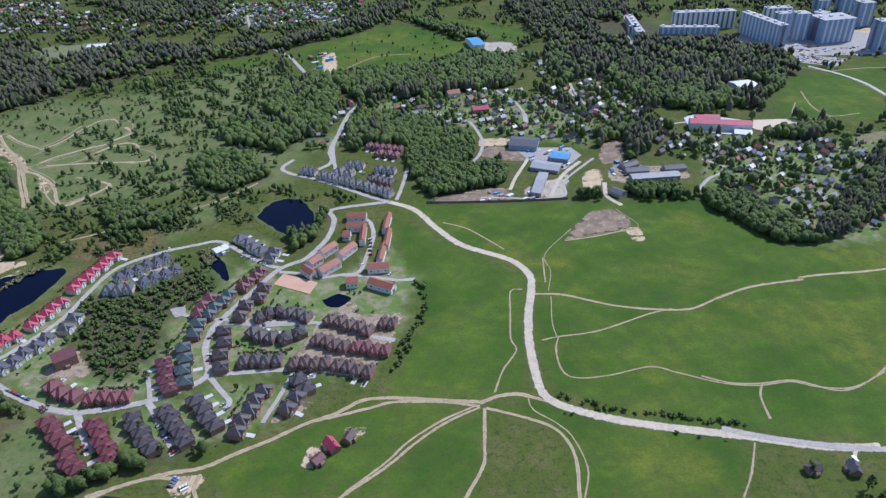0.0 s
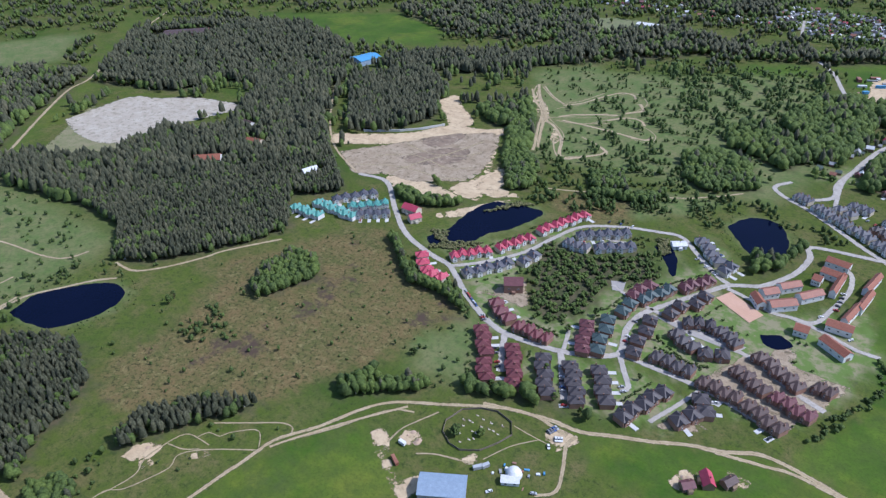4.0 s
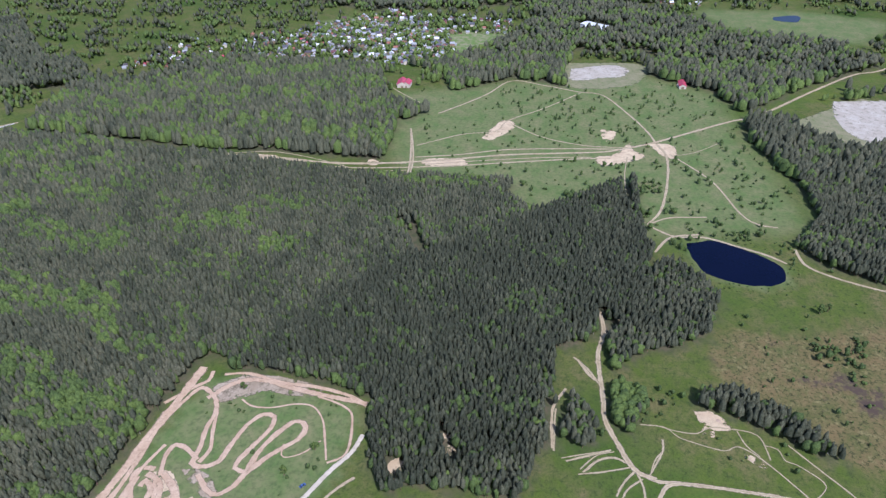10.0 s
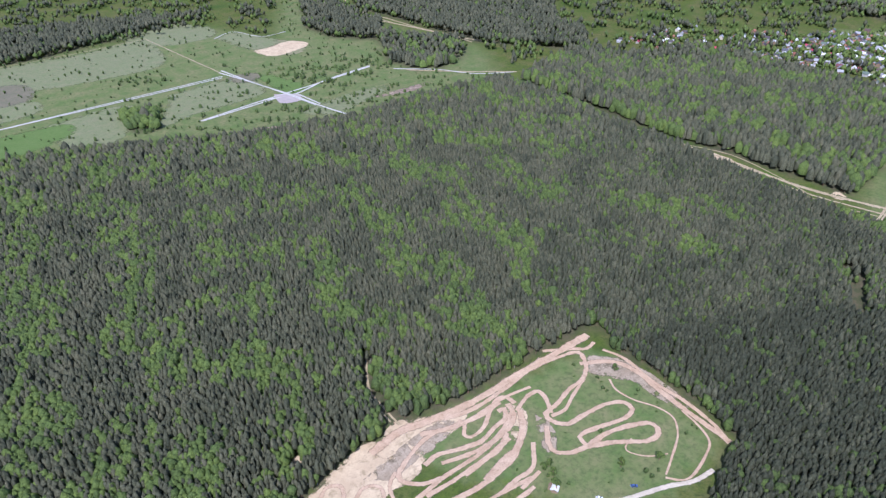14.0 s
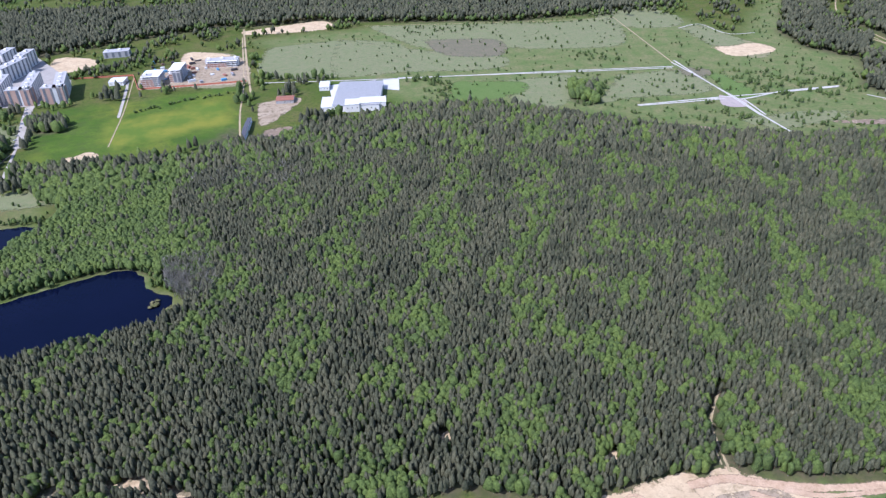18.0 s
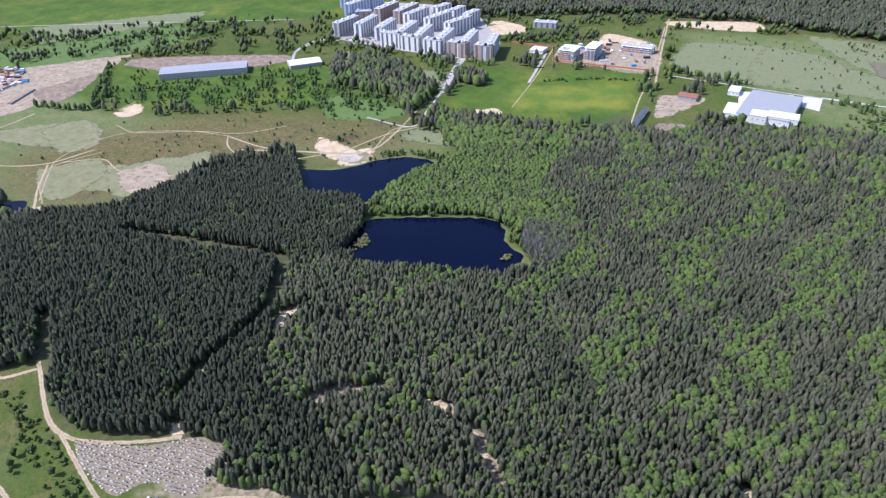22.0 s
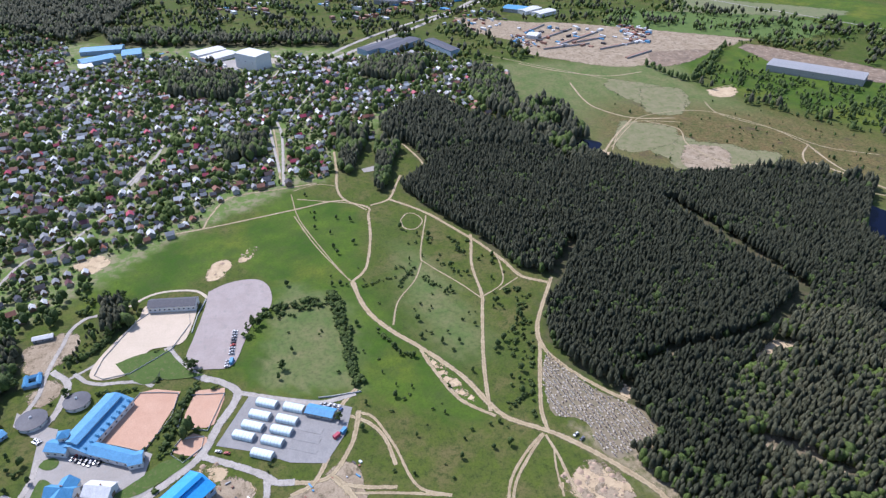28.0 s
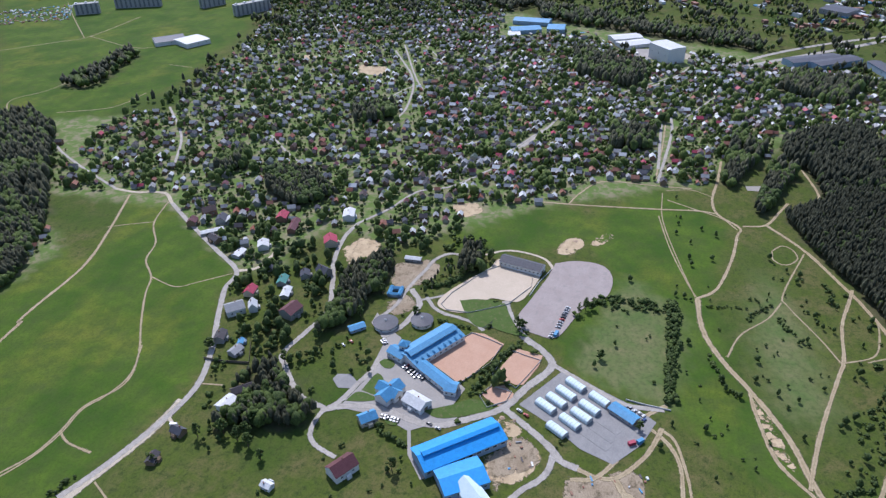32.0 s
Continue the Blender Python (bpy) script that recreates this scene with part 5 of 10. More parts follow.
way("path", 4, [(-418, -1377), (-427, -1195), (-433, -1071)])
way("dirt", 5, [(-800, -1206), (-819, -1109), (-836, -979), (-836, -926)])
way("concrete", 3.2, [(-645, -903), (-693, -850), (-722, -793), (-770, -756)])
way("concrete", 2.5, [(-513, -1282), (-560, -1302), (-584, -1233), (-634, -1230)])
way("path", 3, [(68, -1392), (-92, -1383), (-290, -1372), (-418, -1377)])
way("dirt", 4, [(1064, -363), (1013, -407), (967, -470), (969, -532)])
way("dirt", 4, [(953, -407), (884, -399), (843, -404), (800, -433), (783, -486)])
way("dirt", 4, [(796, -431), (750, -387), (709, -354)])
way("dirt", 3, [(786, -443), (749, -472), (700, -459), (641, -476), (628, -519)])
way("dirt", 3, [(664, -597), (638, -570), (607, -558), (558, -561), (511, -608)])
way("dirt", 3, [(474, -708), (493, -803), (492, -852)])
way("dirt", 3, [(306, -131), (293, -115), (276, -100), (259, -92)])
way("dirt", 3, [(305, -131), (291, -117), (273, -102), (256, -94)])
way("dirt", 3, [(304, -132), (285, -134), (266, -134), (248, -136)])
way("dirt", 2, [(294, -134), (276, -129), (255, -126)])
way("asphalt", 3.5, [(1138, 496), (986, 415), (928, 379)])
way("asphalt", 3.5, [(829, 421), (903, 410), (939, 399)])
way("asphalt", 3, [(1019, 296), (1150, 297)])
way("asphalt", 3, [(1074, 427), (1094, 360)])
way("asphalt", 3, [(774, 290), (757, 262), (771, 241)])
way("asphalt", 3.5, [(771, 186), (805, 178), (854, 168)])
way("asphalt", 3.5, [(986, 105), (1053, 59), (1101, 25)])
way("dirt", 3, [(895, 30), (809, 27), (729, 26)])
way("asphalt", 3, [(1146, 460), (1056, 390)])
way("asphalt", 3, [(1247, 696), (1167, 639)])
way("asphalt", 3, [(926, 6), (1018, -28)])


# ---- trees ----
def blob(centre, size, seed, squash=0.8):
    """A ragged clump: an octahedron with its corners pulled about."""
    r = np.random.default_rng(seed)
    v = np.array([(1, 0, 0), (0, 1, 0), (-1, 0, 0), (0, -1, 0), (0, 0, 1), (0, 0, -1)], float)
    v = v * (0.75 + 0.5 * r.random((6, 1))) + r.normal(0, 0.14, (6, 3))
    v = v * (size, size, size * squash) + centre
    return v, np.array([(0, 1, 4), (1, 2, 4), (2, 3, 4), (3, 0, 4), (1, 0, 5), (2, 1, 5), (3, 2, 5), (0, 3, 5)])


def stem(height, radius, sides=4):
    a = np.arange(sides) * 2 * math.pi / sides
    low = np.column_stack((np.cos(a) * radius, np.sin(a) * radius, np.zeros(sides) - 0.5))
    top = np.column_stack((np.cos(a) * radius * 0.45, np.sin(a) * radius * 0.45, np.full(sides, height)))
    tri = []
    for i in range(sides):
        j = (i + 1) % sides
        tri += [(i, j, sides + j), (i, sides + j, sides + i)]
    return np.vstack((low, top)), np.array(tri)


def joined(pieces):
    """(verts, tris, material) pieces to one template."""
    v, t, m, k, n = [], [], [], [], 0
    for verts, tris, mat in pieces:
        v.append(verts)
        k.append(np.full(len(verts), (len(k) * 0.618 % 1.0 - 0.5) * 0.34))
        t.append(tris + n)
        m.append(np.full(len(tris), mat))
        n += len(verts)
    return np.vstack(v), np.vstack(t), np.concatenate(m), np.concatenate(k)


def crown(rings, top, points, seed, rough=0.26):
    """A lumpy crown: uneven rings of boughs closed by a tip."""
    r = np.random.default_rng(seed)
    verts, tris = [], []
    for k, (z, rad) in enumerate(rings):
        a = (np.arange(points) + 0.5 * (k % 2)) * 2 * math.pi / points + r.normal(0, 0.16, points)
        out = rad * (1 + rough * r.normal(size=points)).clip(0.45, 1.6)
        verts.append(np.column_stack((np.cos(a) * out, np.sin(a) * out, z + r.normal(0, 0.55, points))))
        if k:
            lo, hi = (k - 1) * points, k * points
            for i in range(points):
                j = (i + 1) % points
                if k % 2:
                    tris += [(lo + i, lo + j, hi + i), (lo + j, hi + j, hi + i)]
                else:
                    tris += [(lo + i, hi + j, hi + i), (lo + i, lo + j, hi + j)]
    n = (len(rings) - 1) * points
    tris += [(n + i, n + (i + 1) % points, n + points) for i in range(points)]
    verts.append([(r.normal(0, 0.3), r.normal(0, 0.3), top)])
    return np.vstack(verts), np.array(tris)


def pine_form(seed, fine):
    """A pine 18 m tall: bare stem below, ragged rounded crown; far ones plainer."""
    r = np.random.default_rng(seed + 30)
    lean = 0.9 + 0.25 * r.random()
    if fine == 2:
        low = 5.0 + 2.5 * r.random()
        pieces = [(*crown([(low + 0.5, 2.05 * lean), (12.8, 1.75 / lean)], 17.8, 4, seed * 9, 0.34), 0)] + [(*stem(low + 1.5, 0.24, 3), 1)] * (seed % 3 == 0)
    elif fine == 1:
        pieces = [(*crown([(4.0, 2.3 * lean), (12.2, 1.9)], 17.4, 4, seed * 9), 0)]
    else:
        pieces = [(*blob((0, 0, 10.5), 2.7, seed * 9, 2.3), 0)]
    return joined(pieces)


def broad_form(seed, fine):
    """A broad-leaved tree 12 m tall: a billowing uneven crown."""
    r = np.random.default_rng(seed + 50)
    fat = 0.85 + 0.35 * r.random()
    if fine == 2:
        return joined([(*crown([(2.6, 1.9 * fat), (6.2, 2.75 * fat), (9.8, 1.75 * fat)], 11.9, 4, seed * 11, 0.34), 0), *[(*stem(4.0, 0.2, 3), 1)] * (seed % 3 == 0)])
    if fine == 1:
        return joined([(*crown([(2.2, 2.3 * fat), (8.2, 2.35 * fat)], 11.6, 5, seed * 11, 0.30), 0)])
    return joined([(*blob((0, 0, 6.0), 2.9, seed * 11, 1.75), 0)])


def bush_form(seed, fine):
    r = np.random.default_rng(seed + 90)
    pieces = []
    for k in range(fine + 1):
        a = r.random() * 6.28
        pieces.append((*blob((math.cos(a) * 0.9, math.sin(a) * 0.9, 0.9 + r.random()), 1.1 + 0.5 * r.random(), seed * 13 + k, 0.9), 0))
    return joined(pieces)


def bare_form(seed, fine):
    """A dead birch: pale stem and a few sticks."""
    r = np.random.default_rng(seed + 70)
    pieces = [(*stem(11, 0.34, 3), 0)]
    for k in range(7):
        a, z = r.random() * 6.28, 4 + 5 * r.random()
        v, t = stem(3.8, 0.2, 3)
        v = v @ np.array(Matrix.Rotation(0.7, 3, "X") @ Matrix.Rotation(a, 3, "Z"))
        pieces.append((v + (0, 0, z), t, 0))
    return joined(pieces)


FORMS = {kind: {f: [make(s, f) for s in range(6)] for f in (2, 1, 0)}
         for kind, make in dict(pine=pine_form, broad=broad_form, bush=bush_form, bare=bare_form, reed=bush_form).items()}
FOLIAGE = {"pine": [PINE, BARK], "broad": [BROAD, PALE_BARK], "bush": [BROAD, BARK], "bare": [GREY_TWIG, BARK], "reed": [REED, BARK]}
planted = {k: [] for k in FORMS}  # rows of x, y, height factor, width factor, tint
NEAR = 780.0


def plant(kind, xy, tall, wide, tint):
    planted[kind].append(np.column_stack((xy, tall, wide, tint)))


def grow(name, label, kind, rows, fine):
    """One object of many trees of a kind."""
    if not len(rows):
        return
    base = lifted(rows[:, :2])
    turn = rng.random(len(rows)) * 6.283
    form = rng.integers(0, 6, len(rows))
    vs, ts, ms, tn, n = [], [], [], [], 0
    for k in range(6):
        pick = np.flatnonzero(form == k)
        if not len(pick):
            continue
        v, t, m, shift = FORMS[kind][fine][k]
        c, s = np.cos(turn[pick])[:, None], np.sin(turn[pick])[:, None]
        w, h = rows[pick, 3][:, None], rows[pick, 2][:, None]
        x = (v[None, :, 0] * c - v[None, :, 1] * s) * w + base[pick, 0][:, None]
        y = (v[None, :, 0] * s + v[None, :, 1] * c) * w + base[pick, 1][:, None]
        z = v[None, :, 2] * h + base[pick, 2][:, None]
        vs.append(np.stack((x, y, z), -1).reshape(-1, 3))
        ts.append((t[None] + (np.arange(len(pick)) * len(v))[:, None, None] + n).reshape(-1, 3))
        ms.append(np.tile(m, len(pick)))
        tn.append((rows[pick, 4][:, None] + shift[None]).ravel())
        n += len(pick) * len(v)
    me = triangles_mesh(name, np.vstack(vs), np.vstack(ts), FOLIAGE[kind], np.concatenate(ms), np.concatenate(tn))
    tagged(new(name, me), label, "trees", kind="stuff")


def grid_points(poly, spacing, jitter=0.55):
    p = np.array(poly, float)
    lo, hi = p.min(0), p.max(0)
    gx, gy = np.meshgrid(np.arange(lo[0], hi[0], spacing), np.arange(lo[1], hi[1], spacing * 0.9))
    gx = gx + (np.arange(gx.shape[0]) % 2)[:, None] * spacing / 2
    xy = np.column_stack((gx.ravel(), gy.ravel()))
    xy = xy + rng.uniform(-jitter, jitter, xy.shape) * spacing
    return xy[inside(xy, poly)]


def waves(xy, size, seed):
    """Smooth random values, 0 to 1, over the plan."""
    r = np.random.default_rng(seed)
    total = np.zeros(len(xy))
    for k in range(9):
        a, f = r.random() * 6.28, 6.28 / size * (0.6 + 1.6 * r.random())
        total += np.sin(f * (xy[:, 0] * math.cos(a) + xy[:, 1] * math.sin(a)) + r.random() * 6.28)
    return 1 / (1 + np.exp(-total * 0.75))


SHARE = {"pine": (0.16, 0.06), "open": (0.13, 0.20), "dusky": (0.08, 0.05), "spruce": (0.03, 0.03), "mixed": (0.20, 0.06), "birch": (0.93, 0.12), "leafy": (0.42, 0.06), "scrub": (1.0, 0.2)}  # broad-leaved share, gaps


def wood(kind, spacing, poly):
    global rng
    xy = grid_points(poly, spacing * 0.51, 0.55 if kind != "scrub" else 0.95)
    far = np.hypot(*xy.T)
    xy = xy[(far < 2050) & (far > 235) & ~taken[cells(xy)] & ~wooded[cells(xy)]]
    burn(wooded, poly)
    share, gaps = SHARE[kind]
    patch = 0.5 * waves(xy, 85.0, 3) + 0.5 * waves(xy, 26.0, 4)
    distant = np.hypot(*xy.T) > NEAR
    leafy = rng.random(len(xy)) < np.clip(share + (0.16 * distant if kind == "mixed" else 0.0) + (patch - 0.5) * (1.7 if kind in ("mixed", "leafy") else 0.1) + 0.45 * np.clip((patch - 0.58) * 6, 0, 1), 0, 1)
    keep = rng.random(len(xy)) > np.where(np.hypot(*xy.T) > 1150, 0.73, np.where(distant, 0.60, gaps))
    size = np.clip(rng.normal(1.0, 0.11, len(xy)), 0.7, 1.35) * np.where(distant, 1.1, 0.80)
    # the distant term pales trees past NEAR: haze put into their tint
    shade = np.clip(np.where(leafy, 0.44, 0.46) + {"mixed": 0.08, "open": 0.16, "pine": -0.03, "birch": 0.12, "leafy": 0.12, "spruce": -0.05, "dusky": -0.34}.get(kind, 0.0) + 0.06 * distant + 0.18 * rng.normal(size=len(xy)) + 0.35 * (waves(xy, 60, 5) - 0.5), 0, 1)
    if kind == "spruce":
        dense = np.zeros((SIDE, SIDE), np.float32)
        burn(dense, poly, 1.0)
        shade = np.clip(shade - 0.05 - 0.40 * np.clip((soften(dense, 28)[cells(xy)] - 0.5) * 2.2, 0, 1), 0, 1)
    wide = np.where(distant, 0.86 + spacing / 11.0, spacing / 4.7)
    if kind == "scrub":
        plant("bush", xy, 1.0 + 0.8 * waves(xy, 18, 9), 1.1 + 0.5 * rng.random(len(xy)), 0.15 + 0.5 * waves(xy, 22, 8))
        return
    for who, form, tall in ((leafy & keep, "broad", 1.05 if kind != "mixed" else 1.22), (~leafy & keep, "pine", 0.95)):
        s = size[who]
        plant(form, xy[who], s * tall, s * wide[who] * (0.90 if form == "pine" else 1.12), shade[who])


wood("open", 5.8, [(389, -392), (263, -420), (159, -412), (126, -346), (134, -266), (299, -255)])
wood("leafy", 5.6, [(-240, -357), (-287, -343), (-338, -298), (-344, -273), (-302, -275), (-262, -277), (-229, -276), (-202, -292), (-214, -328)])
wood("leafy", 5.6, [(-604, -438), (-627, -366), (-602, -280), (-549, -236), (-503, -262), (-486, -330), (-522, -405)])
wood("dusky", 5.6, [(-357, -240), (-437, -203), (-514, -152), (-552, -102), (-617, -41), (-721, 64), (-449, 76), (-442, 17), (-416, -5), (-376, -12), (-313, -12), (-265, -97), (-295, -116), (-340, -119), (-361, -166), (-357, -212)])
wood("pine", 5.6, [(-578, 79), (-600, 37), (-595, -8), (-650, -62), (-672, -137), (-664, -172), (-687, -265), (-703, -399), (-704, -530), (-504, -415), (-367, -338), (-374, -274), (-362, -236), (-354, -160), (-341, -125), (-316, -120), (-275, -95), (-276, -15), (-312, -9), (-331, 8), (-369, -2), (-419, -4), (-432, 20), (-520, 63)])
wood("mixed", 5.6, [(-689, -65), (-688, -157), (-679, -251), (-690, -327), (-710, -416), (-717, -506), (-722, -604), (-724, -731), (-649, -747), (-511, -756), (-403, -772), (-345, -789), (-241, -615), (-155, -473), (-102, -385), (-162, -278), (-190, -288), (-231, -271), (-290, -274), (-318, -269), (-359, -266), (-376, -266), (-357, -212), (-381, -129)])
wood("pine", 5.4, [(295, -387), (237, -424), (176, -431), (106, -387), (68, -329), (44, -274), (78, -232), (230, -246)])
wood("mixed", 5.6, [(-59, -354), (-140, -282), (-164, -281), (-106, -272), (-85, -255), (-37, -298)])
wood("mixed", 5.8, [(-717, -725), (-582, -745), (-391, -774), (-257, -834), (-120, -918), (-7, -927), (100, -868), (164, -848), (244, -809), (262, -729), (239, -614), (206, -584), (179, -525), (192, -499), (212, -479), (186, -351), (-84, -264), (-92, -277), (-128, -282), (-179, -283), (-256, -270), (-372, -272), (-436, -303), (-715, -583)])
wood("mixed", 5.6, [(-155, -902), (-81, -917), (32, -873), (138, -823), (156, -683), (185, -594), (192, -495), (211, -460), (273, -441), (332, -416), (370, -406), (380, -379), (301, -258), (60, -274), (-42, -281), (-175, -289), (-280, -616), (-280, -822)])
wood("birch", 5.5, [(442, -748), (370, -752), (270, -772), (139, -799), (100, -767), (112, -685), (195, -576), (181, -525), (245, -551), (285, -556), (360, -524), (392, -529), (384, -584), (356, -638), (334, -666), (402, -706)])
wood("open", 6.6, [(322, -345), (183, -418), (109, -257), (186, -215), (279, -264)])
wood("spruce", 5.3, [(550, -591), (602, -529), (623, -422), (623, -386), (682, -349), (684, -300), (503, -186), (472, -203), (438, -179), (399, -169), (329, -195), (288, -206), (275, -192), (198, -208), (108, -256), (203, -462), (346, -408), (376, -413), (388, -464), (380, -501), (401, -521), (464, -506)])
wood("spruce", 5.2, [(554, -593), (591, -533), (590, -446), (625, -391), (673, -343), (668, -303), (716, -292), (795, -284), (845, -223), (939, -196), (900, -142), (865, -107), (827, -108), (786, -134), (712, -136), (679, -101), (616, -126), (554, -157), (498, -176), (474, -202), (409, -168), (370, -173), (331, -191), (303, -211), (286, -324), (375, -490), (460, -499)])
wood("open", 5.6, [(287, -204), (275, -177), (252, -187), (214, -193), (202, -190), (119, -297), (206, -426), (306, -344), (295, -220)])
wood("pine", 6, [(-529, 72), (-557, 88), (-528, 115), (-502, 125), (-454, 112), (-432, 82), (-425, 60), (-399, 40), (-454, 33)])
wood("pine", 6.5, [(-389, 99), (-391, 121), (-374, 151), (-342, 182), (-338, 175), (-356, 143), (-370, 113), (-375, 93)])
wood("birch", 6, [(-383, 38), (-387, 55), (-370, 62), (-341, 50), (-353, 38)])
wood("pine", 7, [(-373, 13), (-343, 28), (-318, 25), (-333, 7)])
wood("birch", 5.5, [(-462, 260), (-480, 288), (-479, 319), (-457, 327), (-433, 311), (-439, 281), (-446, 256)])
wood("birch", 6, [(-313, 227), (-304, 256), (-290, 250), (-263, 274), (-259, 265), (-285, 242), (-300, 223)])
wood("birch", 5.5, [(-428, 397), (-430, 405), (-378, 371), (-352, 381), (-313, 369), (-301, 354), (-331, 361), (-362, 355)])
wood("pine", 6, [(-922, 208), (-910, 311), (-852, 407), (-786, 452), (-900, 589), (-973, 581), (-991, 496), (-1137, 440), (-1349, 628), (-1341, 730), (-1136, 871), (-942, 812), (-862, 758), (-815, 676), (-715, 569), (-629, 496), (-540, 438), (-556, 412), (-580, 398), (-521, 346), (-535, 288), (-569, 229), (-603, 206), (-656, 241), (-724, 240), (-842, 208)])
wood("pine", 6, [(-806, 690), (-764, 809), (-657, 748), (-605, 656), (-628, 583), (-672, 564)])
wood("pine", 7, [(-862, 758), (-817, 860), (-684, 964), (-594, 1058), (-571, 1024), (-683, 841), (-773, 795)])
wood("birch", 7, [(-579, 718), (-539, 785), (-488, 732), (-524, 687)])
wood("scrub", 10, [(-305, 455), (-317, 492), (-293, 493), (-264, 495), (-242, 516), (-224, 534), (-196, 499), (-211, 482), (-229, 462), (-224, 434), (-222, 412), (-235, 387), (-249, 384), (-272, 407)])
wood("birch", 7, [(-497, 472), (-478, 518), (-444, 501), (-419, 499), (-433, 475), (-467, 462)])
wood("mixed", 8, [(-1447, -117), (-1355, -31), (-1211, 87), (-1138, 206), (-1179, 311), (-1117, 350), (-1225, 432), (-1284, 409), (-1338, 253), (-1467, 122), (-1606, -18), (-1620, -117)])
wood("mixed", 8, [(-1156, -115), (-1138, -42), (-1261, 6), (-1271, -116)])
wood("mixed", 9, [(-1109, 199), (-1128, 277), (-1048, 298), (-950, 225), (-998, 189)])
wood("mixed", 9, [(-1620, -117), (-1543, 80), (-1606, 233), (-1739, 221), (-1963, -119)])
wood("leafy", 9, [(-1068, 1057), (-1024, 1213), (-736, 1269), (-636, 1121), (-733, 1023), (-902, 1009)])
wood("leafy", 8, [(-711, 1122), (-661, 1132), (-572, 1235), (-523, 1266), (-439, 1225), (-296, 1247), (-148, 1389), (-132, 1477), (-88, 1521), (-62, 1470), (-132, 1326), (-269, 1211), (-444, 1146), (-555, 1018), (-617, 942)])
wood("birch", 6, [(-125, 860), (-98, 898), (-14, 863), (42, 805), (40, 755), (12, 726), (-32, 700), (-40, 744), (-55, 793), (-109, 780)])
wood("birch", 7, [(-26, 686), (12, 726), (72, 738), (74, 694), (48, 669), (-13, 659)])
wood("birch", 7, [(-84, 1426), (77, 1289), (131, 1117), (111, 1009), (43, 989), (-64, 997), (-110, 953), (-189, 1056), (-121, 1078), (-15, 1099), (81, 1183)])
wood("leafy", 9, [(171, 1144), (249, 1395), (378, 1428), (409, 1260), (527, 1250), (548, 1029), (463, 984), (427, 875), (343, 969), (246, 1052), (186, 1004)])
wood("leafy", 8, [(220, 851), (254, 836), (270, 816), (246, 760), (219, 741), (222, 793), (185, 773)])
wood("birch", 8, [(390, 813), (453, 821), (489, 815), (456, 785), (389, 793)])
wood("birch", 7, [(274, 657), (317, 642), (340, 588), (351, 551), (314, 553), (274, 620)])
wood("birch", 6, [(130, 652), (189, 649), (253, 646), (255, 671), (193, 668)])
wood("birch", 7, [(-289, 742), (-230, 770), (-194, 722), (-235, 683), (-270, 698)])
wood("birch", 8, [(-287, 860), (-258, 898), (-172, 835), (-192, 784), (-268, 814)])
wood("birch", 7, [(-244, 287), (-237, 305), (-163, 321), (-158, 316), (-216, 295), (-235, 282)])
wood("birch", 7, [(-150, 584), (-124, 594), (-117, 627), (-125, 639), (-122, 583), (-139, 553)])
wood("mixed", 7, [(-967, -681), (-1011, -531), (-1061, -463), (-1005, -323), (-911, -267), (-889, -200), (-850, -238), (-732, -225), (-734, -345), (-730, -545)])
wood("mixed", 8, [(-1081, -235), (-1268, -125), (-1194, -22), (-1020, -19), (-1049, -107), (-976, -183)])
wood("mixed", 8, [(-1097, 87), (-1290, 182), (-1280, 383), (-1173, 457), (-1115, 376), (-976, 224), (-1013, 198)])
wood("mixed", 9, [(-1305, -128), (-1518, -26), (-1412, 197), (-1290, 182), (-1192, 26)])
wood("mixed", 9, [(-1527, -1001), (-1538, -758), (-1446, -427), (-1484, -260), (-1570, -27), (-1636, -1063)])
wood("pine", 6.5, [(-876, -1124), (-1048, -857), (-941, -749), (-841, -915), (-840, -1290), (-1025, -1581), (-1111, -1394)])
wood("pine", 6.5, [(-955, -1735), (-1002, -1632), (-815, -1343), (-793, -1210), (-676, -1142), (-730, -1339)])
wood("mixed", 6.5, [(-749, -720), (-932, -767), (-949, -661), (-1076, -626), (-1072, -411), (-1053, -319), (-895, -257), (-739, -275), (-740, -367), (-737, -519)])
wood("mixed", 9, [(-764, -1110), (-777, -1009), (-840, -954), (-776, -875), (-695, -853), (-655, -933)])
wood("pine", 6.5, [(505, -1923), (-581, -1457), (-222, -1379), (115, -1429), (301, -1424), (404, -1428)])
wood("pine", 6.5, [(-854, -1340), (-1285, -1155), (-989, -858), (-874, -872), (-854, -1056)])
wood("mixed", 8, [(-713, -967), (-796, -935), (-734, -853), (-657, -868)])
wood("pine", 6.5, [(-680, -1259), (-806, -1160), (-733, -1047), (-671, -1131)])
wood("pine", 6.5, [(918, -1347), (969, -1593), (60, -1577), (44, -1476), (319, -1442), (512, -1346), (637, -1267), (800, -1347)])
wood("mixed", 8, [(745, -935), (665, -949), (577, -916), (505, -854), (475, -746), (547, -814), (663, -810)])
wood("birch", 6, [(403, -562), (387, -609), (364, -654), (377, -733), (256, -722), (174, -711), (120, -698), (185, -594), (214, -571), (253, -569), (317, -545), (360, -518)])
wood("mixed", 6, [(476, -763), (397, -733), (124, -727), (138, -826), (202, -780), (311, -789), (461, -777)])
wood("birch", 8, [(-248, -1004), (-291, -981), (-268, -916), (-235, -936)])
wood("mixed", 8, [(512, -941), (462, -942), (448, -908), (497, -907)])
wood("mixed", 7, [(250, -861), (228, -903), (211, -824), (241, -823)])
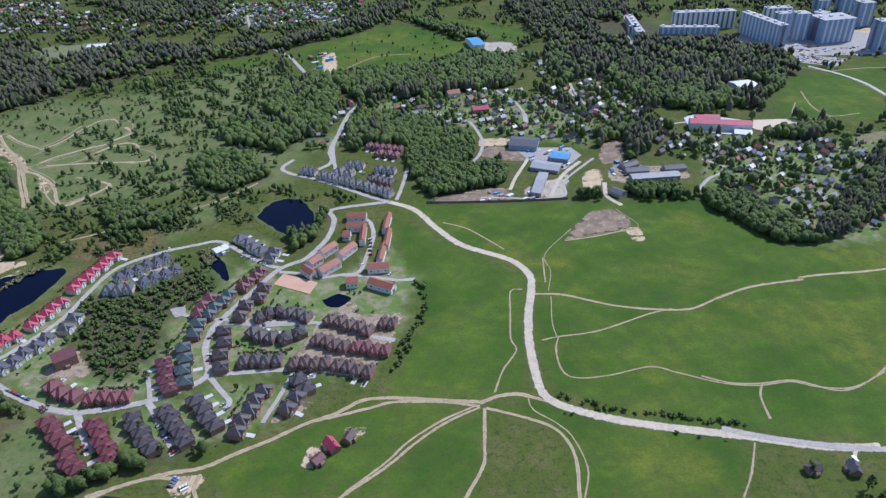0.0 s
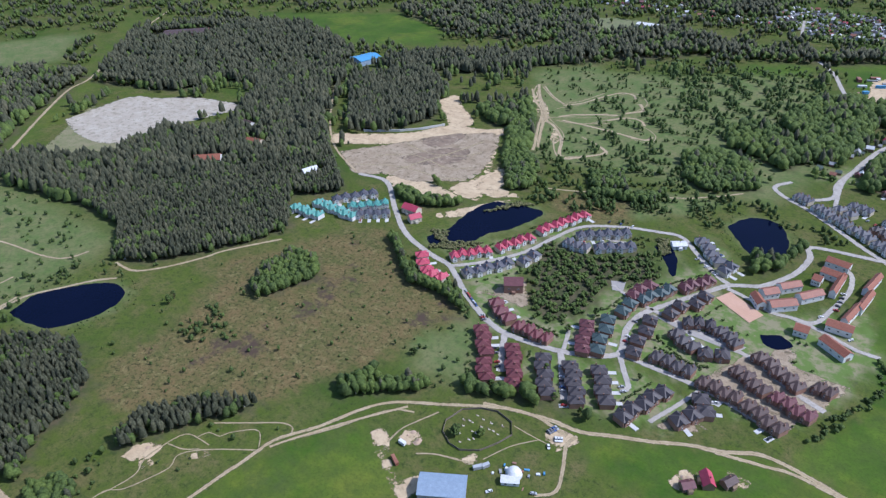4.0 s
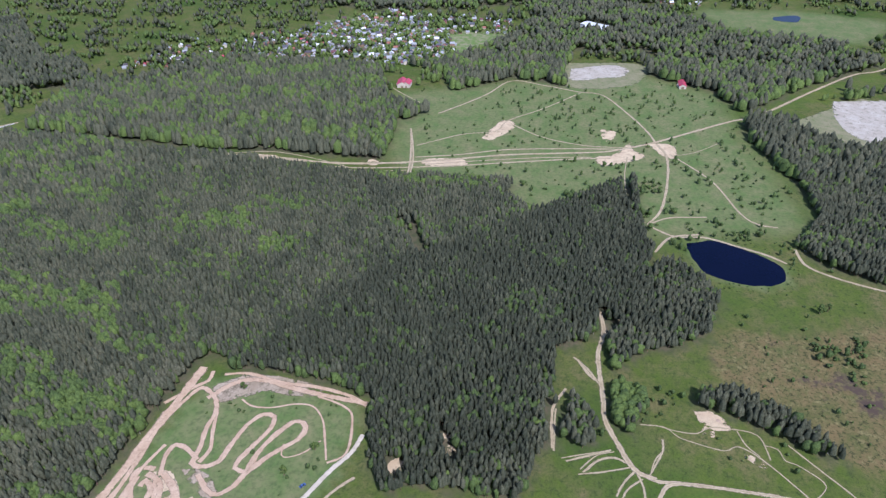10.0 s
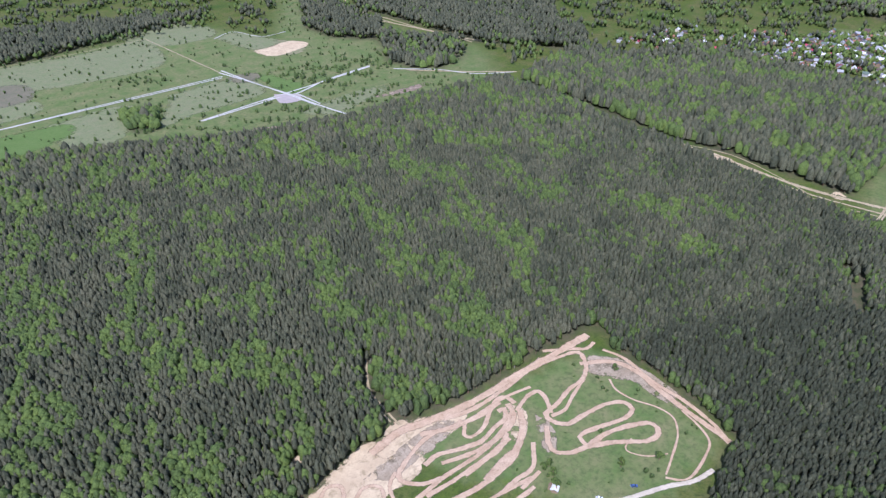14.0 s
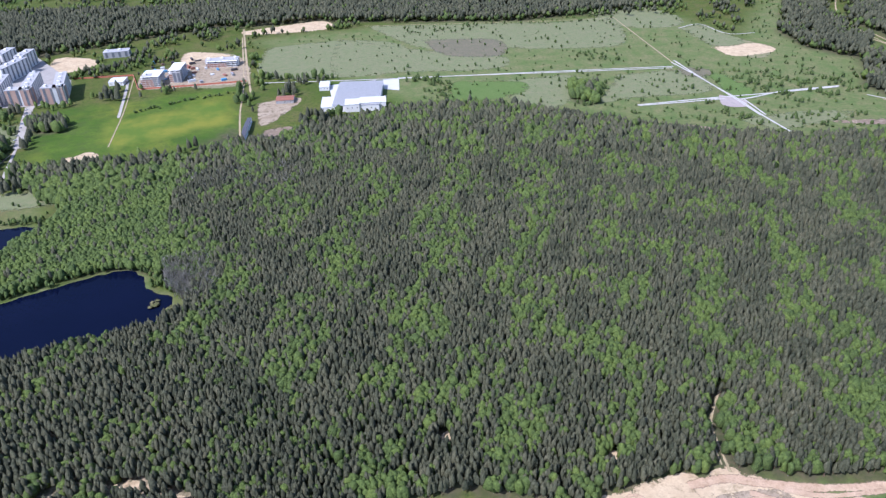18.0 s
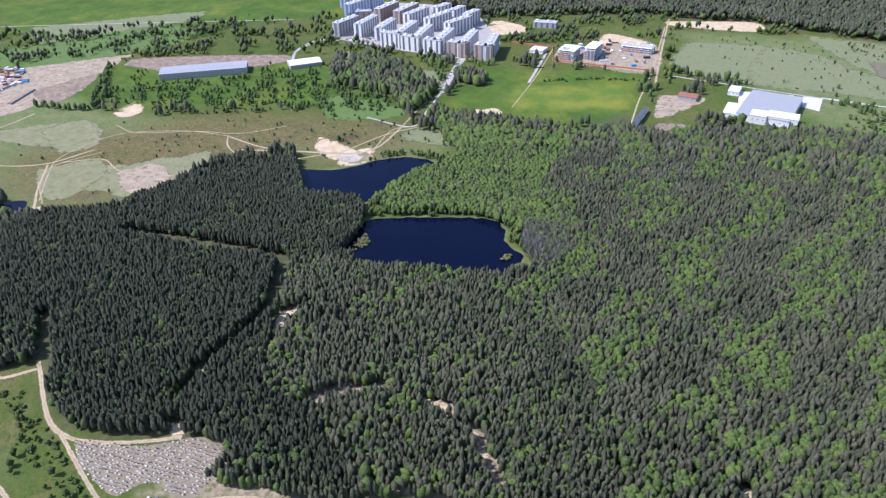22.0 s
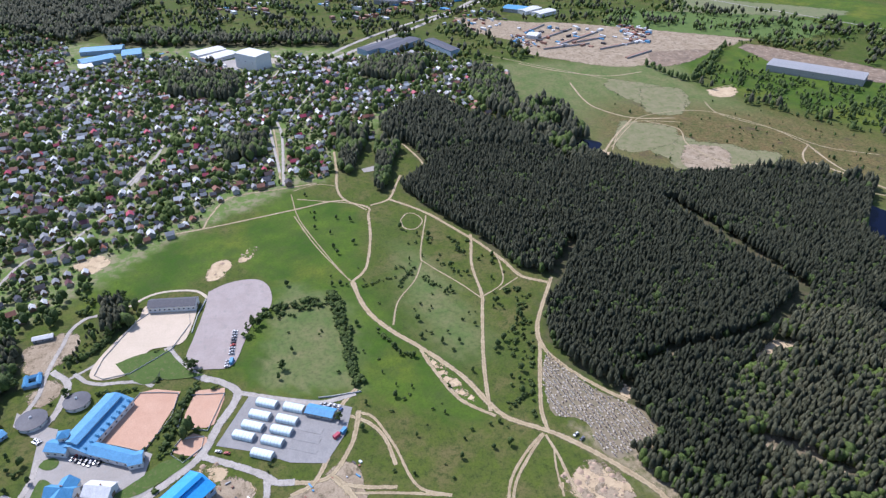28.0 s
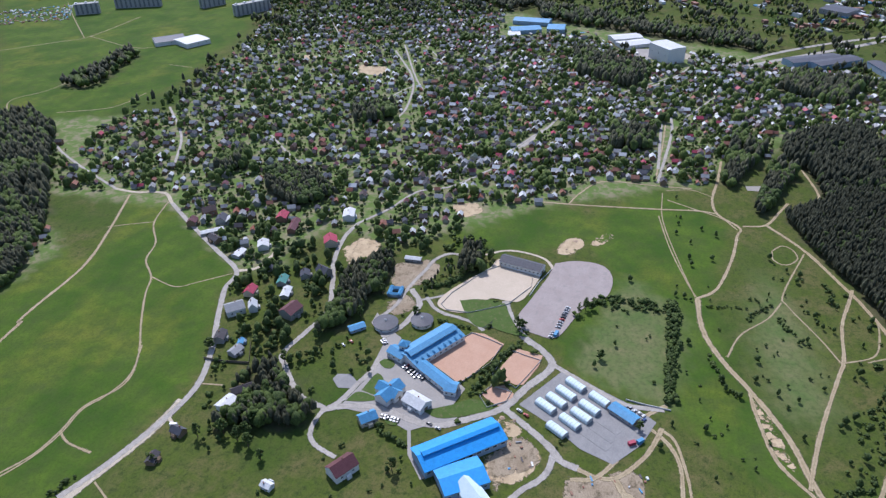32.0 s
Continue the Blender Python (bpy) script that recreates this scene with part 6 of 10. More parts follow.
wood("mixed", 8, [(889, -341), (850, -356), (676, -345), (688, -307), (812, -284), (861, -297)])
wood("mixed", 7, [(874, -54), (844, -90), (725, -53), (743, -40)])
wood("mixed", 7, [(805, -93), (785, -118), (673, -83), (680, -74)])
wood("pine", 7, [(1860, 626), (1749, 290), (1508, 325), (1402, 377), (1578, 548)])
wood("mixed", 8, [(1470, 339), (1294, -97), (1250, -92), (1360, 302)])
wood("mixed", 7, [(276, 221), (260, 268), (290, 280), (332, 268), (308, 226), (291, 208)])
wood("mixed", 7, [(461, 266), (498, 244), (474, 227), (402, 232), (366, 249), (427, 260)])
wood("mixed", 7, [(528, 182), (533, 166), (497, 155), (482, 171)])
wood("leafy", 7, [(655, 907), (678, 869), (646, 796), (440, 602), (368, 555), (340, 552)])
wood("leafy", 8, [(794, 939), (865, 944), (971, 955), (953, 920), (813, 873), (779, 896)])
wood("mixed", 7, [(605, 514), (659, 503), (632, 478), (588, 495)])
wood("mixed", 7, [(834, 452), (852, 390), (803, 369), (779, 416)])
wood("mixed", 7, [(625, 450), (627, 392), (585, 342), (548, 375), (573, 425)])
wood("mixed", 7, [(855, 94), (852, 38), (799, 40), (794, 85)])
wood("mixed", 7, [(1182, 205), (1116, 80), (1009, 70), (1052, 176)])
wood("mixed", 7, [(1275, 140), (1207, 82), (1165, 99), (1229, 156)])
wood("mixed", 7, [(1146, -119), (1114, -227), (1010, -187), (1060, -108)])
wood("mixed", 7, [(1064, -290), (971, -317), (799, -285), (868, -260), (941, -248)])
wood("birch", 7, [(-516, 709), (-521, 758), (-491, 737), (-443, 643), (-408, 622), (-386, 571), (-402, 552), (-444, 596)])
wood("birch", 7, [(-352, 640), (-328, 664), (-298, 628), (-267, 653), (-266, 617), (-323, 595)])
wood("birch", 7, [(-294, 742), (-263, 779), (-222, 765), (-199, 713), (-253, 688)])
wood("leafy", 7, [(136, 1505), (267, 1517), (393, 1505), (345, 1269), (222, 1174), (169, 1285)])
wood("birch", 7, [(336, 1132), (437, 1110), (542, 1057), (492, 970), (419, 895), (319, 891), (267, 961), (251, 1038)])
wood("birch", 7, [(-234, 1022), (-190, 1071), (-145, 978), (-141, 880), (-163, 825), (-185, 835), (-241, 928)])
wood("leafy", 8, [(-796, 1626), (-435, 1589), (-446, 1443), (-525, 1406), (-610, 1459)])
wood("leafy", 7, [(-734, 1170), (-676, 1165), (-608, 1102), (-627, 964)])
wood("leafy", 7, [(-64, 1009), (10, 1030), (105, 1036), (101, 998), (1, 968), (-62, 950)])


def shrubs(poly, spacing, chance, tall=0.5):
    """Scattered bushes and young trees on open ground, in clusters."""
    xy = grid_points(poly, spacing)
    xy = xy[~taken[cells(xy)] & ~wooded[cells(xy)]]
    xy = xy[rng.random(len(xy)) < chance * 2.2 * waves(xy, 45, 11) ** 2]
    s = tall * (0.6 + 0.9 * rng.random(len(xy)))
    pick = rng.random(len(xy)) < 0.5
    plant("bush", xy[pick], s[pick] * 1.9, s[pick] * 1.9, rng.random(pick.sum()) * 0.5)
    plant("broad", xy[~pick], s[~pick], s[~pick] * 1.2, rng.random((~pick).sum()) * 0.5)


# ---- building kit ----
class Shape:
    """Boxes, prisms and roofs gathered to one mesh."""

    def __init__(self):
        self.v, self.f = [], []

    def hull(self, pts, faces):
        n = len(self.v)
        self.v += [tuple(p) for p in pts]
        self.f += [tuple(i + n for i in f) for f in faces]
        return self

    def box(self, x0, x1, y0, y1, z0, z1):
        return self.hull([(x0, y0, z0), (x1, y0, z0), (x1, y1, z0), (x0, y1, z0), (x0, y0, z1), (x1, y0, z1), (x1, y1, z1), (x0, y1, z1)],
                         [(3, 2, 1, 0), (4, 5, 6, 7), (0, 1, 5, 4), (1, 2, 6, 5), (2, 3, 7, 6), (3, 0, 4, 7)])

    def gabled(self, x0, x1, y0, y1, z0, z1, z2):
        """Walls with gable ends, ridge along x."""
        ym = (y0 + y1) / 2
        return self.hull([(x0, y0, z0), (x1, y0, z0), (x1, y1, z0), (x0, y1, z0), (x0, y0, z1), (x1, y0, z1), (x1, y1, z1), (x0, y1, z1),
                          (x0, ym, z2), (x1, ym, z2)],
                         [(3, 2, 1, 0), (0, 1, 5, 4), (2, 3, 7, 6), (1, 2, 6, 9, 5), (3, 0, 4, 8, 7), (4, 5, 9, 8), (6, 7, 8, 9)])

    def saddle(self, x0, x1, y0, y1, z1, z2, thick=0.18):
        """Two thick roof slopes, ridge along x."""
        ym = (y0 + y1) / 2
        for a in (y0, y1):
            p = [(x0, a, z1), (x1, a, z1), (x1, ym, z2), (x0, ym, z2)]
            q = [(x, y, z + thick) for x, y, z in p]
            f = [(3, 2, 1, 0), (4, 5, 6, 7), (0, 1, 5, 4), (1, 2, 6, 5), (2, 3, 7, 6), (3, 0, 4, 7)]
            self.hull(p + q, f if a == y0 else [g[::-1] for g in f])
        return self

    def hipped(self, x0, x1, y0, y1, z1, z2, ridge, thick=0.15):
        """A hip roof with a ridge along x of that length."""
        xm, ym = (x0 + x1) / 2, (y0 + y1) / 2
        return self.hull([(x0, y0, z1), (x1, y0, z1), (x1, y1, z1), (x0, y1, z1), (x0, y0, z1 + thick), (x1, y0, z1 + thick), (x1, y1, z1 + thick),
                          (x0, y1, z1 + thick), (xm - ridge / 2, ym, z2), (xm + ridge / 2, ym, z2)],
                         [(3, 2, 1, 0), (0, 1, 5, 4), (1, 2, 6, 5), (2, 3, 7, 6), (3, 0, 4, 7), (4, 5, 9, 8), (6, 7, 8, 9), (5, 6, 9), (7, 4, 8)])

    def barrel(self, x0, x1, y0, y1, z0, z1, rise, steps=8):
        """An arched shell along x."""
        ring = [(y0, z0)] + [((y0 + y1) / 2 - math.cos(math.pi * k / steps) * (y1 - y0) / 2, z1 + math.sin(math.pi * k / steps) * rise)
                             for k in range(steps + 1)] + [(y1, z0)]
        n = len(ring)
        return self.hull([(x0, y, z) for y, z in ring] + [(x1, y, z) for y, z in ring],
                         [(i, i + 1, n + i + 1, n + i) for i in range(n - 1)] + [tuple(range(n))[::-1], tuple(range(n, 2 * n))])

    def drum(self, x, y, r, z0, z1, top=None, sides=20, r1=None):
        """A round tower, with a cone on it if top is given."""
        a = [2 * math.pi * k / sides for k in range(sides)]
        r1 = r if r1 is None else r1
        pts = [(x + r * math.cos(t), y + r * math.sin(t), z0) for t in a] + [(x + r1 * math.cos(t), y + r1 * math.sin(t), z1) for t in a]
        f = [(i, (i + 1) % sides, sides + (i + 1) % sides, sides + i) for i in range(sides)] + [tuple(range(sides))[::-1]]
        if top is None:
            f.append(tuple(range(sides, 2 * sides)))
        else:
            pts.append((x, y, top))
            f += [(sides + i, sides + (i + 1) % sides, 2 * sides) for i in range(sides)]
        return self.hull(pts, f)

    def moved(self, m):
        self.v = [tuple(m @ Vector(p)) for p in self.v]
        return self

    def mesh(self, name, material):
        return mesh_of(name, self.v, self.f, [material])


def part(name, shape, material, parent, label="", at=None):
    ob = new(name, shape if isinstance(shape, bpy.types.Mesh) else shape.mesh(name, material))
    ob.parent = parent
    if at is not None:
        ob.matrix_local = at
    if label:
        ob["label"] = label
    return ob


def thing(name, label, category, group="", m=None):
    ob = new(name)
    ob.empty_display_size = 0.5
    if m is not None:
        ob.matrix_basis = m
    return tagged(ob, label, category, group)


def spot(x, y, turn=0.0, up=0.0):
    """A pose on the land, turned by degrees."""
    p = lift(x, y, up)
    return pose(p.x, p.y, p.z, 0, 0, turn)


def clear(x, y, r):
    gx, gy = np.meshgrid(np.arange(x - r, x + r + 2, 2), np.arange(y - r, y + r + 2, 2))
    taken[cells(np.column_stack((gx.ravel(), gy.ravel())))] = True


FRAMED = mesh_of("window", [tuple(v) for v in Shape().box(-0.58, 0.58, -0.02, 0.02, -0.75, 0.72).box(-0.7, 0.7, -0.08, 0.02, -0.82, -0.75).box(-0.45, 0.45, -0.05, 0.0, -0.6, 0.6).v],
                 Shape().box(0, 1, 0, 1, 0, 1).box(0, 1, 0, 1, 0, 1).box(0, 1, 0, 1, 0, 1).f, [TRIM, GLASS], [0] * 12 + [1] * 6)


def window(parent, x, y, z, turn, sx=1.0, sz=1.0):
    """A framed pane with a sill on a wall; turn 0 faces -y."""
    return part("window", FRAMED, None, parent, at=pose(x, y, z, 0, 0, turn) @ Matrix.Diagonal((sx, 1, sz, 1)))


# ---- the estate of terraced houses ----
LOOKS = {  # roof, wall, words
    "red": ("red", "brick", "dark red tiled"), "dark": ("dark", "brick", "dark grey-brown tiled"), "green": ("green", "brick", "grey-green tiled"),
    "brown": ("brown", "brick", "brown tiled"), "maroon": ("maroon", "brick", "maroon tiled"), "crimson": ("crimson", "cream", "bright crimson"),
    "slate": ("slate", "cream", "slate grey"), "teal": ("teal", "white", "teal green"), "orange": ("orange", "cream", "terracotta orange")}
units = {}
parked = []
cr = random.Random(5)
taken_by_way = taken.copy()
PAD = Shape().box(-1.7, 1.7, -3.4, 3.4, -0.2, 0.06).mesh("driveway", AREAS["concrete"])


def townhouse(look, pitch):
    """One unit of a terrace: two storeys under a hip with a gable to the street and one to the garden."""
    roof, wall, words = LOOKS[look]
    h = thing("townhouse", f"two-storey brick terraced house with a {words} hipped roof", "house", "terraces of the estate")
    w, d, e = pitch / 2, 4.7, 4.5
    bay = "white" if wall != "brick" else "brick"
    part("wall", Shape().box(-w, w, -d, d, -0.3, e), WALLS[wall], h)
    part("roof", Shape().hipped(-w - 0.12, w + 0.12, -d - 0.6, d + 0.6, e, e + 3.5, 0.8), ROOFS[roof], h)
    turned = Matrix.Rotation(math.pi / 2, 4, "Z")
    for way_out, name in ((-1, "front_bay"), (1, "rear_bay")):
        at = Matrix.Translation((w * 0.22 * way_out, -d - 0.9 if way_out < 0 else d - 2.7, 0)) @ turned
        part(name, Shape().gabled(0, 3.6, -w * 0.5, w * 0.5, -0.3, e - 0.3, e + 1.9).moved(at), WALLS[bay], h)
        at = Matrix.Translation((w * 0.22 * way_out, -d - 0.9 if way_out < 0 else d - 3.9, 0)) @ turned
        part("gable_roof", Shape().saddle(-0.5, 5.3, -w * 0.5 - 0.5, w * 0.5 + 0.5, e - 0.5, e + 2.2).moved(at), ROOFS[roof], h)
    part("chimney", Shape().box(w * 0.4, w * 0.4 + 0.7, 1.5, 2.2, e + 1, e + 3.9), WALLS["brick"], h)
    for z in (1.5, 3.9):
        window(h, -w * 0.22, -d - 0.94, z - 0.2, 0)
        window(h, w * 0.22, d + 0.94, z - 0.2, 180)
    part("door", Shape().box(w * 0.62, w * 0.62 + 0.95, -d - 0.06, -d, 0, 2.1), WALLS["timber"], h)
    return h


def terrace(look, count, a, b):
    """A row of units from a to b."""
    ax, ay = a
    bx, by = b
    long = math.dist(a, b)
    pitch = long / (count - 1) if count > 1 else 9.0
    pitch = min(max(pitch, 5.0), 11.0)
    key = (look, round(pitch))
    turn = math.degrees(math.atan2(by - ay, bx - ax)) if count > 1 else 20.0
    for k in range(count):
        s = k / (count - 1) if count > 1 else 0
        x, y = ax + (bx - ax) * s, ay + (by - ay) * s
        off = 0.8 if k % 2 else -0.8
        m = spot(x - math.sin(radians(turn)) * off, y + math.cos(radians(turn)) * off, turn)
        if key not in units:
            units[key] = townhouse(look, key[1] * 0.98)
            units[key].matrix_basis = m
        else:
            copy_thing(units[key], m)
        clear(x, y, 9)
    # drives and lawns before the doors, hedged gardens behind
    ux, uy = math.cos(radians(turn)), math.sin(radians(turn))
    for k in range(count):
        s = k / max(1, count - 1)
        x, y = ax + (bx - ax) * s, ay + (by - ay) * s
        fx, fy = x + uy * 9.0 + ux * 1.6, y - ux * 9.0 + uy * 1.6
        if not taken_by_way[cells((fx, fy))]:
            tagged(new("driveway", PAD), "short pale concrete driveway before a house", "driveway", "driveways", "structure").matrix_basis = spot(fx, fy, turn, 0.12)
            if cr.random() < 0.4:
                parked.append((fx, fy, turn + 90))
        if look in ("red", "dark", "green", "slate", "crimson", "maroon"):
            edge = [(x - uy * v + ux * (pitch / 2), y + ux * v + uy * (pitch / 2)) for v in (8.0, 9.6, 11.2)]
            edge += [(x - uy * 12.5 + ux * u, y + ux * 12.5 + uy * u) for u in (-3.0, -1.5, 0.0, 1.5, 3.0)]
            edge = np.array([q for q in edge if not taken_by_way[cells(q)]])
            if len(edge):
                plant("bush", edge, np.full(len(edge), 0.62), np.full(len(edge), 0.62), 0.1 + 0.3 * rng.random(len(edge)))


terrace("red", 4, (-252, 323), (-271, 343))
terrace("red", 3, (-234, 301), (-246, 313))
terrace("red", 5, (-238, 340), (-215, 309))
terrace("dark", 5, (-192, 316), (-215, 345))
terrace("dark", 5, (-194, 351), (-171, 323))
terrace("dark", 4, (-156, 335), (-175, 360))
terrace("red", 4, (-251, 365), (-226, 365))
terrace("red", 3, (-264, 367), (-284, 377))
terrace("maroon", 4, (-210, 401), (-198, 372))
terrace("green", 4, (-189, 379), (-200, 417))
terrace("green", 2, (-198, 434), (-197, 447))
terrace("dark", 4, (-174, 437), (-167, 394))
terrace("dark", 2, (-164, 470), (-167, 456))
terrace("dark", 2, (-154, 495), (-157, 481))
terrace("dark", 3, (-151, 454), (-136, 462))
terrace("dark", 3, (-127, 460), (-112, 453))
terrace("dark", 3, (-136, 427), (-152, 434))
terrace("dark", 2, (-114, 432), (-125, 427))
terrace("dark", 4, (-151, 401), (-126, 400))
terrace("brown", 4, (-113, 397), (-90, 395))
terrace("brown", 4, (-78, 414), (-99, 424))
terrace("brown", 5, (-92, 449), (-61, 434))
terrace("brown", 2, (-49, 443), (-42, 441))
terrace("brown", 4, (-80, 394), (-57, 385))
terrace("maroon", 4, (-46, 408), (-68, 414))
terrace("dark", 5, (-140, 330), (-130, 369))
terrace("dark", 2, (-100, 369), (-106, 379))
terrace("dark", 2, (-110, 351), (-104, 361))
terrace("crimson", 3, (-362, 377), (-382, 392))
terrace("crimson", 2, (-344, 376), (-354, 376))
terrace("crimson", 5, (-358, 411), (-340, 437))
terrace("crimson", 5, (-334, 449), (-323, 481))
terrace("crimson", 7, (-322, 500), (-306, 552))
terrace("slate", 5, (-312, 432), (-330, 398))
terrace("slate", 2, (-301, 458), (-304, 445))
terrace("slate", 6, (-288, 516), (-256, 546))
terrace("slate", 3, (-273, 498), (-290, 497))
terrace("slate", 4, (-241, 527), (-263, 507))
terrace("slate", 4, (-170, 554), (-194, 578))
terrace("slate", 2, (-159, 543), (-156, 553))
terrace("maroon", 4, (-174, 497), (-162, 520))
terrace("maroon", 3, (-202, 460), (-198, 481))
terrace("green", 4, (-193, 459), (-182, 486))
terrace("slate", 5, (-528, 417), (-508, 451))
terrace("teal", 6, (-488, 402), (-537, 400))
terrace("teal", 4, (-548, 378), (-517, 381))
terrace("teal", 5, (-481, 442), (-503, 416))
terrace("slate", 4, (-485, 410), (-465, 428))
terrace("slate", 3, (-156, 726), (-144, 721))
terrace("slate", 3, (-133, 713), (-120, 705))
terrace("slate", 2, (-115, 723), (-104, 717))
terrace("slate", 3, (-113, 700), (-100, 694))
terrace("slate", 3, (-92, 689), (-77, 680))
terrace("slate", 3, (-68, 674), (-56, 665))
terrace("slate", 3, (-107, 739), (-92, 736))
terrace("slate", 3, (-71, 725), (-55, 720))
terrace("dark", 4, (-76, 702), (-57, 689))
terrace("maroon", 6, (-87, 791), (-50, 778))
terrace("maroon", 3, (-73, 769), (-54, 762))


# ---- barns, halls and cottages ----
def barn(x, y, turn, length, width, eave=4.5, rise=2.0, roof="grey", wall="grey", name="barn", label="", bays=0, hip=False, category="building"):
    """A long building: walls, roof, gate, and windows along both sides."""
    h = thing(name, label, category, m=spot(x, y, turn))
    a, b = length / 2, width / 2
    part("wall", Shape().box(-a, a, -b, b, -0.4, eave) if hip else Shape().gabled(-a, a, -b, b, -0.4, eave, eave + rise), WALLS[wall], h)
    s = Shape()
    if hip:
        s.hipped(-a - 0.5, a + 0.5, -b - 0.5, b + 0.5, eave, eave + rise, max(length - width, 0.5))
    else:
        s.saddle(-a - 0.4, a + 0.4, -b - 0.5, b + 0.5, eave - 0.1, eave + rise + 0.1)
    part("roof", s, ROOFS[roof], h)
    for k in range(bays):
        u = -a + (k + 0.5) * length / bays
        for v, t in ((-b - 0.04, 0), (b + 0.04, 180)):
            window(h, u, v, eave * 0.55, t, 1.6, 0.9)
    part("gate", Shape().box(a, a + 0.08, -min(1.8, b * 0.5), min(1.8, b * 0.5), -0.3, min(3.2, eave * 0.8)), WALLS["timber"], h)
    clear(x, y, max(width * 0.6, 4))
    for s in np.linspace(-a, a, max(2, int(length / 6))):
        clear(x + math.cos(radians(turn)) * s, y + math.sin(radians(turn)) * s, width * 0.6)
    return h


def cottage(x, y, turn, length, width, roof, wall="cream", eave=4.6, rise=3.2, hip=False, label="", porch=True):
    h = barn(x, y, turn, length, width, eave, rise, roof, wall, "house", label, 2, hip, "house")
    part("chimney", Shape().box(1.0, 1.7, 0.6, 1.3, eave, eave + rise + 0.9), WALLS["brick"], h)
    if porch:
        part("porch", Shape().gabled(-1.6, 1.6, -width / 2 - 2.2, -width / 2, -0.3, 2.4, 3.4), WALLS[wall], h)
    return h


# ---- the riding centre ----
tent = None
TENTS = ((377.5, 46.5), (368.3, 28.2), (367.0, 51.2), (358.1, 33.3), (358.0, 56.1), (349.1, 37.3), (350.2, 61.9), (341.0, 43.4), (331.3, 50.1))
TENT_CLOTH = surface("tent_cloth", (0.62, 0.74, 0.76), (0.70, 0.80, 0.82), 0.6, 4.0, 0.55, 0.02)
STALL_FRAME = surface("stall_frame", (0.45, 0.47, 0.48), (0.36, 0.38, 0.39), 0.4, 3.0, 0.6, 0.01)


def stable_tent(m):
    t = thing("stable_tent", "white arched stable tent standing on the asphalt yard", "tent", "stable tents in rows", m)
    part("cover", Shape().barrel(-7.4, 7.4, -3.1, 3.1, 0, 2.0, 1.6, 10), TENT_CLOTH, t)
    for k in range(7):
        x = -7.4 + k * 14.8 / 6
        part("rib", Shape().barrel(x - 0.09, x + 0.09, -3.17, 3.17, 0, 2.02, 1.67, 10), STALL_FRAME, t)
    part("door_flap", Shape().box(7.4, 7.48, -1.3, 1.3, 0, 2.6), STALL_FRAME, t)
    return t


TENT_TURN = -119
for px, py in TENTS:
    if tent is None:
        tent = stable_tent(spot(px, py, TENT_TURN, 0.3))
    else:
        copy_thing(tent, spot(px, py, TENT_TURN, 0.3))
barn(358.9, 10.4, TENT_TURN, 20, 8.5, 3.4, 1.6, "blue", "grey", "storage_shed", "long storage shed with a bright blue ribbed roof", 4)
for q in ((348.3, 20.2), (340.1, 22.6), (332.2, 24.9)):
    s = spot(*q, TENT_TURN, 0.32)
    tagged(new("paddock_bed", mesh_of("paddock_bed", [tuple(Vector(v)) for v in ((-11, -3.5, 0), (11, -3.5, 0), (11, 3.5, 0), (-11, 3.5, 0), (-11, -3.5, 0.12), (11, -3.5, 0.12), (11, 3.5, 0.12), (-11, 3.5, 0.12))],
                                      [(4, 5, 6, 7), (0, 1, 5, 4), (1, 2, 6, 5), (2, 3, 7, 6), (3, 0, 4, 7)], [AREAS["cinder"]])), "empty dark cinder bed beside the stable tents", "paddock").matrix_basis = s


def round_hall(x, y, r, name="round_hall"):
    h = thing(name, "round exercise hall with a low grey-blue conical roof", "building", "round halls", spot(x, y, 0))
    part("wall", Shape().drum(0, 0, r, -0.3, 3.2), WALLS["white"], h)
    part("roof", Shape().drum(0, 0, r + 0.7, 3.2, 3.5, 5.6, 24), ROOFS["slate"], h)
    part("vent", Shape().drum(0, 0, 0.9, 5.3, 6.2, 6.9, 10), ROOFS["pale"], h)
    for k in range(8):
        t = k * math.pi / 4
        window(h, math.cos(t) * (r + 0.05), math.sin(t) * (r + 0.05), 1.7, math.degrees(t) + 90, 1.4, 0.7)
    clear(x, y, r + 2)


round_hall(411.1, 177.0, 8.6)
round_hall(398.9, 203.5, 9.6)


def indoor_arena(x, y, turn, length, width):
    """The long stable with its raised lantern roof."""
    h = thing("stable_block", "long stable block with a light blue ribbed roof and raised lantern", "building", m=spot(x, y, turn))
    a, b = length / 2, width / 2
    part("wall", Shape().gabled(-a, a, -b, b, -0.4, 5.2, 8.2), WALLS["white"], h)
    part("roof", Shape().saddle(-a - 0.5, a + 0.5, -b - 0.6, b + 0.6, 5.1, 8.3), ROOFS["blue"], h)
    part("lantern_wall", Shape().box(-a * 0.92, a * 0.92, -b * 0.34, b * 0.34, 6.0, 9.2), WALLS["blue"], h)
    part("lantern_roof", Shape().saddle(-a * 0.94, a * 0.94, -b * 0.42, b * 0.42, 9.1, 10.6), ROOFS["blue"], h)
    for k in range(9):
        u = -a + (k + 0.5) * length / 9
        for v, t in ((-b - 0.05, 0), (b + 0.05, 180)):
            window(h, u, v, 2.6, t, 1.8, 0.9)
        g = Shape().saddle(0, 2.2, -0.9, 0.9, 0.0, 1.0).moved(Matrix.Translation((u, -b * 0.95, 6.0)) @ Matrix.Rotation(math.pi / 2, 4, "Z"))
        part("dormer", g, ROOFS["blue"], h)
    part("gate", Shape().box(a, a + 0.1, -2, 2, 0, 4), WALLS["timber"], h)
    clear(x, y, width)
    return h


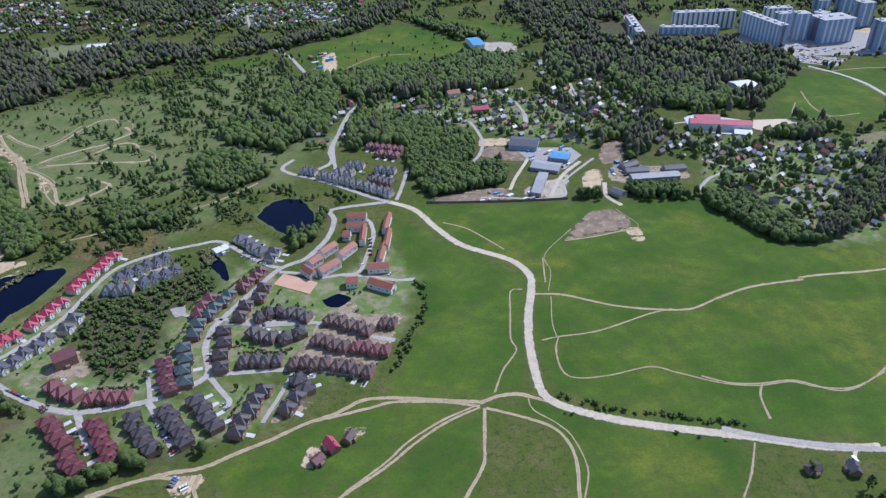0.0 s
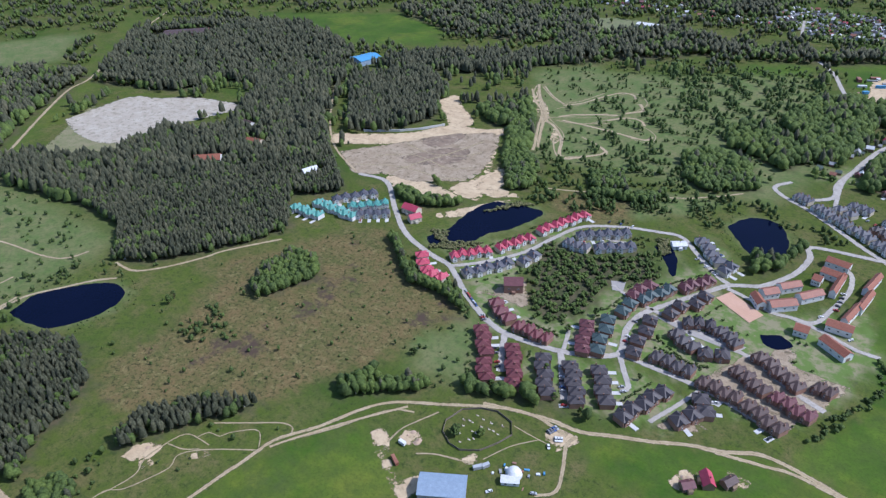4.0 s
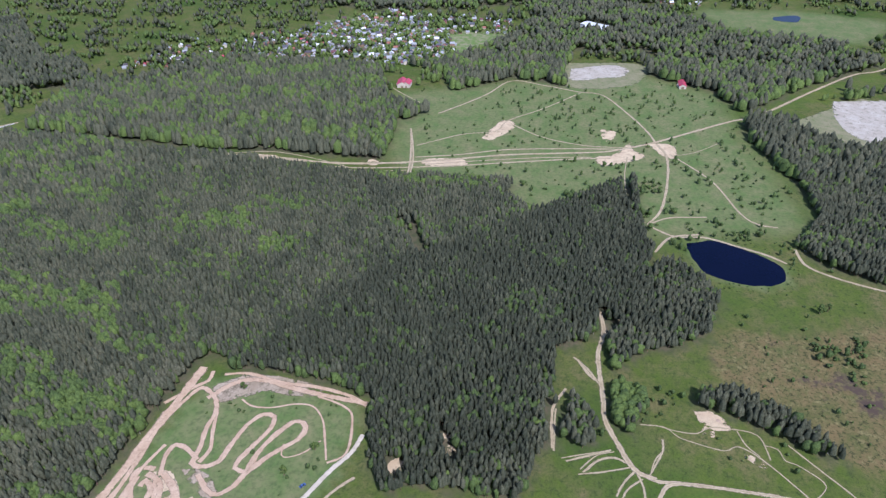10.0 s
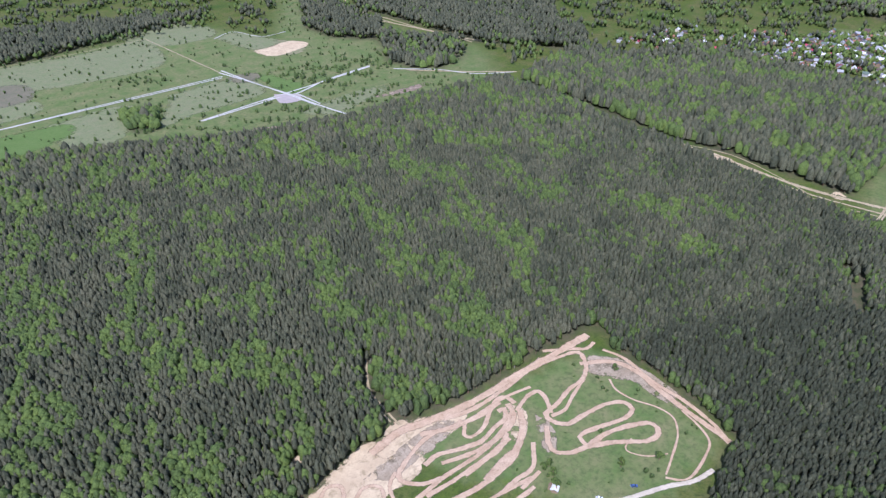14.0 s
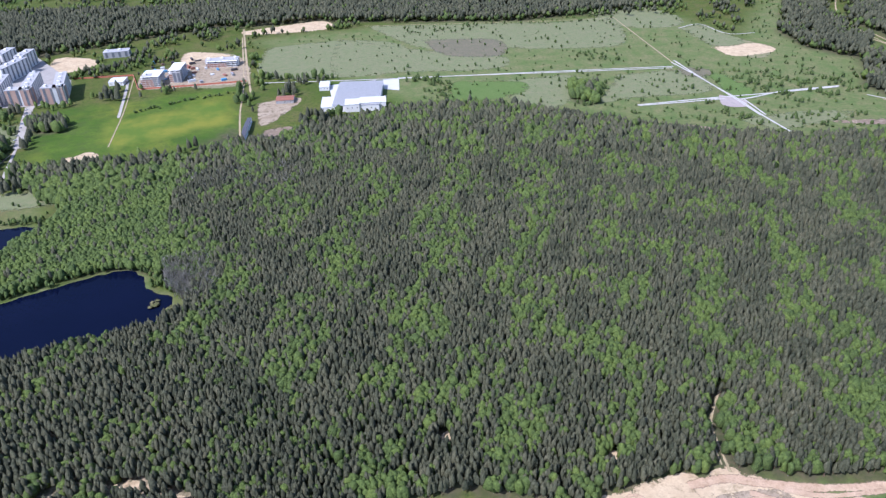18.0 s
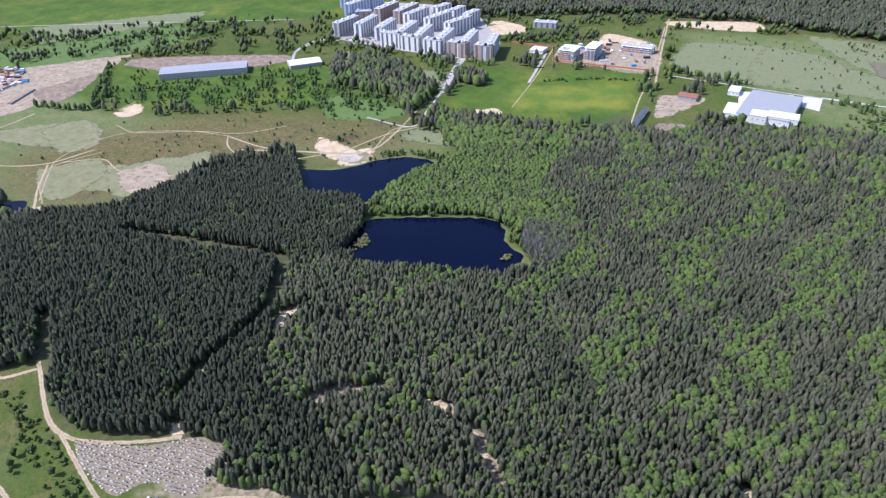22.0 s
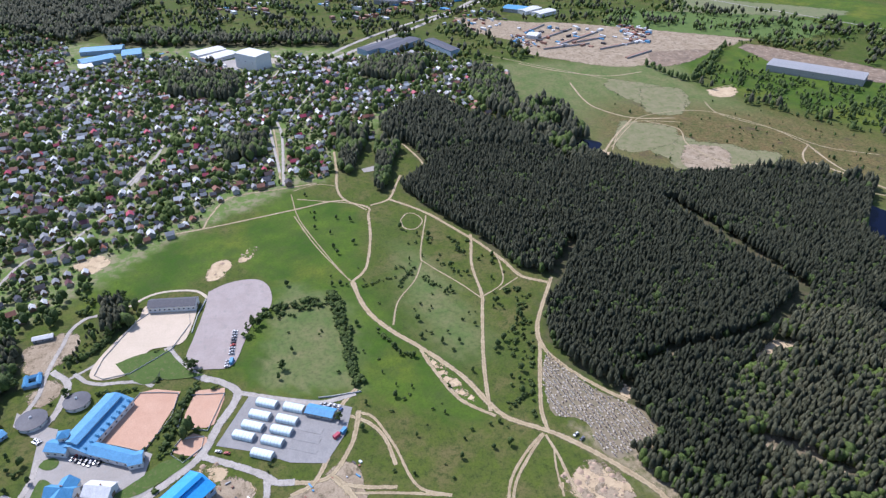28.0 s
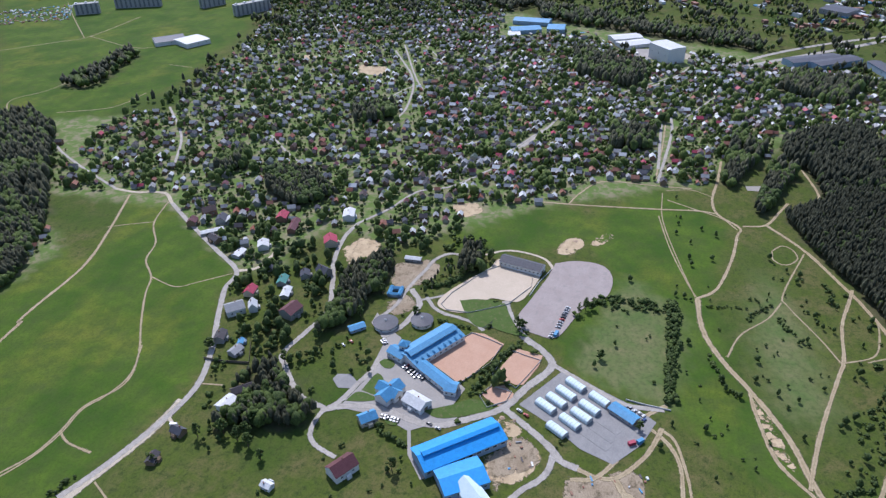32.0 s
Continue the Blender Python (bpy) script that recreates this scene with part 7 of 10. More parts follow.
indoor_arena(383.7, 158.6, -28, 49.8, 21.4)
tower = thing("clock_turret", "white turret with a small hipped roof on the stable yard", "tower", m=spot(371.3, 175.5, 0))
part("wall", Shape().box(-3, 3, -3, 3, -0.3, 10.5), WALLS["white"], tower)
part("roof", Shape().hipped(-3.8, 3.8, -3.8, 3.8, 10.5, 13.5, 0.4), ROOFS["blue"], tower)
for k in range(4):
    window(tower, 3.05 * math.sin(k * math.pi / 2), -3.05 * math.cos(k * math.pi / 2), 8, k * 90)
barn(353.0, 144.0, -119, 33.0, 9.5, 4.6, 2.4, "blue", "white", "office_wing", "light blue roofed office wing with white walls", 5)
barn(344.8, 128.5, -88, 8.4, 10.8, 4.6, 2.2, "blue", "white", "office_wing", "short blue roofed annexe of the stable yard", 2)
barn(367.0, 178.8, -110, 15, 10, 5.0, 2.4, "blue", "white", "entrance_wing", "blue roofed entrance wing of the stables", 3)

hall = thing("riding_hall", "big indoor riding hall with a bright blue sheet metal roof", "building", m=Matrix.Identity(4))
hx, hy, ht, hl, hw = 295.0, 105.6, -44, 58.0, 20.9
hall.matrix_basis = spot(hx, hy, ht)
a, b = hl / 2, hw / 2
BRIGHT = roof_material("bright_blue_sheet", (0.020, 0.25, 0.60), rough=0.4)
part("wall", Shape().gabled(-a, a, -b, b, -0.4, 6.5, 10.2), WALLS["blue"], hall)
part("roof", Shape().saddle(-a - 0.6, a + 0.6, -b - 0.8, b + 0.8, 6.4, 10.3), BRIGHT, hall)
part("ridge_wall", Shape().box(-a * 0.9, a * 0.97, -1.8, 2.2, 8.5, 11.2), WALLS["blue"], hall)
part("ridge_roof", Shape().saddle(-a * 0.91, a * 0.98, -2.6, 3.0, 11.1, 12.0), BRIGHT, hall)
for k in range(10):
    u = -a + (k + 0.5) * hl / 10
    window(hall, u, -b - 0.05, 4.2, 0, 3.2, 1.2)
    part("seam", Shape().saddle(u - 0.06, u + 0.06, -b - 0.82, b + 0.82, 6.44, 10.34, 0.22), BRIGHT, hall)
part("gate", Shape().box(a, a + 0.1, -2.5, 2.5, 0, 4.5), WALLS["white"], hall)
clear(hx, hy, hw)
ROOFS["bright"] = BRIGHT
barn(271.9, 96.4, -50, 28.9, 21.0, 6.0, 2.6, "bright", "blue", "show_hall", "square riding hall annexe with a bright blue roof", 5)
gate = thing("entrance_gable", "steep white glazed entrance gable of the riding hall", "building", m=spot(262.8, 86.7, 50))
part("wall", Shape().gabled(-9, 9, -6.5, 6.5, -0.3, 5.2, 10.5), WALLS["white"], gate)
part("roof", Shape().saddle(-9.5, 9.5, -7.1, 7.1, 5.0, 10.6), TENT_CLOTH, gate)
window(gate, 0, -6.55, 2.6, 0, 3, 1.2)

cottage(326.6, 167.9, -17, 20, 11, "blue", "white", 5.0, 4.0, label="large house with light blue gables beside the stable yard")
cottage(327.4, 169.1, -108, 18, 9, "blue", "white", 5.0, 3.8, label="blue roofed cross wing of the large house")
cottage(324.2, 146.9, -109, 17, 12, "pale", "white", 4.6, 3.2, label="white walled house with a white metal roof")
cottage(299.7, 172.9, -43, 12, 9, "blue", "cream", 4.2, 3.0, label="small house with a light blue roof by the car park")
barn(387.1, 223.7, -43, 13, 7, 3.0, 1.5, "blue", "blue", "shed", "small shed with a bright blue roof", 2)
barn(513.1, 120.8, -99, 39.1, 12.4, 5.5, 3.0, "slate", "white", "clubhouse", "long white clubhouse with a dark slate roof over the arena", 10)
barn(494.3, 218.3, -84, 15, 5, 3.0, 1.3, "pale", "grey", "shed", "long low shed with a pale metal roof", 3)
yard = thing("courtyard_stable", "square blue roofed stable round an open courtyard", "building", m=spot(442.3, 213.6, -81))
for k in range(4):
    m = Matrix.Rotation(k * math.pi / 2, 4, "Z")
    part("wing_wall", Shape().gabled(-6, 6, -6, -3, -0.3, 2.8, 3.8).moved(m), WALLS["blue"], yard)
    part("wing_roof", Shape().saddle(-6.3, 6.3, -6.4, -2.6, 2.7, 4.0).moved(m), ROOFS["blue"], yard)

# ---- houses between the stables and the road ----
NAMED = (
    (255.7, 169.5, -28, 17, 12, "maroon", "white", 5.5, 4.5, "two-storey house with a steep maroon roof and white porch"),
    (388.1, 283.8, -11, 15, 13, "maroon", "grey", 6.0, 3.8, "large house with a brown-red roof in a sandy garden"),
    (376.8, 330.8, -43, 15, 13, "grey", "white", 5.5, 3.5, "large grey roofed house beside the road"),
    (384.3, 318.1, 33, 10, 7, "pale", "white", 4.5, 4.2, "narrow white house with a steep roof"),
    (403.1, 332.8, 10, 11, 9, "crimson", "cream", 4.0, 3.2, "small house with a bright red roof"),
    (426.1, 314.8, 15, 12, 8, "teal", "grey", 3.5, 2.2, "low house with a teal roof"),
    (411.2, 302.5, 15, 14, 7, "pale", "grey", 3.2, 1.5, "long shed with a pale roof"),
    (342.0, 320.4, 17, 11, 8, "dark", "grey", 4.5, 2.5, "dark roofed house behind a fence"),
    (331.5, 299.4, -10, 10, 8, "grey", "grey", 3.5, 2.0, "grey workshop in a fenced yard"),
    (342.7, 302.2, 20, 6, 4, "blue", "blue", 2.5, 1.0, "small shed with a blue roof"),
    (296.0, 269.8, -43, 15, 7, "dark", "grey", 4.0, 2.5, "dark roofed outbuilding of a walled house"),
    (280.9, 272.2, -12, 13, 9, "pale", "white", 4.5, 1.2, "unfinished white house in a walled garden"),
    (248.7, 288.5, -98, 9, 6.5, "slate", "timber", 3.2, 3.0, "dark timber hut on the meadow beside the road"),
    (229.4, 207.7, 80, 7, 5, "pale", "white", 3.0, 1.5, "small white trailer hut on the grass"),
    (511.7, 453.6, -39, 14, 10, "brown", "brick", 5.5, 4.0, "brown roofed house at the edge of the village"),
    (488.4, 457.1, 20, 10, 9, "maroon", "timber", 4.5, 3.5, "dark red roofed house by the field track"),
    (501.5, 431.1, 20, 12, 10, "slate", "grey", 5.0, 3.5, "slate roofed house by the field track"),
    (480.1, 427.8, -46, 22, 6, "pale", "grey", 3.0, 1.2, "long pale roofed garage row"),
    (467.6, 415.3, -111, 14, 8, "dark", "timber", 4.0, 2.6, "dark roofed house along the road"),
    (472.1, 363.5, 30, 12, 10, "pale", "white", 4.5, 2.6, "pale roofed house in a gravel yard"),
    (453.2, 378.2, 0, 13, 8, "pale", "grey", 3.0, 1.2, "low pale roofed shed"),
    (524.9, 374.2, 15, 13, 10, "crimson", "brick", 5.0, 3.2, "house with a red roof among trees"),
    (513.2, 354.3, 15, 22, 8, "maroon", "brick", 4.0, 2.4, "long house with a dull red roof"),
    (548.6, 310.6, 20, 16, 11, "pale", "white", 6.0, 2.0, "white walled house with a flat pale roof"),
    (496.8, 304.5, 30, 13, 12, "crimson", "cream", 5.5, 4.0, "house with a bright pink-red hipped roof"),
    (448.8, 286.0, 70, 12, 9, "slate", "grey", 5.0, 4.0, "grey gabled house beside the road"),
    (440.1, 300.1, 30, 9, 8, "slate", "grey", 4.0, 3.0, "grey roofed garden house"),
    (224.1, 289.4, 13, 9, 6, "dark", "timber", 3.0, 2.0, "ruined dark shed beside bushes on the meadow"),
    (-74.8, 316.5, -53, 11, 7, "crimson", "timber", 3.4, 3.6, "wooden farmhouse with a steep bright red roof"),
    (-82.5, 305.6, 51, 8, 6.5, "maroon", "timber", 3.0, 2.0, "small brown shed beside the farmhouse"),
    (-64.3, 323.9, 69, 9, 6, "brown", "timber", 3.2, 2.4, "dark brown barn on the sandy farmyard"),
    (-287.3, 406.6, 38, 16, 13, "maroon", "brick", 8.0, 4.2, "unfinished three-storey brick house with a maroon roof"),
    (-208.9, 559.6, 42, 13, 9, "pale", "white", 3.8, 1.6, "white pavilion on the bank of the small pond"),
    (-448.9, 449.8, 4, 18, 11, "crimson", "cream", 6.0, 3.5, "large house with a pink-red roof beside the estate road"),
    (-434.9, 439.4, 66, 12, 9, "crimson", "cream", 5.0, 3.5, "pink-red roofed annexe house"),
    (-720.6, 384.3, 48, 30, 16, "orange", "white", 8.0, 4.5, "large white villa with an orange roof in the pine wood"),
    (-720.9, 450.9, 20, 20, 14, "orange", "cream", 7.0, 4.0, "villa with an orange roof among pines"),
    (-600.7, 440.5, 77, 18, 13, "pale", "cream", 7.0, 3.5, "cream villa at the edge of the pine wood"),
    (-774.4, 479.6, 0, 16, 14, "brown", "white", 8.0, 4.0, "tall white house with a brown roof among pines"),
    (19.7, 964.8, 20, 18, 12, "orange", "cream", 6.0, 4.0, "brick house with an orange roof in the far village"),
    (54.9, 902.5, 10, 22, 12, "crimson", "brick", 5.0, 3.5, "long red roofed house in the far village"),
    (-995.2, -266.0, 10, 24, 14, "crimson", "cream", 5.0, 4.0, "red roofed house at the forest edge"),
    (-993.3, -258.6, 0, 18, 12, "crimson", "cream", 5.0, 4.0, "red roofed house at the edge of the far meadow"),
    (-1044.2, 143.3, 0, 24, 10, "crimson", "cream", 4.0, 3.0, "low house with a red roof at the far meadow"),
    (-227.0, -177.7, 30, 6, 4, "pale", "timber", 2.2, 1.0, "small hut beside trees on the motocross ground"),
)
for x, y, turn, length, width, roof, wall, eave, rise, label in NAMED:
    cottage(x, y, turn, length, width, roof, wall, eave, rise, label=label)

# ---- long row houses with terracotta roofs ----
ROWS = (-85.8, 615.6, -3, 19.2, 18.5, -84.5, 595.1, -3, 18.2, 13.2, -76.6, 580.7, 91, 33.0, 6.8, -107.1, 553.5, 54, 18.9, 11.1, -89.6, 550.4, 58, 22.3, 11.1,
        -116.9, 534.2, 53, 13.6, 12.4, -103.0, 523.8, 48, 22.4, 13.2, -119.6, 516.9, -47, 15.1, 9.6, -54.8, 600.5, 85, 31.3, 7.1, -52.6, 569.4, 87, 31.0, 6.8,
        -56.2, 545.2, 84, 29.2, 7.0, -58.4, 521.8, 6, 18.9, 15.6, -79.7, 500.0, 7, 10.1, 13.0, -53.3, 493.8, -27, 23.6, 11.9, -92.1, 578.8, -3, 7.0, 13.7)
for k in range(0, len(ROWS), 5):
    x, y, turn, length, width = ROWS[k:k + 5]
    barn(x, y, turn, length, min(width, 13) * 0.78, 5.6, 2.8, "orange", "white", "row_house", "long white row house with a terracotta tiled roof", max(3, int(length / 6)), False, "house")

# ---- sheds and halls farther off ----
HALLS = (
    (-193.2, 207.6, 35, 28.7, 16.6, 6.0, 3.0, "steel", "grey", 6, "steel hall with a ribbed blue-grey roof on the sandy yard"),
    (101.4, 786.1, -14, 34.0, 27.0, 6.0, 2.5, "slate", "blue", 8, "long barn with a grey-blue roof"),
    (139.4, 747.2, -20, 21.1, 19.4, 5.0, 2.0, "blue", "grey", 5, "barn with a pale blue roof in a storage yard"),
    (119.3, 722.4, -21, 32.4, 20.1, 4.0, 2.0, "grey", "grey", 7, "low grey barn in a storage yard"),
    (106.7, 678.8, -17, 10.2, 49.6, 5.0, 2.4, "grey", "grey", 6, "long grey barn on the farm yard"),
    (218.5, 707.1, 6, 26.0, 10.8, 4.0, 2.0, "slate", "grey", 5, "low grey roofed cowshed on the farm"),
    (234.3, 690.8, 6, 54.1, 12.2, 4.5, 2.0, "grey", "grey", 10, "very long grey roofed cowshed"),
    (185.9, 656.0, -47, 14.7, 12.4, 4.0, 1.8, "slate", "grey", 3, "small grey barn beside the row of trees"),
    (352.4, 826.0, -10, 74.0, 17.0, 9.0, 2.6, "crimson", "white", 12, "long white stable with a pink-red ridge roof"),
    (345.0, 852.0, -4, 30.0, 12.0, 6.0, 2.5, "crimson", "white", 4, "smaller white stable with a pink-red roof"),
    (214.0, 722.0, 30, 20.0, 11.0, 4.0, 1.6, "dark", "grey", 3, "dark roofed shed on the farm yard"),
    (262.0, 712.0, 6, 24.0, 12.0, 4.0, 1.6, "dark", "grey", 3, "dark roofed barn behind the long cowshed"),
    (-599.0, 1251.0, 8, 42.0, 18.0, 6.0, 1.6, "pale", "white", 3, "white farm hall on a far clearing"),
    (373.7, 804.7, -19, 19.5, 17.0, 4.0, 1.5, "pale", "white", 4, "low white shed at the far arena"),
    (1335.5, 314.4, -90, 69.4, 29.6, 7.0, 3.0, "blue", "blue", 6, "warehouse with a bright blue roof"),
    (1273.9, 312.7, -64, 54.8, 29.0, 7.0, 2.5, "blue", "blue", 6, "long warehouse with a bright blue roof"),
    (1297.4, 260.0, -83, 31.7, 36.8, 7.0, 2.5, "blue", "blue", 4, "square warehouse with a bright blue roof"),
    (1244.5, 325.9, -73, 21.4, 28.1, 5.0, 1.5, "pale", "white", 3, "small white warehouse beside the blue roofs"),
    (1170.6, 54.0, -137, 48.3, 32.4, 24.0, 0.8, "pale", "white", 4, "huge windowless white cube of a factory"),
    (1264.9, 131.2, -59, 53.0, 29.1, 7.0, 1.5, "pale", "white", 6, "long pale roofed factory hall"),
    (1234.8, 112.6, -54, 55.6, 29.4, 6.0, 1.5, "pale", "white", 6, "long pale factory hall beside the white cube"),
    (1209.1, -163.5, -58, 89.8, 27.7, 9.0, 1.0, "slate", "blue", 10, "long flat factory with a blue facade"),
    (1205.3, -193.7, -51, 82.2, 27.2, 9.0, 1.0, "slate", "blue", 10, "long blue-grey factory hall"),
    (1175.8, -261.8, -160, 85.0, 19.9, 9.0, 1.0, "slate", "blue", 8, "flat blue-grey factory wing"),
    (1397.9, -465.8, -131, 45.1, 34.3, 7.0, 1.5, "blue", "grey", 4, "storage hall with a blue roof on the far yard"),
    (1378.1, -489.0, -63, 45.8, 24.6, 7.0, 1.5, "pale", "white", 4, "white storage hall on the far yard"),
    (1349.1, -509.6, -64, 45.6, 24.2, 7.0, 1.5, "pale", "white", 4, "pale storage hall on the far yard"),
    (1202.3, -436.9, -131, 20.0, 24.0, 6.0, 1.5, "pale", "white", 3, "white shed on the far yard"),
    (881.9, -770.8, -139, 134.0, 38.1, 10.0, 0.5, "grey", "grey", 16, "long grey two-storey hall under construction"),
    (763.5, -876.6, -130, 52.2, 30.9, 6.0, 1.5, "pale", "grey", 8, "long low pale roofed hall"),
    (1551.7, -233.1, -123, 54.7, 50.3, 9.0, 1.0, "slate", "grey", 6, "grey warehouse beside the highway"),
    (207.8, -873.1, -178, 5.2, 77.1, 6.0, 2.0, "slate", "white", 8, "long dark roofed shed beside the lane of trees"),
    (170.7, -987.0, -179, 24.9, 19.6, 5.0, 1.5, "rust", "grey", 4, "low shed on bare ground"),
    (64.4, -983.6, 177, 64.8, 101.5, 9.0, 1.0, "grey", "white", 8, "large flat factory with a pale grey roof"),
    (71.9, -941.9, -179, 19.6, 22.7, 11.0, 0.6, "pale", "white", 3, "white block at the front of the factory"),
    (43.5, -947.1, -179, 36.1, 22.9, 11.0, 0.6, "pale", "white", 5, "long white block at the front of the factory"),
    (107.2, -959.0, -179, 17.5, 42.1, 6.0, 0.8, "pale", "white", 3, "white outbuilding of the factory"),
    (118.0, -1038.4, -179, 14.5, 26.6, 6.0, 0.8, "pale", "white", 3, "white gatehouse of the factory"),
    (445.6, -1104.9, -179, 22.7, 24.3, 6.0, 0.6, "pale", "white", 3, "white shop building near the apartments"),
    (1041.8, 924.2, -43, 54.5, 41.7, 7.0, 0.8, "slate", "white", 6, "flat roofed school building beside the far meadow"),
    (1045.0, 876.4, -25, 46.8, 48.5, 8.0, 0.8, "pale", "white", 5, "white flat roofed school wing"),
    (63.5, 1212.4, 15, 20.1, 47.0, 8.0, 3.0, "blue", "white", 3, "white church hall with a blue roof"),
    (437.4, 971.4, 13, 31.7, 29.5, 6.0, 2.0, "pale", "white", 4, "pale building in the far park"),
    (-1347.1, 16.1, 69, 39.4, 31.3, 6.0, 1.5, "pale", "white", 4, "long white hall in the far woods"),
    (-1356.7, 12.4, 50, 46.1, 24.3, 6.0, 1.5, "pale", "white", 4, "white hall among the far trees"),
    (-867.2, 779.7, 80, 40.9, 33.8, 8.0, 3.0, "blue", "blue", 4, "light blue monastery building in the woods"),
    (-1264.5, 685.2, 51, 79.7, 36.2, 8.0, 2.0, "brown", "brick", 6, "brick school among the far trees"),
)
for x, y, turn, length, width, eave, rise, roof, wall, bays, label in HALLS:
    barn(x, y, turn, length, width, eave, rise, roof, wall, "hall", label, min(bays, 3))


# ---- villages: small houses in gardens ----
ROOF_WORDS = {"grey": "grey", "dark": "dark", "rust": "rusty brown", "pale": "pale metal", "crimson": "red", "maroon": "dull red", "moss": "green", "blue": "blue",
              "orange": "orange", "brown": "brown", "teal": "teal", "slate": "slate"}
ROOF_PICK = ["grey"] * 11 + ["pale"] * 6 + ["slate"] * 5 + ["dark"] * 4 + ["rust"] * 3 + ["brown"] * 2 + ["crimson"] + ["maroon"] + ["moss"] * 3 + ["orange"]
WALL_PICK = ["timber", "cream", "grey", "grey", "brick", "timber"]
small = {}
far_houses = []
village_things = 0


def village_house(roof, wall, size):
    """A small garden house with its parts."""
    l, w, e, r = ((4.6, 3.8, 2.2, 1.7), (6.2, 5.0, 2.6, 2.2), (8.0, 6.6, 4.2, 2.6))[size]
    kind = ("garden_house", "village_house", "villa")[size]
    h = thing(kind, f"{('small wooden', 'one-storey', 'two-storey')[size]} house with a {ROOF_WORDS[roof]} gabled roof", "house", "village houses")
    part("wall", Shape().gabled(-l / 2, l / 2, -w / 2, w / 2, -0.4, e, e + r), WALLS[wall], h)
    part("roof", Shape().saddle(-l / 2 - 0.5, l / 2 + 0.5, -w / 2 - 0.5, w / 2 + 0.5, e - 0.2, e + r + 0.15), ROOFS[roof], h)
    part("porch", Shape().saddle(-1.1, 1.1, -w / 2 - 1.4, -w / 2 + 1, e * 0.62, e * 0.9).box(-1.0, 1.0, -w / 2 - 1.2, -w / 2, -0.3, e * 0.62), WALLS[wall], h)
    window(h, -l * 0.30, -w / 2 - 0.04, e * 0.55, 0, 0.8, 0.8)
    return h


FAR_LOOKS = list(ROOFS)


def village(spacing, poly):
    """Plots on a loose grid: a house on most, trees and bushes between."""
    global village_things
    xy = grid_points(poly, spacing * 0.86, 0.45)
    far = np.hypot(*xy.T)
    xy = xy[(far < 2000) & ~taken[cells(xy)] & ~wooded[cells(xy)]]
    xy = xy[np.argsort(np.hypot(*xy.T))]
    for x, y in xy[rng.random(len(xy)) < 0.36 + 0.55 * waves(xy, 55, 23)]:
        if taken[cells((x, y))]:
            continue
        roof, wall = ROOF_PICK[rng.integers(len(ROOF_PICK))], WALL_PICK[rng.integers(len(WALL_PICK))]
        size = int(rng.choice((0, 1, 1, 2)))
        turn = 25 + 18 * math.sin(x * 0.006) + (90 if rng.random() < 0.4 else 0) + rng.normal(0, 5)
        if village_things < 200 and math.hypot(x, y) < 1150:
            if (roof, size) not in small:
                small[roof, size] = village_house(roof, wall, size)
                small[roof, size].matrix_basis = spot(x, y, turn)
            else:
                copy_thing(small[roof, size], spot(x, y, turn))
            village_things += 1
        else:
            far_houses.append((x, y, turn, size, FAR_LOOKS.index(roof), WALL_PICK.index(wall)))
        clear(x, y, 1.8)
    # garden trees, bushes and sheds
    green = grid_points(poly, 4.4)
    green = green[(np.hypot(*green.T) < 2000) & ~taken[cells(green)] & ~wooded[cells(green)]]
    dense = waves(green, 60, 17)
    green = green[rng.random(len(green)) < 0.12 + 0.36 * dense]
    s = 0.24 + 0.30 * rng.random(len(green)) + 0.55 * (rng.random(len(green)) < 0.16 * waves(green, 110, 19) * 2)
    bush = rng.random(len(green)) < 0.3
    plant("bush", green[bush], s[bush] * 2.0, s[bush] * 2.2, 0.2 + rng.random(bush.sum()) * 0.8)
    plant("broad", green[~bush], s[~bush] * 1.1, s[~bush] * 1.6, np.clip(rng.normal(0.82, 0.25, (~bush).sum()), 0, 1))


village(16, [(494, 726), (661, 851), (572, 677), (535, 593), (606, 563), (744, 680), (850, 741), (1046, 770), (1252, 852), (1417, 384), (1249, 359), (1244, 233), (1226, 39), (1186, -50), (1209, -133), (968, -155), (914, -106), (822, -91), (797, -36), (736, -32), (711, 73), (645, 109), (614, 186), (507, 248), (529, 319), (507, 351), (439, 335), (429, 365), (510, 496), (547, 510)])
village(16, [(1327, 479), (1289, 354), (1275, 197), (1217, 7), (1178, -123), (1171, -258), (1022, -333), (859, -290), (856, -226), (939, -173), (911, -112), (810, -48), (720, -26), (719, 24), (711, 97), (632, 162), (623, 286)])
village(16, [(-164, 783), (-160, 853), (-140, 933), (-78, 951), (2, 1004), (101, 985), (175, 934), (205, 850), (178, 780), (86, 820), (44, 840), (-14, 873), (-106, 899), (-118, 797)])
village(16, [(136, 936), (194, 1055), (291, 926), (300, 825), (236, 857), (205, 850)])
village(16, [(306, 756), (421, 774), (545, 793), (422, 568), (340, 562), (324, 630), (285, 670)])
village(16, [(662, 743), (726, 743), (744, 680), (620, 574), (562, 553), (539, 605), (596, 709)])
village(18, [(-910, 1503), (-562, 1518), (-354, 1547), (-164, 1580), (-151, 1432), (-407, 1370), (-582, 1345), (-840, 1368)])
village(18, [(209, 1277), (330, 1267), (268, 998), (190, 1029)])
village(18, [(-1094, -595), (-1217, -559), (-1362, -461), (-1316, -341), (-1237, -232), (-1109, -221), (-1083, -307), (-1177, -407), (-1062, -481), (-1012, -549)])
village(18, [(-1071, -740), (-1206, -716), (-1156, -672), (-1029, -680)])
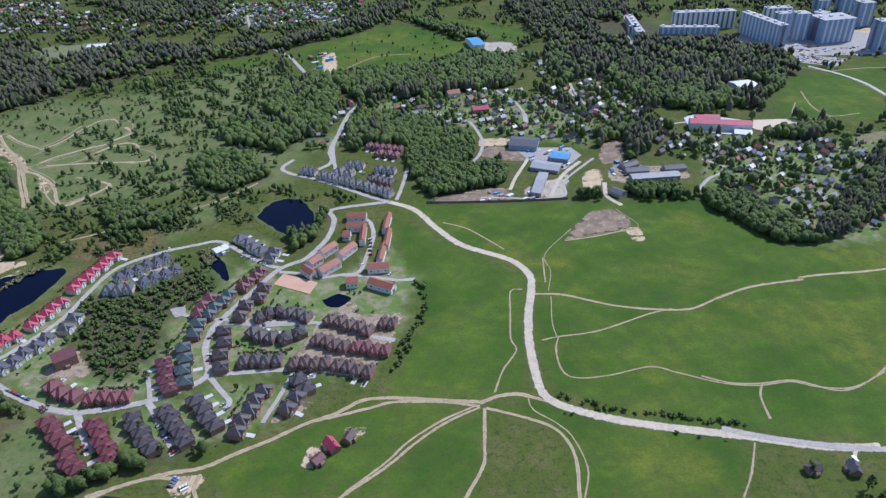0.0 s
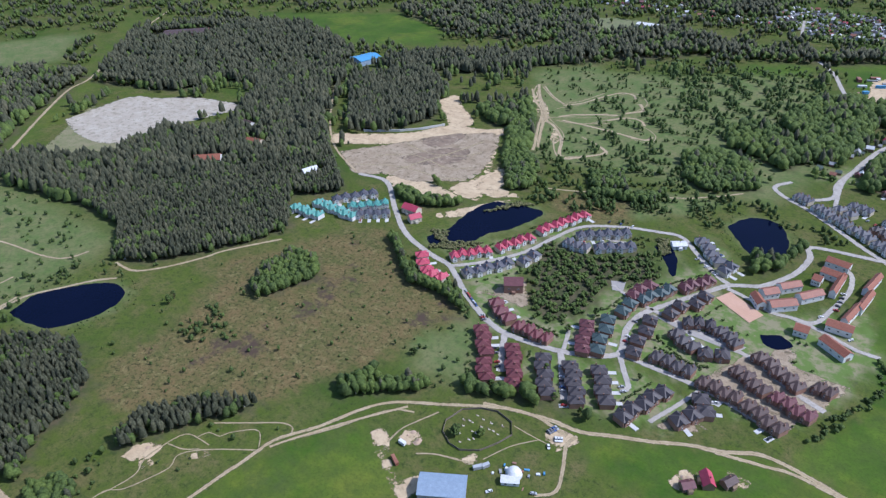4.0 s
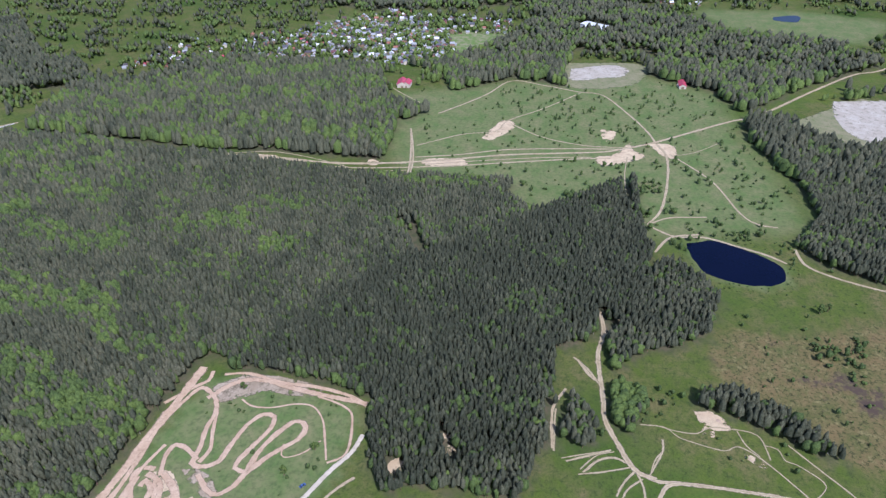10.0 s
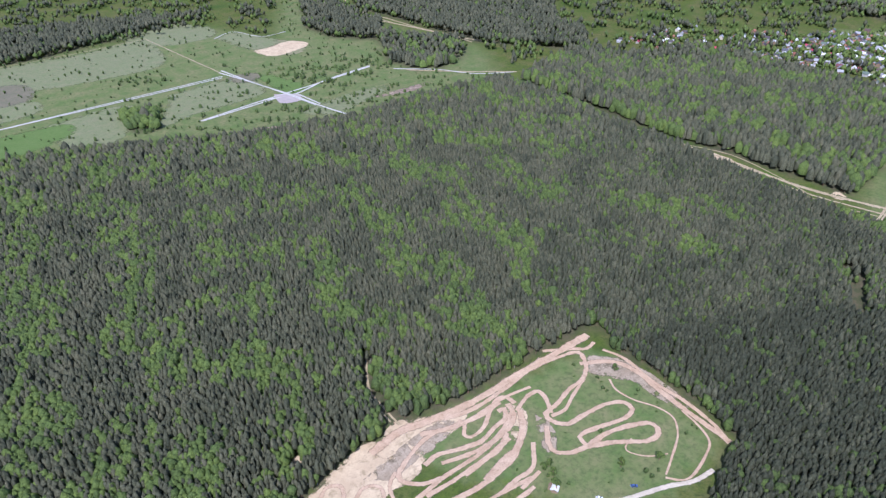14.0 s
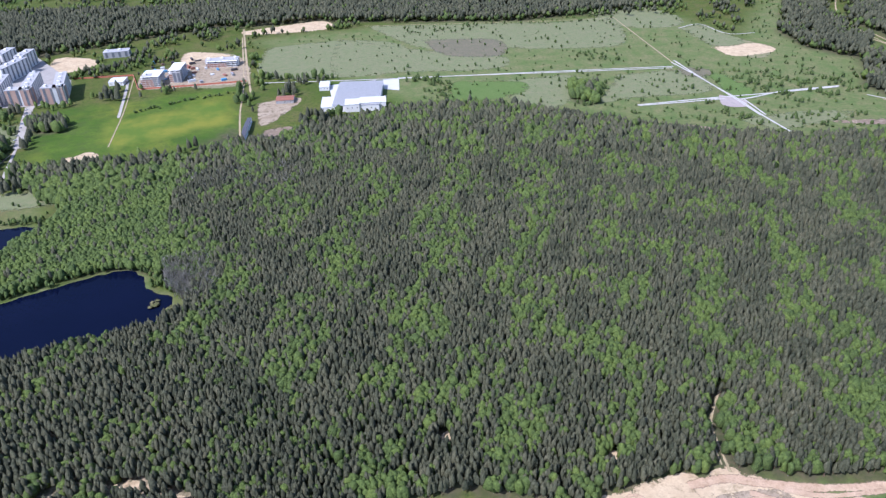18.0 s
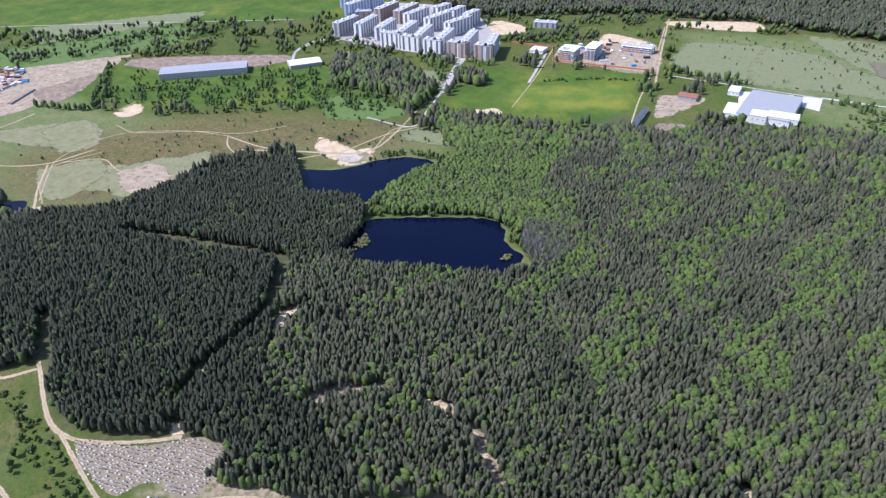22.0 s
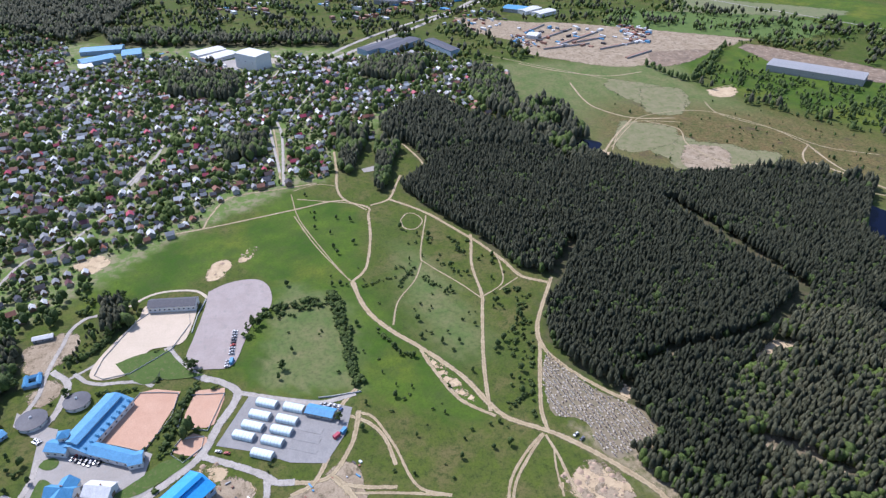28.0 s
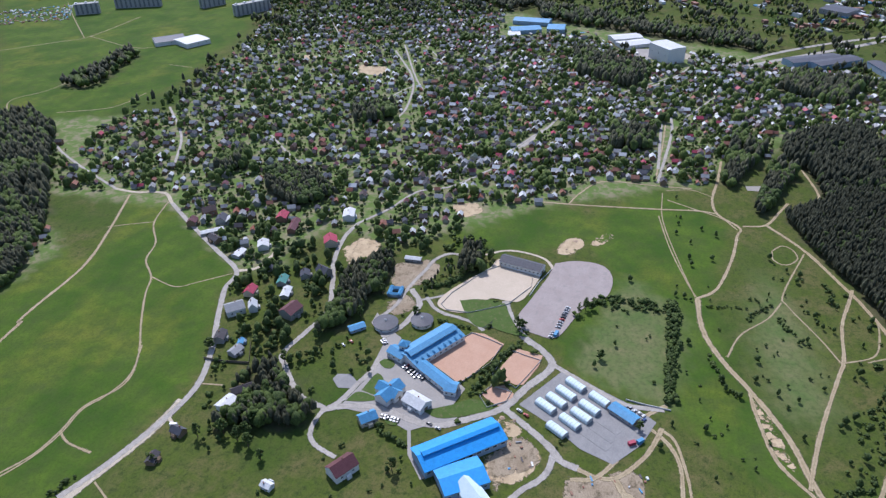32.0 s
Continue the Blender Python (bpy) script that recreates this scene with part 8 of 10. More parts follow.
village(18, [(-1005, -772), (-1176, -684), (-1241, -596), (-1330, -458), (-1371, -276), (-1198, -225), (-1084, -320), (-1122, -381), (-1026, -575)])
village(18, [(1126, -56), (1235, -152), (1118, -249), (940, -313), (829, -291), (876, -234), (974, -206), (927, -142), (899, -71), (836, -13)])
village(17, [(-1325, -525), (-1403, -450), (-1419, -341), (-1202, -217), (-1108, -212), (-1088, -290), (-1144, -369), (-1117, -446)])
village(17, [(-1495, -464), (-1417, -295), (-1387, -146), (-1298, -127), (-1274, -259), (-1378, -376)])
village(18, [(-1324, 661), (-1263, 740), (-1179, 698), (-1233, 622)])
village(18, [(-1737, 33), (-1681, 211), (-1549, 234), (-1579, 63)])
village(15, [(262, 823), (374, 789), (416, 780), (422, 751), (282, 732), (258, 754)])
village(18, [(1457, 968), (1520, 843), (1530, 637), (1491, 444), (1313, 371), (1204, 349), (1150, 251), (1141, 496), (1136, 783)])
village(18, [(135, 1156), (258, 1162), (386, 1218), (373, 1137), (261, 1044), (155, 1025)])
village(18, [(-973, 1625), (-855, 1613), (-746, 1479), (-791, 1404), (-868, 1424)])
village(14, [(-551, 1468), (-464, 1491), (-411, 1405), (-325, 1347), (-193, 1391), (-219, 1550), (-454, 1580)])
village(15, [(-955, 1588), (-844, 1619), (-761, 1488), (-829, 1405), (-853, 1394)])
village(15, [(-182, 924), (-136, 935), (-127, 879), (-165, 842)])


def huddle():
    """The rest of the houses, too many and too far to tell apart, in one mesh."""
    mats = [ROOFS[k] for k in FAR_LOOKS] + [WALLS[k] for k in WALL_PICK]
    forms = []
    for l, w, e, r in ((4.6, 3.8, 2.2, 1.7), (6.2, 5.0, 2.6, 2.2), (8.0, 6.6, 4.2, 2.6)):
        body = Shape().gabled(-l / 2, l / 2, -w / 2, w / 2, -0.4, e, e + r)
        top = Shape().saddle(-l / 2 - 0.5, l / 2 + 0.5, -w / 2 - 0.5, w / 2 + 0.5, e - 0.2, e + r + 0.15)
        forms.append((body, top))
    v, f, idx = [], [], []
    for x, y, turn, size, roof, wall in far_houses:
        m = spot(x, y, turn)
        for shape, mat in ((forms[size][0], len(FAR_LOOKS) + wall), (forms[size][1], roof)):
            n = len(v)
            v += [tuple(m @ Vector(p)) for p in shape.v]
            f += [tuple(i + n for i in g) for g in shape.f]
            idx += [mat] * len(shape.f)
    tagged(new("far_village_houses", mesh_of("far_village_houses", v, f, mats, idx)), "many small village houses with mixed grey, brown and red roofs", "houses", kind="stuff")


huddle()


# ---- apartment blocks ----
FLAT_WALLS = {"white": surface("panel_white", (0.74, 0.72, 0.69), (0.66, 0.65, 0.62), 0.8, 9.0, 0.8, 0.01),
              "blue": surface("panel_blue", (0.26, 0.35, 0.48), (0.32, 0.41, 0.53), 0.8, 9.0, 0.8, 0.01),
              "brown": surface("panel_brown", (0.36, 0.24, 0.19), (0.42, 0.30, 0.24), 0.8, 9.0, 0.8, 0.01),
              "grey": surface("panel_grey", (0.40, 0.39, 0.38), (0.34, 0.34, 0.34), 0.8, 9.0, 0.8, 0.01)}
STRIP = surface("loggia_glass", (0.12, 0.13, 0.15), (0.18, 0.19, 0.21), 1.2, 5.0, 0.3, 0.0, gloss=0.5)


def bay_column(u, v, half, floors, out, ends=False):
    """One glazed bay the height of the house, stepping out at every storey."""
    rings = []
    for level in range(floors):
        z = level * 2.9 + 1.4
        rings += [(z, 0.35), (z + 1.0, 0.35), (z + 1.05, 0.12), (z + 2.75, 0.12)]
    pts = []
    for z, d in rings:
        for e, w in ((-half, 0), (-half, d), (half, d), (half, 0)):
            pts.append((v + out * w, u + e, z) if ends else (u + e, v + out * w, z))
    faces = [(i * 4 + j, i * 4 + (j + 1) % 4, i * 4 + 4 + (j + 1) % 4, i * 4 + 4 + j) for i in range(len(rings) - 1) for j in range(4)]
    n = len(pts)
    return Shape().hull(pts, faces + [(0, 1, 2, 3), (n - 4, n - 3, n - 2, n - 1)])


def apartment_block(x, y, turn, length, width, floors, look, label):
    """A slab of flats: body, storey bands, glazed loggia columns, roof houses."""
    h = thing("apartment_block", label, "apartment building", "apartment blocks", spot(x, y, turn))
    a, b, top = length / 2, width / 2, floors * 2.9 + 1
    part("wall", Shape().box(-a, a, -b, b, -0.5, top), FLAT_WALLS[look], h)
    part("roof", Shape().box(-a - 0.2, a + 0.2, -b - 0.2, b + 0.2, top, top + 0.7), FLAT_WALLS["grey"], h)
    n = max(2, int(length / 9))
    for k in range(n):
        u = -a + (k + 0.5) * length / n
        for v in (-b, b):
            s = bay_column(u, v, 1.9, floors, 1 if v > 0 else -1)
            part("loggia", s, FLAT_WALLS["white"] if look == "blue" else STRIP, h)
        if k % 2 == 0:
            part("roof_house", Shape().box(u - 2.2, u + 2.2, -2, 2, top + 0.7, top + 3.2), FLAT_WALLS["white"], h)
    for v in (-a, a):
        part("end_window", bay_column(0, v, b * 0.35, floors, 1 if v > 0 else -1, True), STRIP, h)
    clear(x, y, max(width, length) * 0.55)


def slab(ax, ay, bx, by, deep, floors, look, label):
    """A block whose near side stands on the line from a to b."""
    turn = math.atan2(by - ay, bx - ax)
    mx, my = (ax + bx) / 2, (ay + by) / 2
    d = math.hypot(mx, my)
    nx, ny = -math.sin(turn), math.cos(turn)
    if nx * mx + ny * my < 0:
        nx, ny = -nx, -ny
    apartment_block(mx + nx * deep / 2, my + ny * deep / 2, math.degrees(turn), math.dist((ax, ay), (bx, by)), deep, floors, look, label)


WHITE = "eight-storey white apartment block with glazed loggias"
slab(525.3, -1020.0, 493.7, -1020.5, 15, 8, "brown", WHITE + " and brown bays")
slab(492.9, -1023.2, 516.0, -1099.0, 15, 8, "white", WHITE)
slab(574.0, -1016.4, 539.5, -1017.1, 15, 8, "brown", WHITE + " and brown bays")
slab(539.8, -1019.7, 558.9, -1104.5, 15, 8, "white", WHITE)
slab(618.2, -1013.0, 585.4, -1013.6, 15, 8, "white", WHITE)
slab(586.2, -1018.9, 602.8, -1097.9, 15, 8, "white", WHITE)
slab(663.5, -1014.8, 628.7, -1015.5, 15, 8, "white", WHITE)
slab(629.6, -1020.8, 649.5, -1103.4, 15, 8, "white", WHITE)
slab(709.0, -1019.4, 670.1, -1020.1, 15, 8, "white", WHITE)
slab(671.2, -1025.5, 688.3, -1115.2, 15, 8, "white", WHITE)
slab(770.4, -1048.8, 778.9, -1120.4, 15, 8, "white", WHITE)
slab(721.4, -1043.9, 733.4, -1111.5, 15, 8, "white", WHITE)
slab(811.1, -1036.9, 810.8, -1101.3, 15, 8, "grey", WHITE)
slab(626.0, -1122.1, 613.3, -1187.5, 15, 8, "white", WHITE)
slab(675.0, -1134.2, 666.5, -1200.9, 15, 8, "white", WHITE)
slab(727.3, -1146.5, 723.3, -1214.7, 15, 8, "white", WHITE)
slab(757.0, -1159.4, 759.4, -1236.2, 15, 8, "brown", "eight-storey brown and white apartment block")
slab(801.6, -1159.0, 802.2, -1228.7, 15, 8, "brown", "eight-storey brown and white apartment block")
slab(705.1, -1214.8, 697.4, -1258.8, 15, 8, "white", WHITE)
slab(664.6, -1207.9, 661.2, -1251.4, 15, 8, "white", WHITE)
slab(624.6, -1194.3, 622.3, -1236.8, 15, 8, "white", WHITE)
slab(879.0, -1165.0, 876.7, -1235.7, 15, 8, "blue", "blue and white apartment block")
slab(874.5, -1235.7, 873.8, -1281.5, 15, 8, "blue", "blue and white apartment block")
slab(931.4, -1220.8, 927.4, -1281.4, 15, 8, "blue", "blue and white apartment block")
slab(848.6, -1142.1, 822.4, -1158.8, 15, 6, "brown", "brown and white apartment block")
slab(400.8, -1082.9, 386.9, -1083.1, 14, 5, "grey", "unfinished grey concrete frame on the building site")
slab(357.6, -1095.2, 345.4, -1095.3, 14, 5, "grey", "unfinished grey concrete frame on the building site")
slab(515.4, -1244.6, 473.4, -1252.1, 20, 3, "grey", "low grey concrete shell beside the forest")
slab(324.0, -1169.8, 270.8, -1173.5, 16, 3, "white", "low white block on the building site")
TOWER = "tall blue and white apartment tower"
slab(534.1, 1256.9, 561.8, 1160.7, 18, 12, "blue", "long blue and white apartment slab")
slab(427.2, 1281.2, 537.9, 1286.9, 18, 10, "white", "long blue and white apartment slab with pale loggias")
slab(395.2, 1254.0, 496.8, 1245.4, 14, 4, "blue", "low blue panelled apartment slab")
slab(606.9, 1197.1, 629.8, 1198.7, 22, 15, "blue", TOWER)
slab(641.5, 1174.0, 700.9, 1185.9, 40, 13, "blue", "broad blue and white apartment tower block")
slab(649.0, 1232.3, 659.7, 1217.1, 22, 13, "blue", TOWER)
slab(755.3, 1271.5, 781.6, 1276.9, 22, 14, "blue", TOWER)
slab(707.7, 1126.7, 741.0, 1130.3, 22, 16, "blue", TOWER)
slab(722.9, 1359.7, 745.5, 1361.9, 22, 9, "blue", TOWER)
slab(768.2, 1364.1, 792.0, 1366.2, 22, 9, "blue", TOWER)
slab(614.3, 1280.1, 644.2, 1285.2, 18, 8, "blue", "blue and white apartment slab")
slab(609.9, 1320.0, 656.8, 1323.9, 18, 8, "white", "pale eight-storey apartment slab")
slab(352.4, 1343.3, 345.8, 1229.4, 15, 4, "white", "pale four-storey apartment slab among trees")
slab(347.8, 1258.1, 362.5, 1264.2, 15, 4, "white", "pale four-storey apartment slab among trees")
slab(1158.9, 1258.6, 1188.3, 1220.6, 16, 7, "grey", "pale apartment slab at the far end of the meadow")
slab(1230.2, 1217.2, 1272.7, 1130.9, 16, 7, "grey", "pale apartment slab at the far end of the meadow")
slab(1237.1, 910.4, 1305.6, 872.2, 16, 7, "grey", "pale apartment slab beyond the village")
slab(1278.2, 1023.9, 1326.3, 999.8, 16, 7, "grey", "pale apartment slab beyond the village")


# ---- cars ----
CAR_PAINT = {k: surface("paint_" + k, c, tuple(v * 0.9 for v in c), 0.5, 2.0, 0.3, 0.0, gloss=0.6) for k, c in dict(
    white=(0.72, 0.72, 0.70), black=(0.03, 0.03, 0.035), silver=(0.42, 0.43, 0.44), red=(0.40, 0.04, 0.03), blue=(0.05, 0.10, 0.25), grey=(0.16, 0.16, 0.17)).items()}
TYRE = surface("tyre_rubber", (0.03, 0.03, 0.03), (0.04, 0.04, 0.04), 0.3, 1.0, 0.9, 0.0)
TYRE_MESH = Shape().drum(0, 0, 0.33, -0.11, 0.11, sides=10).moved(Matrix.Rotation(math.pi / 2, 4, "X")).mesh("wheel", TYRE)
cars = {}


def car(colour, x, y, turn):
    if colour in cars:
        return copy_thing(cars[colour], spot(x, y, turn, 0.34))
    c = thing("car", f"parked {colour} passenger car with dark windows", "car", "parked cars", spot(x, y, turn, 0.34))
    hood = [(-2.15, 0.35), (-2.2, 0.85), (-1.9, 1.0), (1.0, 0.95), (2.1, 0.78), (2.2, 0.4)]
    pts = [(px, s * (0.88 if pz > 0.5 else 0.82), pz) for s in (-1, 1) for px, pz in hood]
    part("body", Shape().hull(pts, [(0, 1, 2, 3, 4, 5), (11, 10, 9, 8, 7, 6)] + [(i, i + 6, (i + 1) % 6 + 6, (i + 1) % 6) for i in range(6)]), CAR_PAINT[colour], c)
    glass = [(-1.8, 0.98, 0.8), (1.0, 0.94, 0.8), (0.35, 1.42, 0.66), (-1.3, 1.44, 0.66)]
    pts = [(px, s * w, pz) for s in (-1, 1) for px, pz, w in glass]
    part("glazing", Shape().hull(pts, [(0, 1, 2, 3), (7, 6, 5, 4)] + [(i, i + 4, (i + 1) % 4 + 4, (i + 1) % 4) for i in range(4)]), GLASS, c)
    part("car_roof", Shape().box(-1.28, 0.33, -0.64, 0.64, 1.43, 1.49), CAR_PAINT[colour], c)
    for wx in (-1.35, 1.35):
        for wy in (-0.8, 0.8):
            part("wheel", TYRE_MESH, None, c, at=pose(wx, wy, 0.33))
    cars[colour] = c
    return c


PAINTS = ["white", "black", "silver", "grey", "white", "black", "red", "blue", "silver", "grey"]


def car_row(ax, ay, bx, by, count, across=True, chance=1.0):
    """Cars side by side, or in line, from a to b."""
    turn = math.degrees(math.atan2(by - ay, bx - ax)) + (90 if across else 0)
    for k in range(count):
        if cr.random() < chance:
            s = k / max(1, count - 1)
            car(cr.choice(PAINTS), ax + (bx - ax) * s, ay + (by - ay) * s, turn + cr.uniform(-4, 4) + cr.choice((0, 180)))


for x, y, turn in parked[::2]:
    car(cr.choice(PAINTS), x, y, turn)
car_row(359.2, 168.0, 349.6, 152.3, 7)
car_row(306.3, 165.3, 306.0, 153.4, 6)
car_row(357.8, 170.1, 350.2, 158.0, 5)
car_row(380.5, 197.8, 377.6, 194.4, 3)
car_row(466.5, 69.9, 438.9, 72.3, 9)
car_row(431.3, 74.2, 425.0, 75.2, 3)
car_row(-170.7, 288.9, -169.1, 295.0, 4)
car_row(-163.8, 286.4, -160.8, 288.5, 3)
car_row(-163.9, 278.0, -163.0, 278.7, 1)
car_row(-150.1, 241.6, -149.5, 242.0, 1, False)
car_row(-171.5, 225.6, -170.6, 227.2, 1, False)
car_row(299.0, -151.2, 294.6, -153.7, 2)
car_row(366.9, 10.1, 359.0, -2.9, 4)
car_row(-316.0, 377.5, -297.0, 367.7, 6, False)
car_row(-284.3, 359.5, -279.5, 356.1, 3)
car_row(-200.1, 348.2, -185.3, 327.4, 8, True, 0.8)
car_row(-250.7, 333.4, -236.1, 318.4, 5, True, 0.7)
car_row(-155.9, 357.6, -152.3, 354.2, 2)
car_row(-255.3, 364.1, -229.1, 363.3, 8, True, 0.6)
car_row(-279.4, 368.8, -264.7, 362.8, 3, True, 0.7)
car_row(-157.4, 454.6, -113.4, 452.9, 9, True, 0.5)
car_row(-69.8, 575.1, -67.7, 547.9, 5, True, 0.8)
car_row(-74.2, 531.1, -47.7, 515.4, 5, True, 0.6)
car_row(-186.2, 550.1, -162.5, 536.7, 5, True, 0.7)
car_row(-184.8, 431.2, -178.4, 404.4, 5, True, 0.6)
car_row(-298.5, 555.0, -259.7, 566.2, 8, True, 0.5)
car_row(507.6, -884.9, 541.5, -1001.3, 9, True, 0.8)
car_row(365.7, 224.7, 371.3, 220.7, 2)
car_row(-264.0, -147.4, -263.4, -146.7, 1)
car_row(-241.4, -155.5, -241.8, -154.9, 1, False)
car_row(309.9, 132.0, 308.0, 125.2, 2, False)
car_row(341.1, 78.1, 338.3, 72.6, 2, False)
car_row(366.8, 7.3, 362.1, -2.0, 4, True, 0.8)
car_row(-111.0, 732.8, -57.4, 703.9, 8, True, 0.6)

# ---- fences, walls and stones ----
FENCE_WOOD = surface("fence_boards", (0.16, 0.13, 0.10), (0.22, 0.18, 0.14), 0.5, 4.0, 0.9, 0.01)
FENCE_PALE = surface("fence_rails", (0.55, 0.54, 0.51), (0.46, 0.45, 0.42), 0.5, 4.0, 0.8, 0.01)


def fence(points, tall, material, label, shut=False, thick=0.12):
    """A continuous fence or wall along the points: boards, and a post every few metres."""
    pts = points + points[:1] if shut else points
    f = thing("fence", label, "fence")
    for (ax, ay), (bx, by) in zip(pts, pts[1:]):
        a, b = lift(ax, ay), lift(bx, by)
        d = (b - a).normalized().cross(Vector((0, 0, 1))) * thick / 2
        up = Vector((0, 0, tall))
        part("panel", Shape().hull([a - d, b - d, b + d, a + d, a - d + up, b - d + up, b + d + up, a + d + up],
                                   [(3, 2, 1, 0), (4, 5, 6, 7), (0, 1, 5, 4), (1, 2, 6, 5), (2, 3, 7, 6), (3, 0, 4, 7)]), material, f)
    for ax, ay in points:
        p = lift(ax, ay)
        part("post", Shape().box(p.x - 0.15, p.x + 0.15, p.y - 0.15, p.y + 0.15, p.z - 0.3, p.z + tall + 0.2), material, f)
    return f


fence([(-16, 646), (11, 645), (40, 645), (70, 645), (99, 646), (132, 648)], 2.4, FENCE_WOOD, "long dark board fence at the edge of the field")
fence([(369, 157), (390, 146), (411, 135), (408, 121), (404, 108), (381, 111), (353, 126), (361, 141)], 1.3, FENCE_PALE, "pale rail fence round the riding arena", True)
fence([(370, 106), (385, 104), (401, 102), (398, 89), (396, 76), (378, 81), (362, 86)], 1.2, FENCE_PALE, "pale rail fence round the small arena", True)
fence([(346, 108), (353, 106), (358, 103), (358, 95), (357, 88), (347, 89), (337, 100)], 1.2, FENCE_PALE, "pale rail fence round the lunging ring", True)
fence([(439, 171), (457, 168), (499, 150), (512, 138), (507, 109), (486, 106), (456, 118), (435, 145), (433, 164)], 1.2, FENCE_PALE, "pale rail fence round the sand arena", True)
fence([(-225, 244), (-230, 253), (-228, 268), (-219, 277), (-208, 282), (-195, 280), (-188, 271), (-191, 259), (-196, 247), (-206, 239), (-215, 239)], 1.6, FENCE_WOOD, "dark iron fence round the small cemetery", True)
fence([(474, 104), (496, 101), (519, 95)], 1.0, FENCE_PALE, "white barrier along the parking ground", False, 0.5)
fence([(318, 319), (319, 305), (324, 283), (347, 296)], 2.2, FENCE_WOOD, "dark board fence round a house yard")
fence([(275, 272), (278, 266), (300, 268), (304, 269)], 2.6, FENCE_WOOD, "dark wall round a garden")
fence([(-648, 569), (-611, 598), (-593, 621), (-579, 650)], 3.0, FENCE_PALE, "long white wall along the sand quarry", False, 0.6)
fence([(375, 11), (374, 1), (374, -11), (374, -19)], 1.2, FENCE_PALE, "row of white fence panels along the lane", False, 0.4)
STONE = {"a": surface("pale_gravestone", (0.56, 0.50, 0.42), (0.38, 0.33, 0.27), 0.3, 2.0, 0.7, 0.01), "b": surface("dark_gravestone", (0.20, 0.155, 0.125), (0.27, 0.215, 0.17), 0.3, 2.0, 0.4, 0.0)}


def graves(poly, gap, chance, label, dark):
    """Rows of stones and kerbs."""
    rows_turn = -170
    c, s = math.cos(radians(rows_turn)), math.sin(radians(rows_turn))
    q = np.array(poly, float) @ np.array(((c, -s), (s, c)))
    u, w = np.meshgrid(np.arange(*q.min(0)[:1], q.max(0)[0], gap * 0.8), np.arange(q.min(0)[1], q.max(0)[1], gap * 1.45))
    xy = np.column_stack((u.ravel(), w.ravel())) + rng.uniform(-0.24, 0.24, (u.size, 2)) * gap
    xy = xy @ np.array(((c, s), (-s, c)))
    xy = xy[inside(xy, poly)]
    sparse = waves(xy, 14, 77)
    v, f, idx = [], [], []
    for (x, y), thin in zip(xy, sparse):
        if rng.random() > chance * (0.55 + 0.6 * thin):
            continue
        m = spot(x, y, rows_turn + 90 + rng.normal(0, 6))
        s = Shape().box(-0.42, 0.42, -0.14, 0.14, -0.2, 0.6 + 0.7 * rng.random())
        s.box(-0.5, 0.5, 0.2, 1.7, -0.2, 0.16)
        n = len(v)
        v += [tuple(m @ Vector(q)) for q in s.v]
        f += [tuple(i + n for i in g) for g in s.f]
        idx += [int(rng.random() < dark)] * 6 + [int(rng.random() < dark * 0.5)] * 6
    tagged(new("gravestones", mesh_of("gravestones", v, f, [STONE["a"], STONE["b"]], idx)), label, "gravestones", kind="stuff")


graves([(382, -162), (363, -169), (333, -182), (316, -199), (298, -205), (284, -200), (278, -188), (275, -167), (291, -161), (302, -164), (313, -158), (316, -147), (324, -143), (342, -146), (353, -148), (369, -154)], 1.95, 0.9, "dense rows of pale gravestones on sandy ground", 0.42)
graves([(288, -206), (272, -255), (240, -291), (218, -260), (216, -209), (262, -179)], 8.0, 0.5, "scattered gravestones among trees", 0.3)
graves([(385, -263), (356, -264), (340, -231), (364, -232)], 6.0, 0.5, "a few gravestones in a forest clearing", 0.3)
graves([(-228, 253), (-223, 267), (-209, 278), (-195, 274), (-196, 259), (-209, 243)], 4.6, 0.85, "scattered gravestones in the fenced grass ring", 0.5)

# ---- yard of the steel hall ----
def container(x, y, turn, material, label, length=6.1):
    c = thing("container", label, "container", m=spot(x, y, turn, 0.3))
    part("body", Shape().box(-length / 2, length / 2, -1.2, 1.2, 0, 2.5), material, c)
    for k in range(8):
        u = -length / 2 + (k + 0.5) * length / 8
        part("rib", Shape().box(u - 0.08, u + 0.08, -1.26, 1.26, 0.1, 2.45), material, c)
    part("door", Shape().box(length / 2, length / 2 + 0.06, -1.1, 1.1, 0.1, 2.4), material, c)


container(-231.8, 205.6, -24, ROOFS["rust"], "rust-red cargo container beside the sandy drive", 8)
container(-188.0, 235.1, 55, CAR_PAINT["silver"], "white cargo container on the yard")
container(-185.0, 239.4, 68, CAR_PAINT["silver"], "grey cargo container on the yard", 5)
container(-238.3, 219.1, 1, CAR_PAINT["white"], "white trailer on the grass", 5)
container(429.5, 71.9, -9, ROOFS["blue"], "blue lorry box parked beside the tarmac")
container(338.9, -2.8, -39, ROOFS["blue"], "small blue container beside the dirt yard", 5)
container(335.5, 2.1, -52, ROOFS["crimson"], "red container beside the dirt yard", 5)
container(253.0, 296.0, -84, CAR_PAINT["white"], "white hut trailer beside the dark hut", 5)
dome = thing("dome_tent", "white round dome on the yard", "dome", m=spot(-167.9, 246.0, 0))
v = [(0, 0, 5.6)]
for ring in range(1, 6):
    t = ring * math.pi / 10
    v += [(5.2 * math.sin(t) * math.cos(k * math.pi / 8), 5.2 * math.sin(t) * math.sin(k * math.pi / 8), 0.4 + 5.2 * math.cos(t)) for k in range(16)]
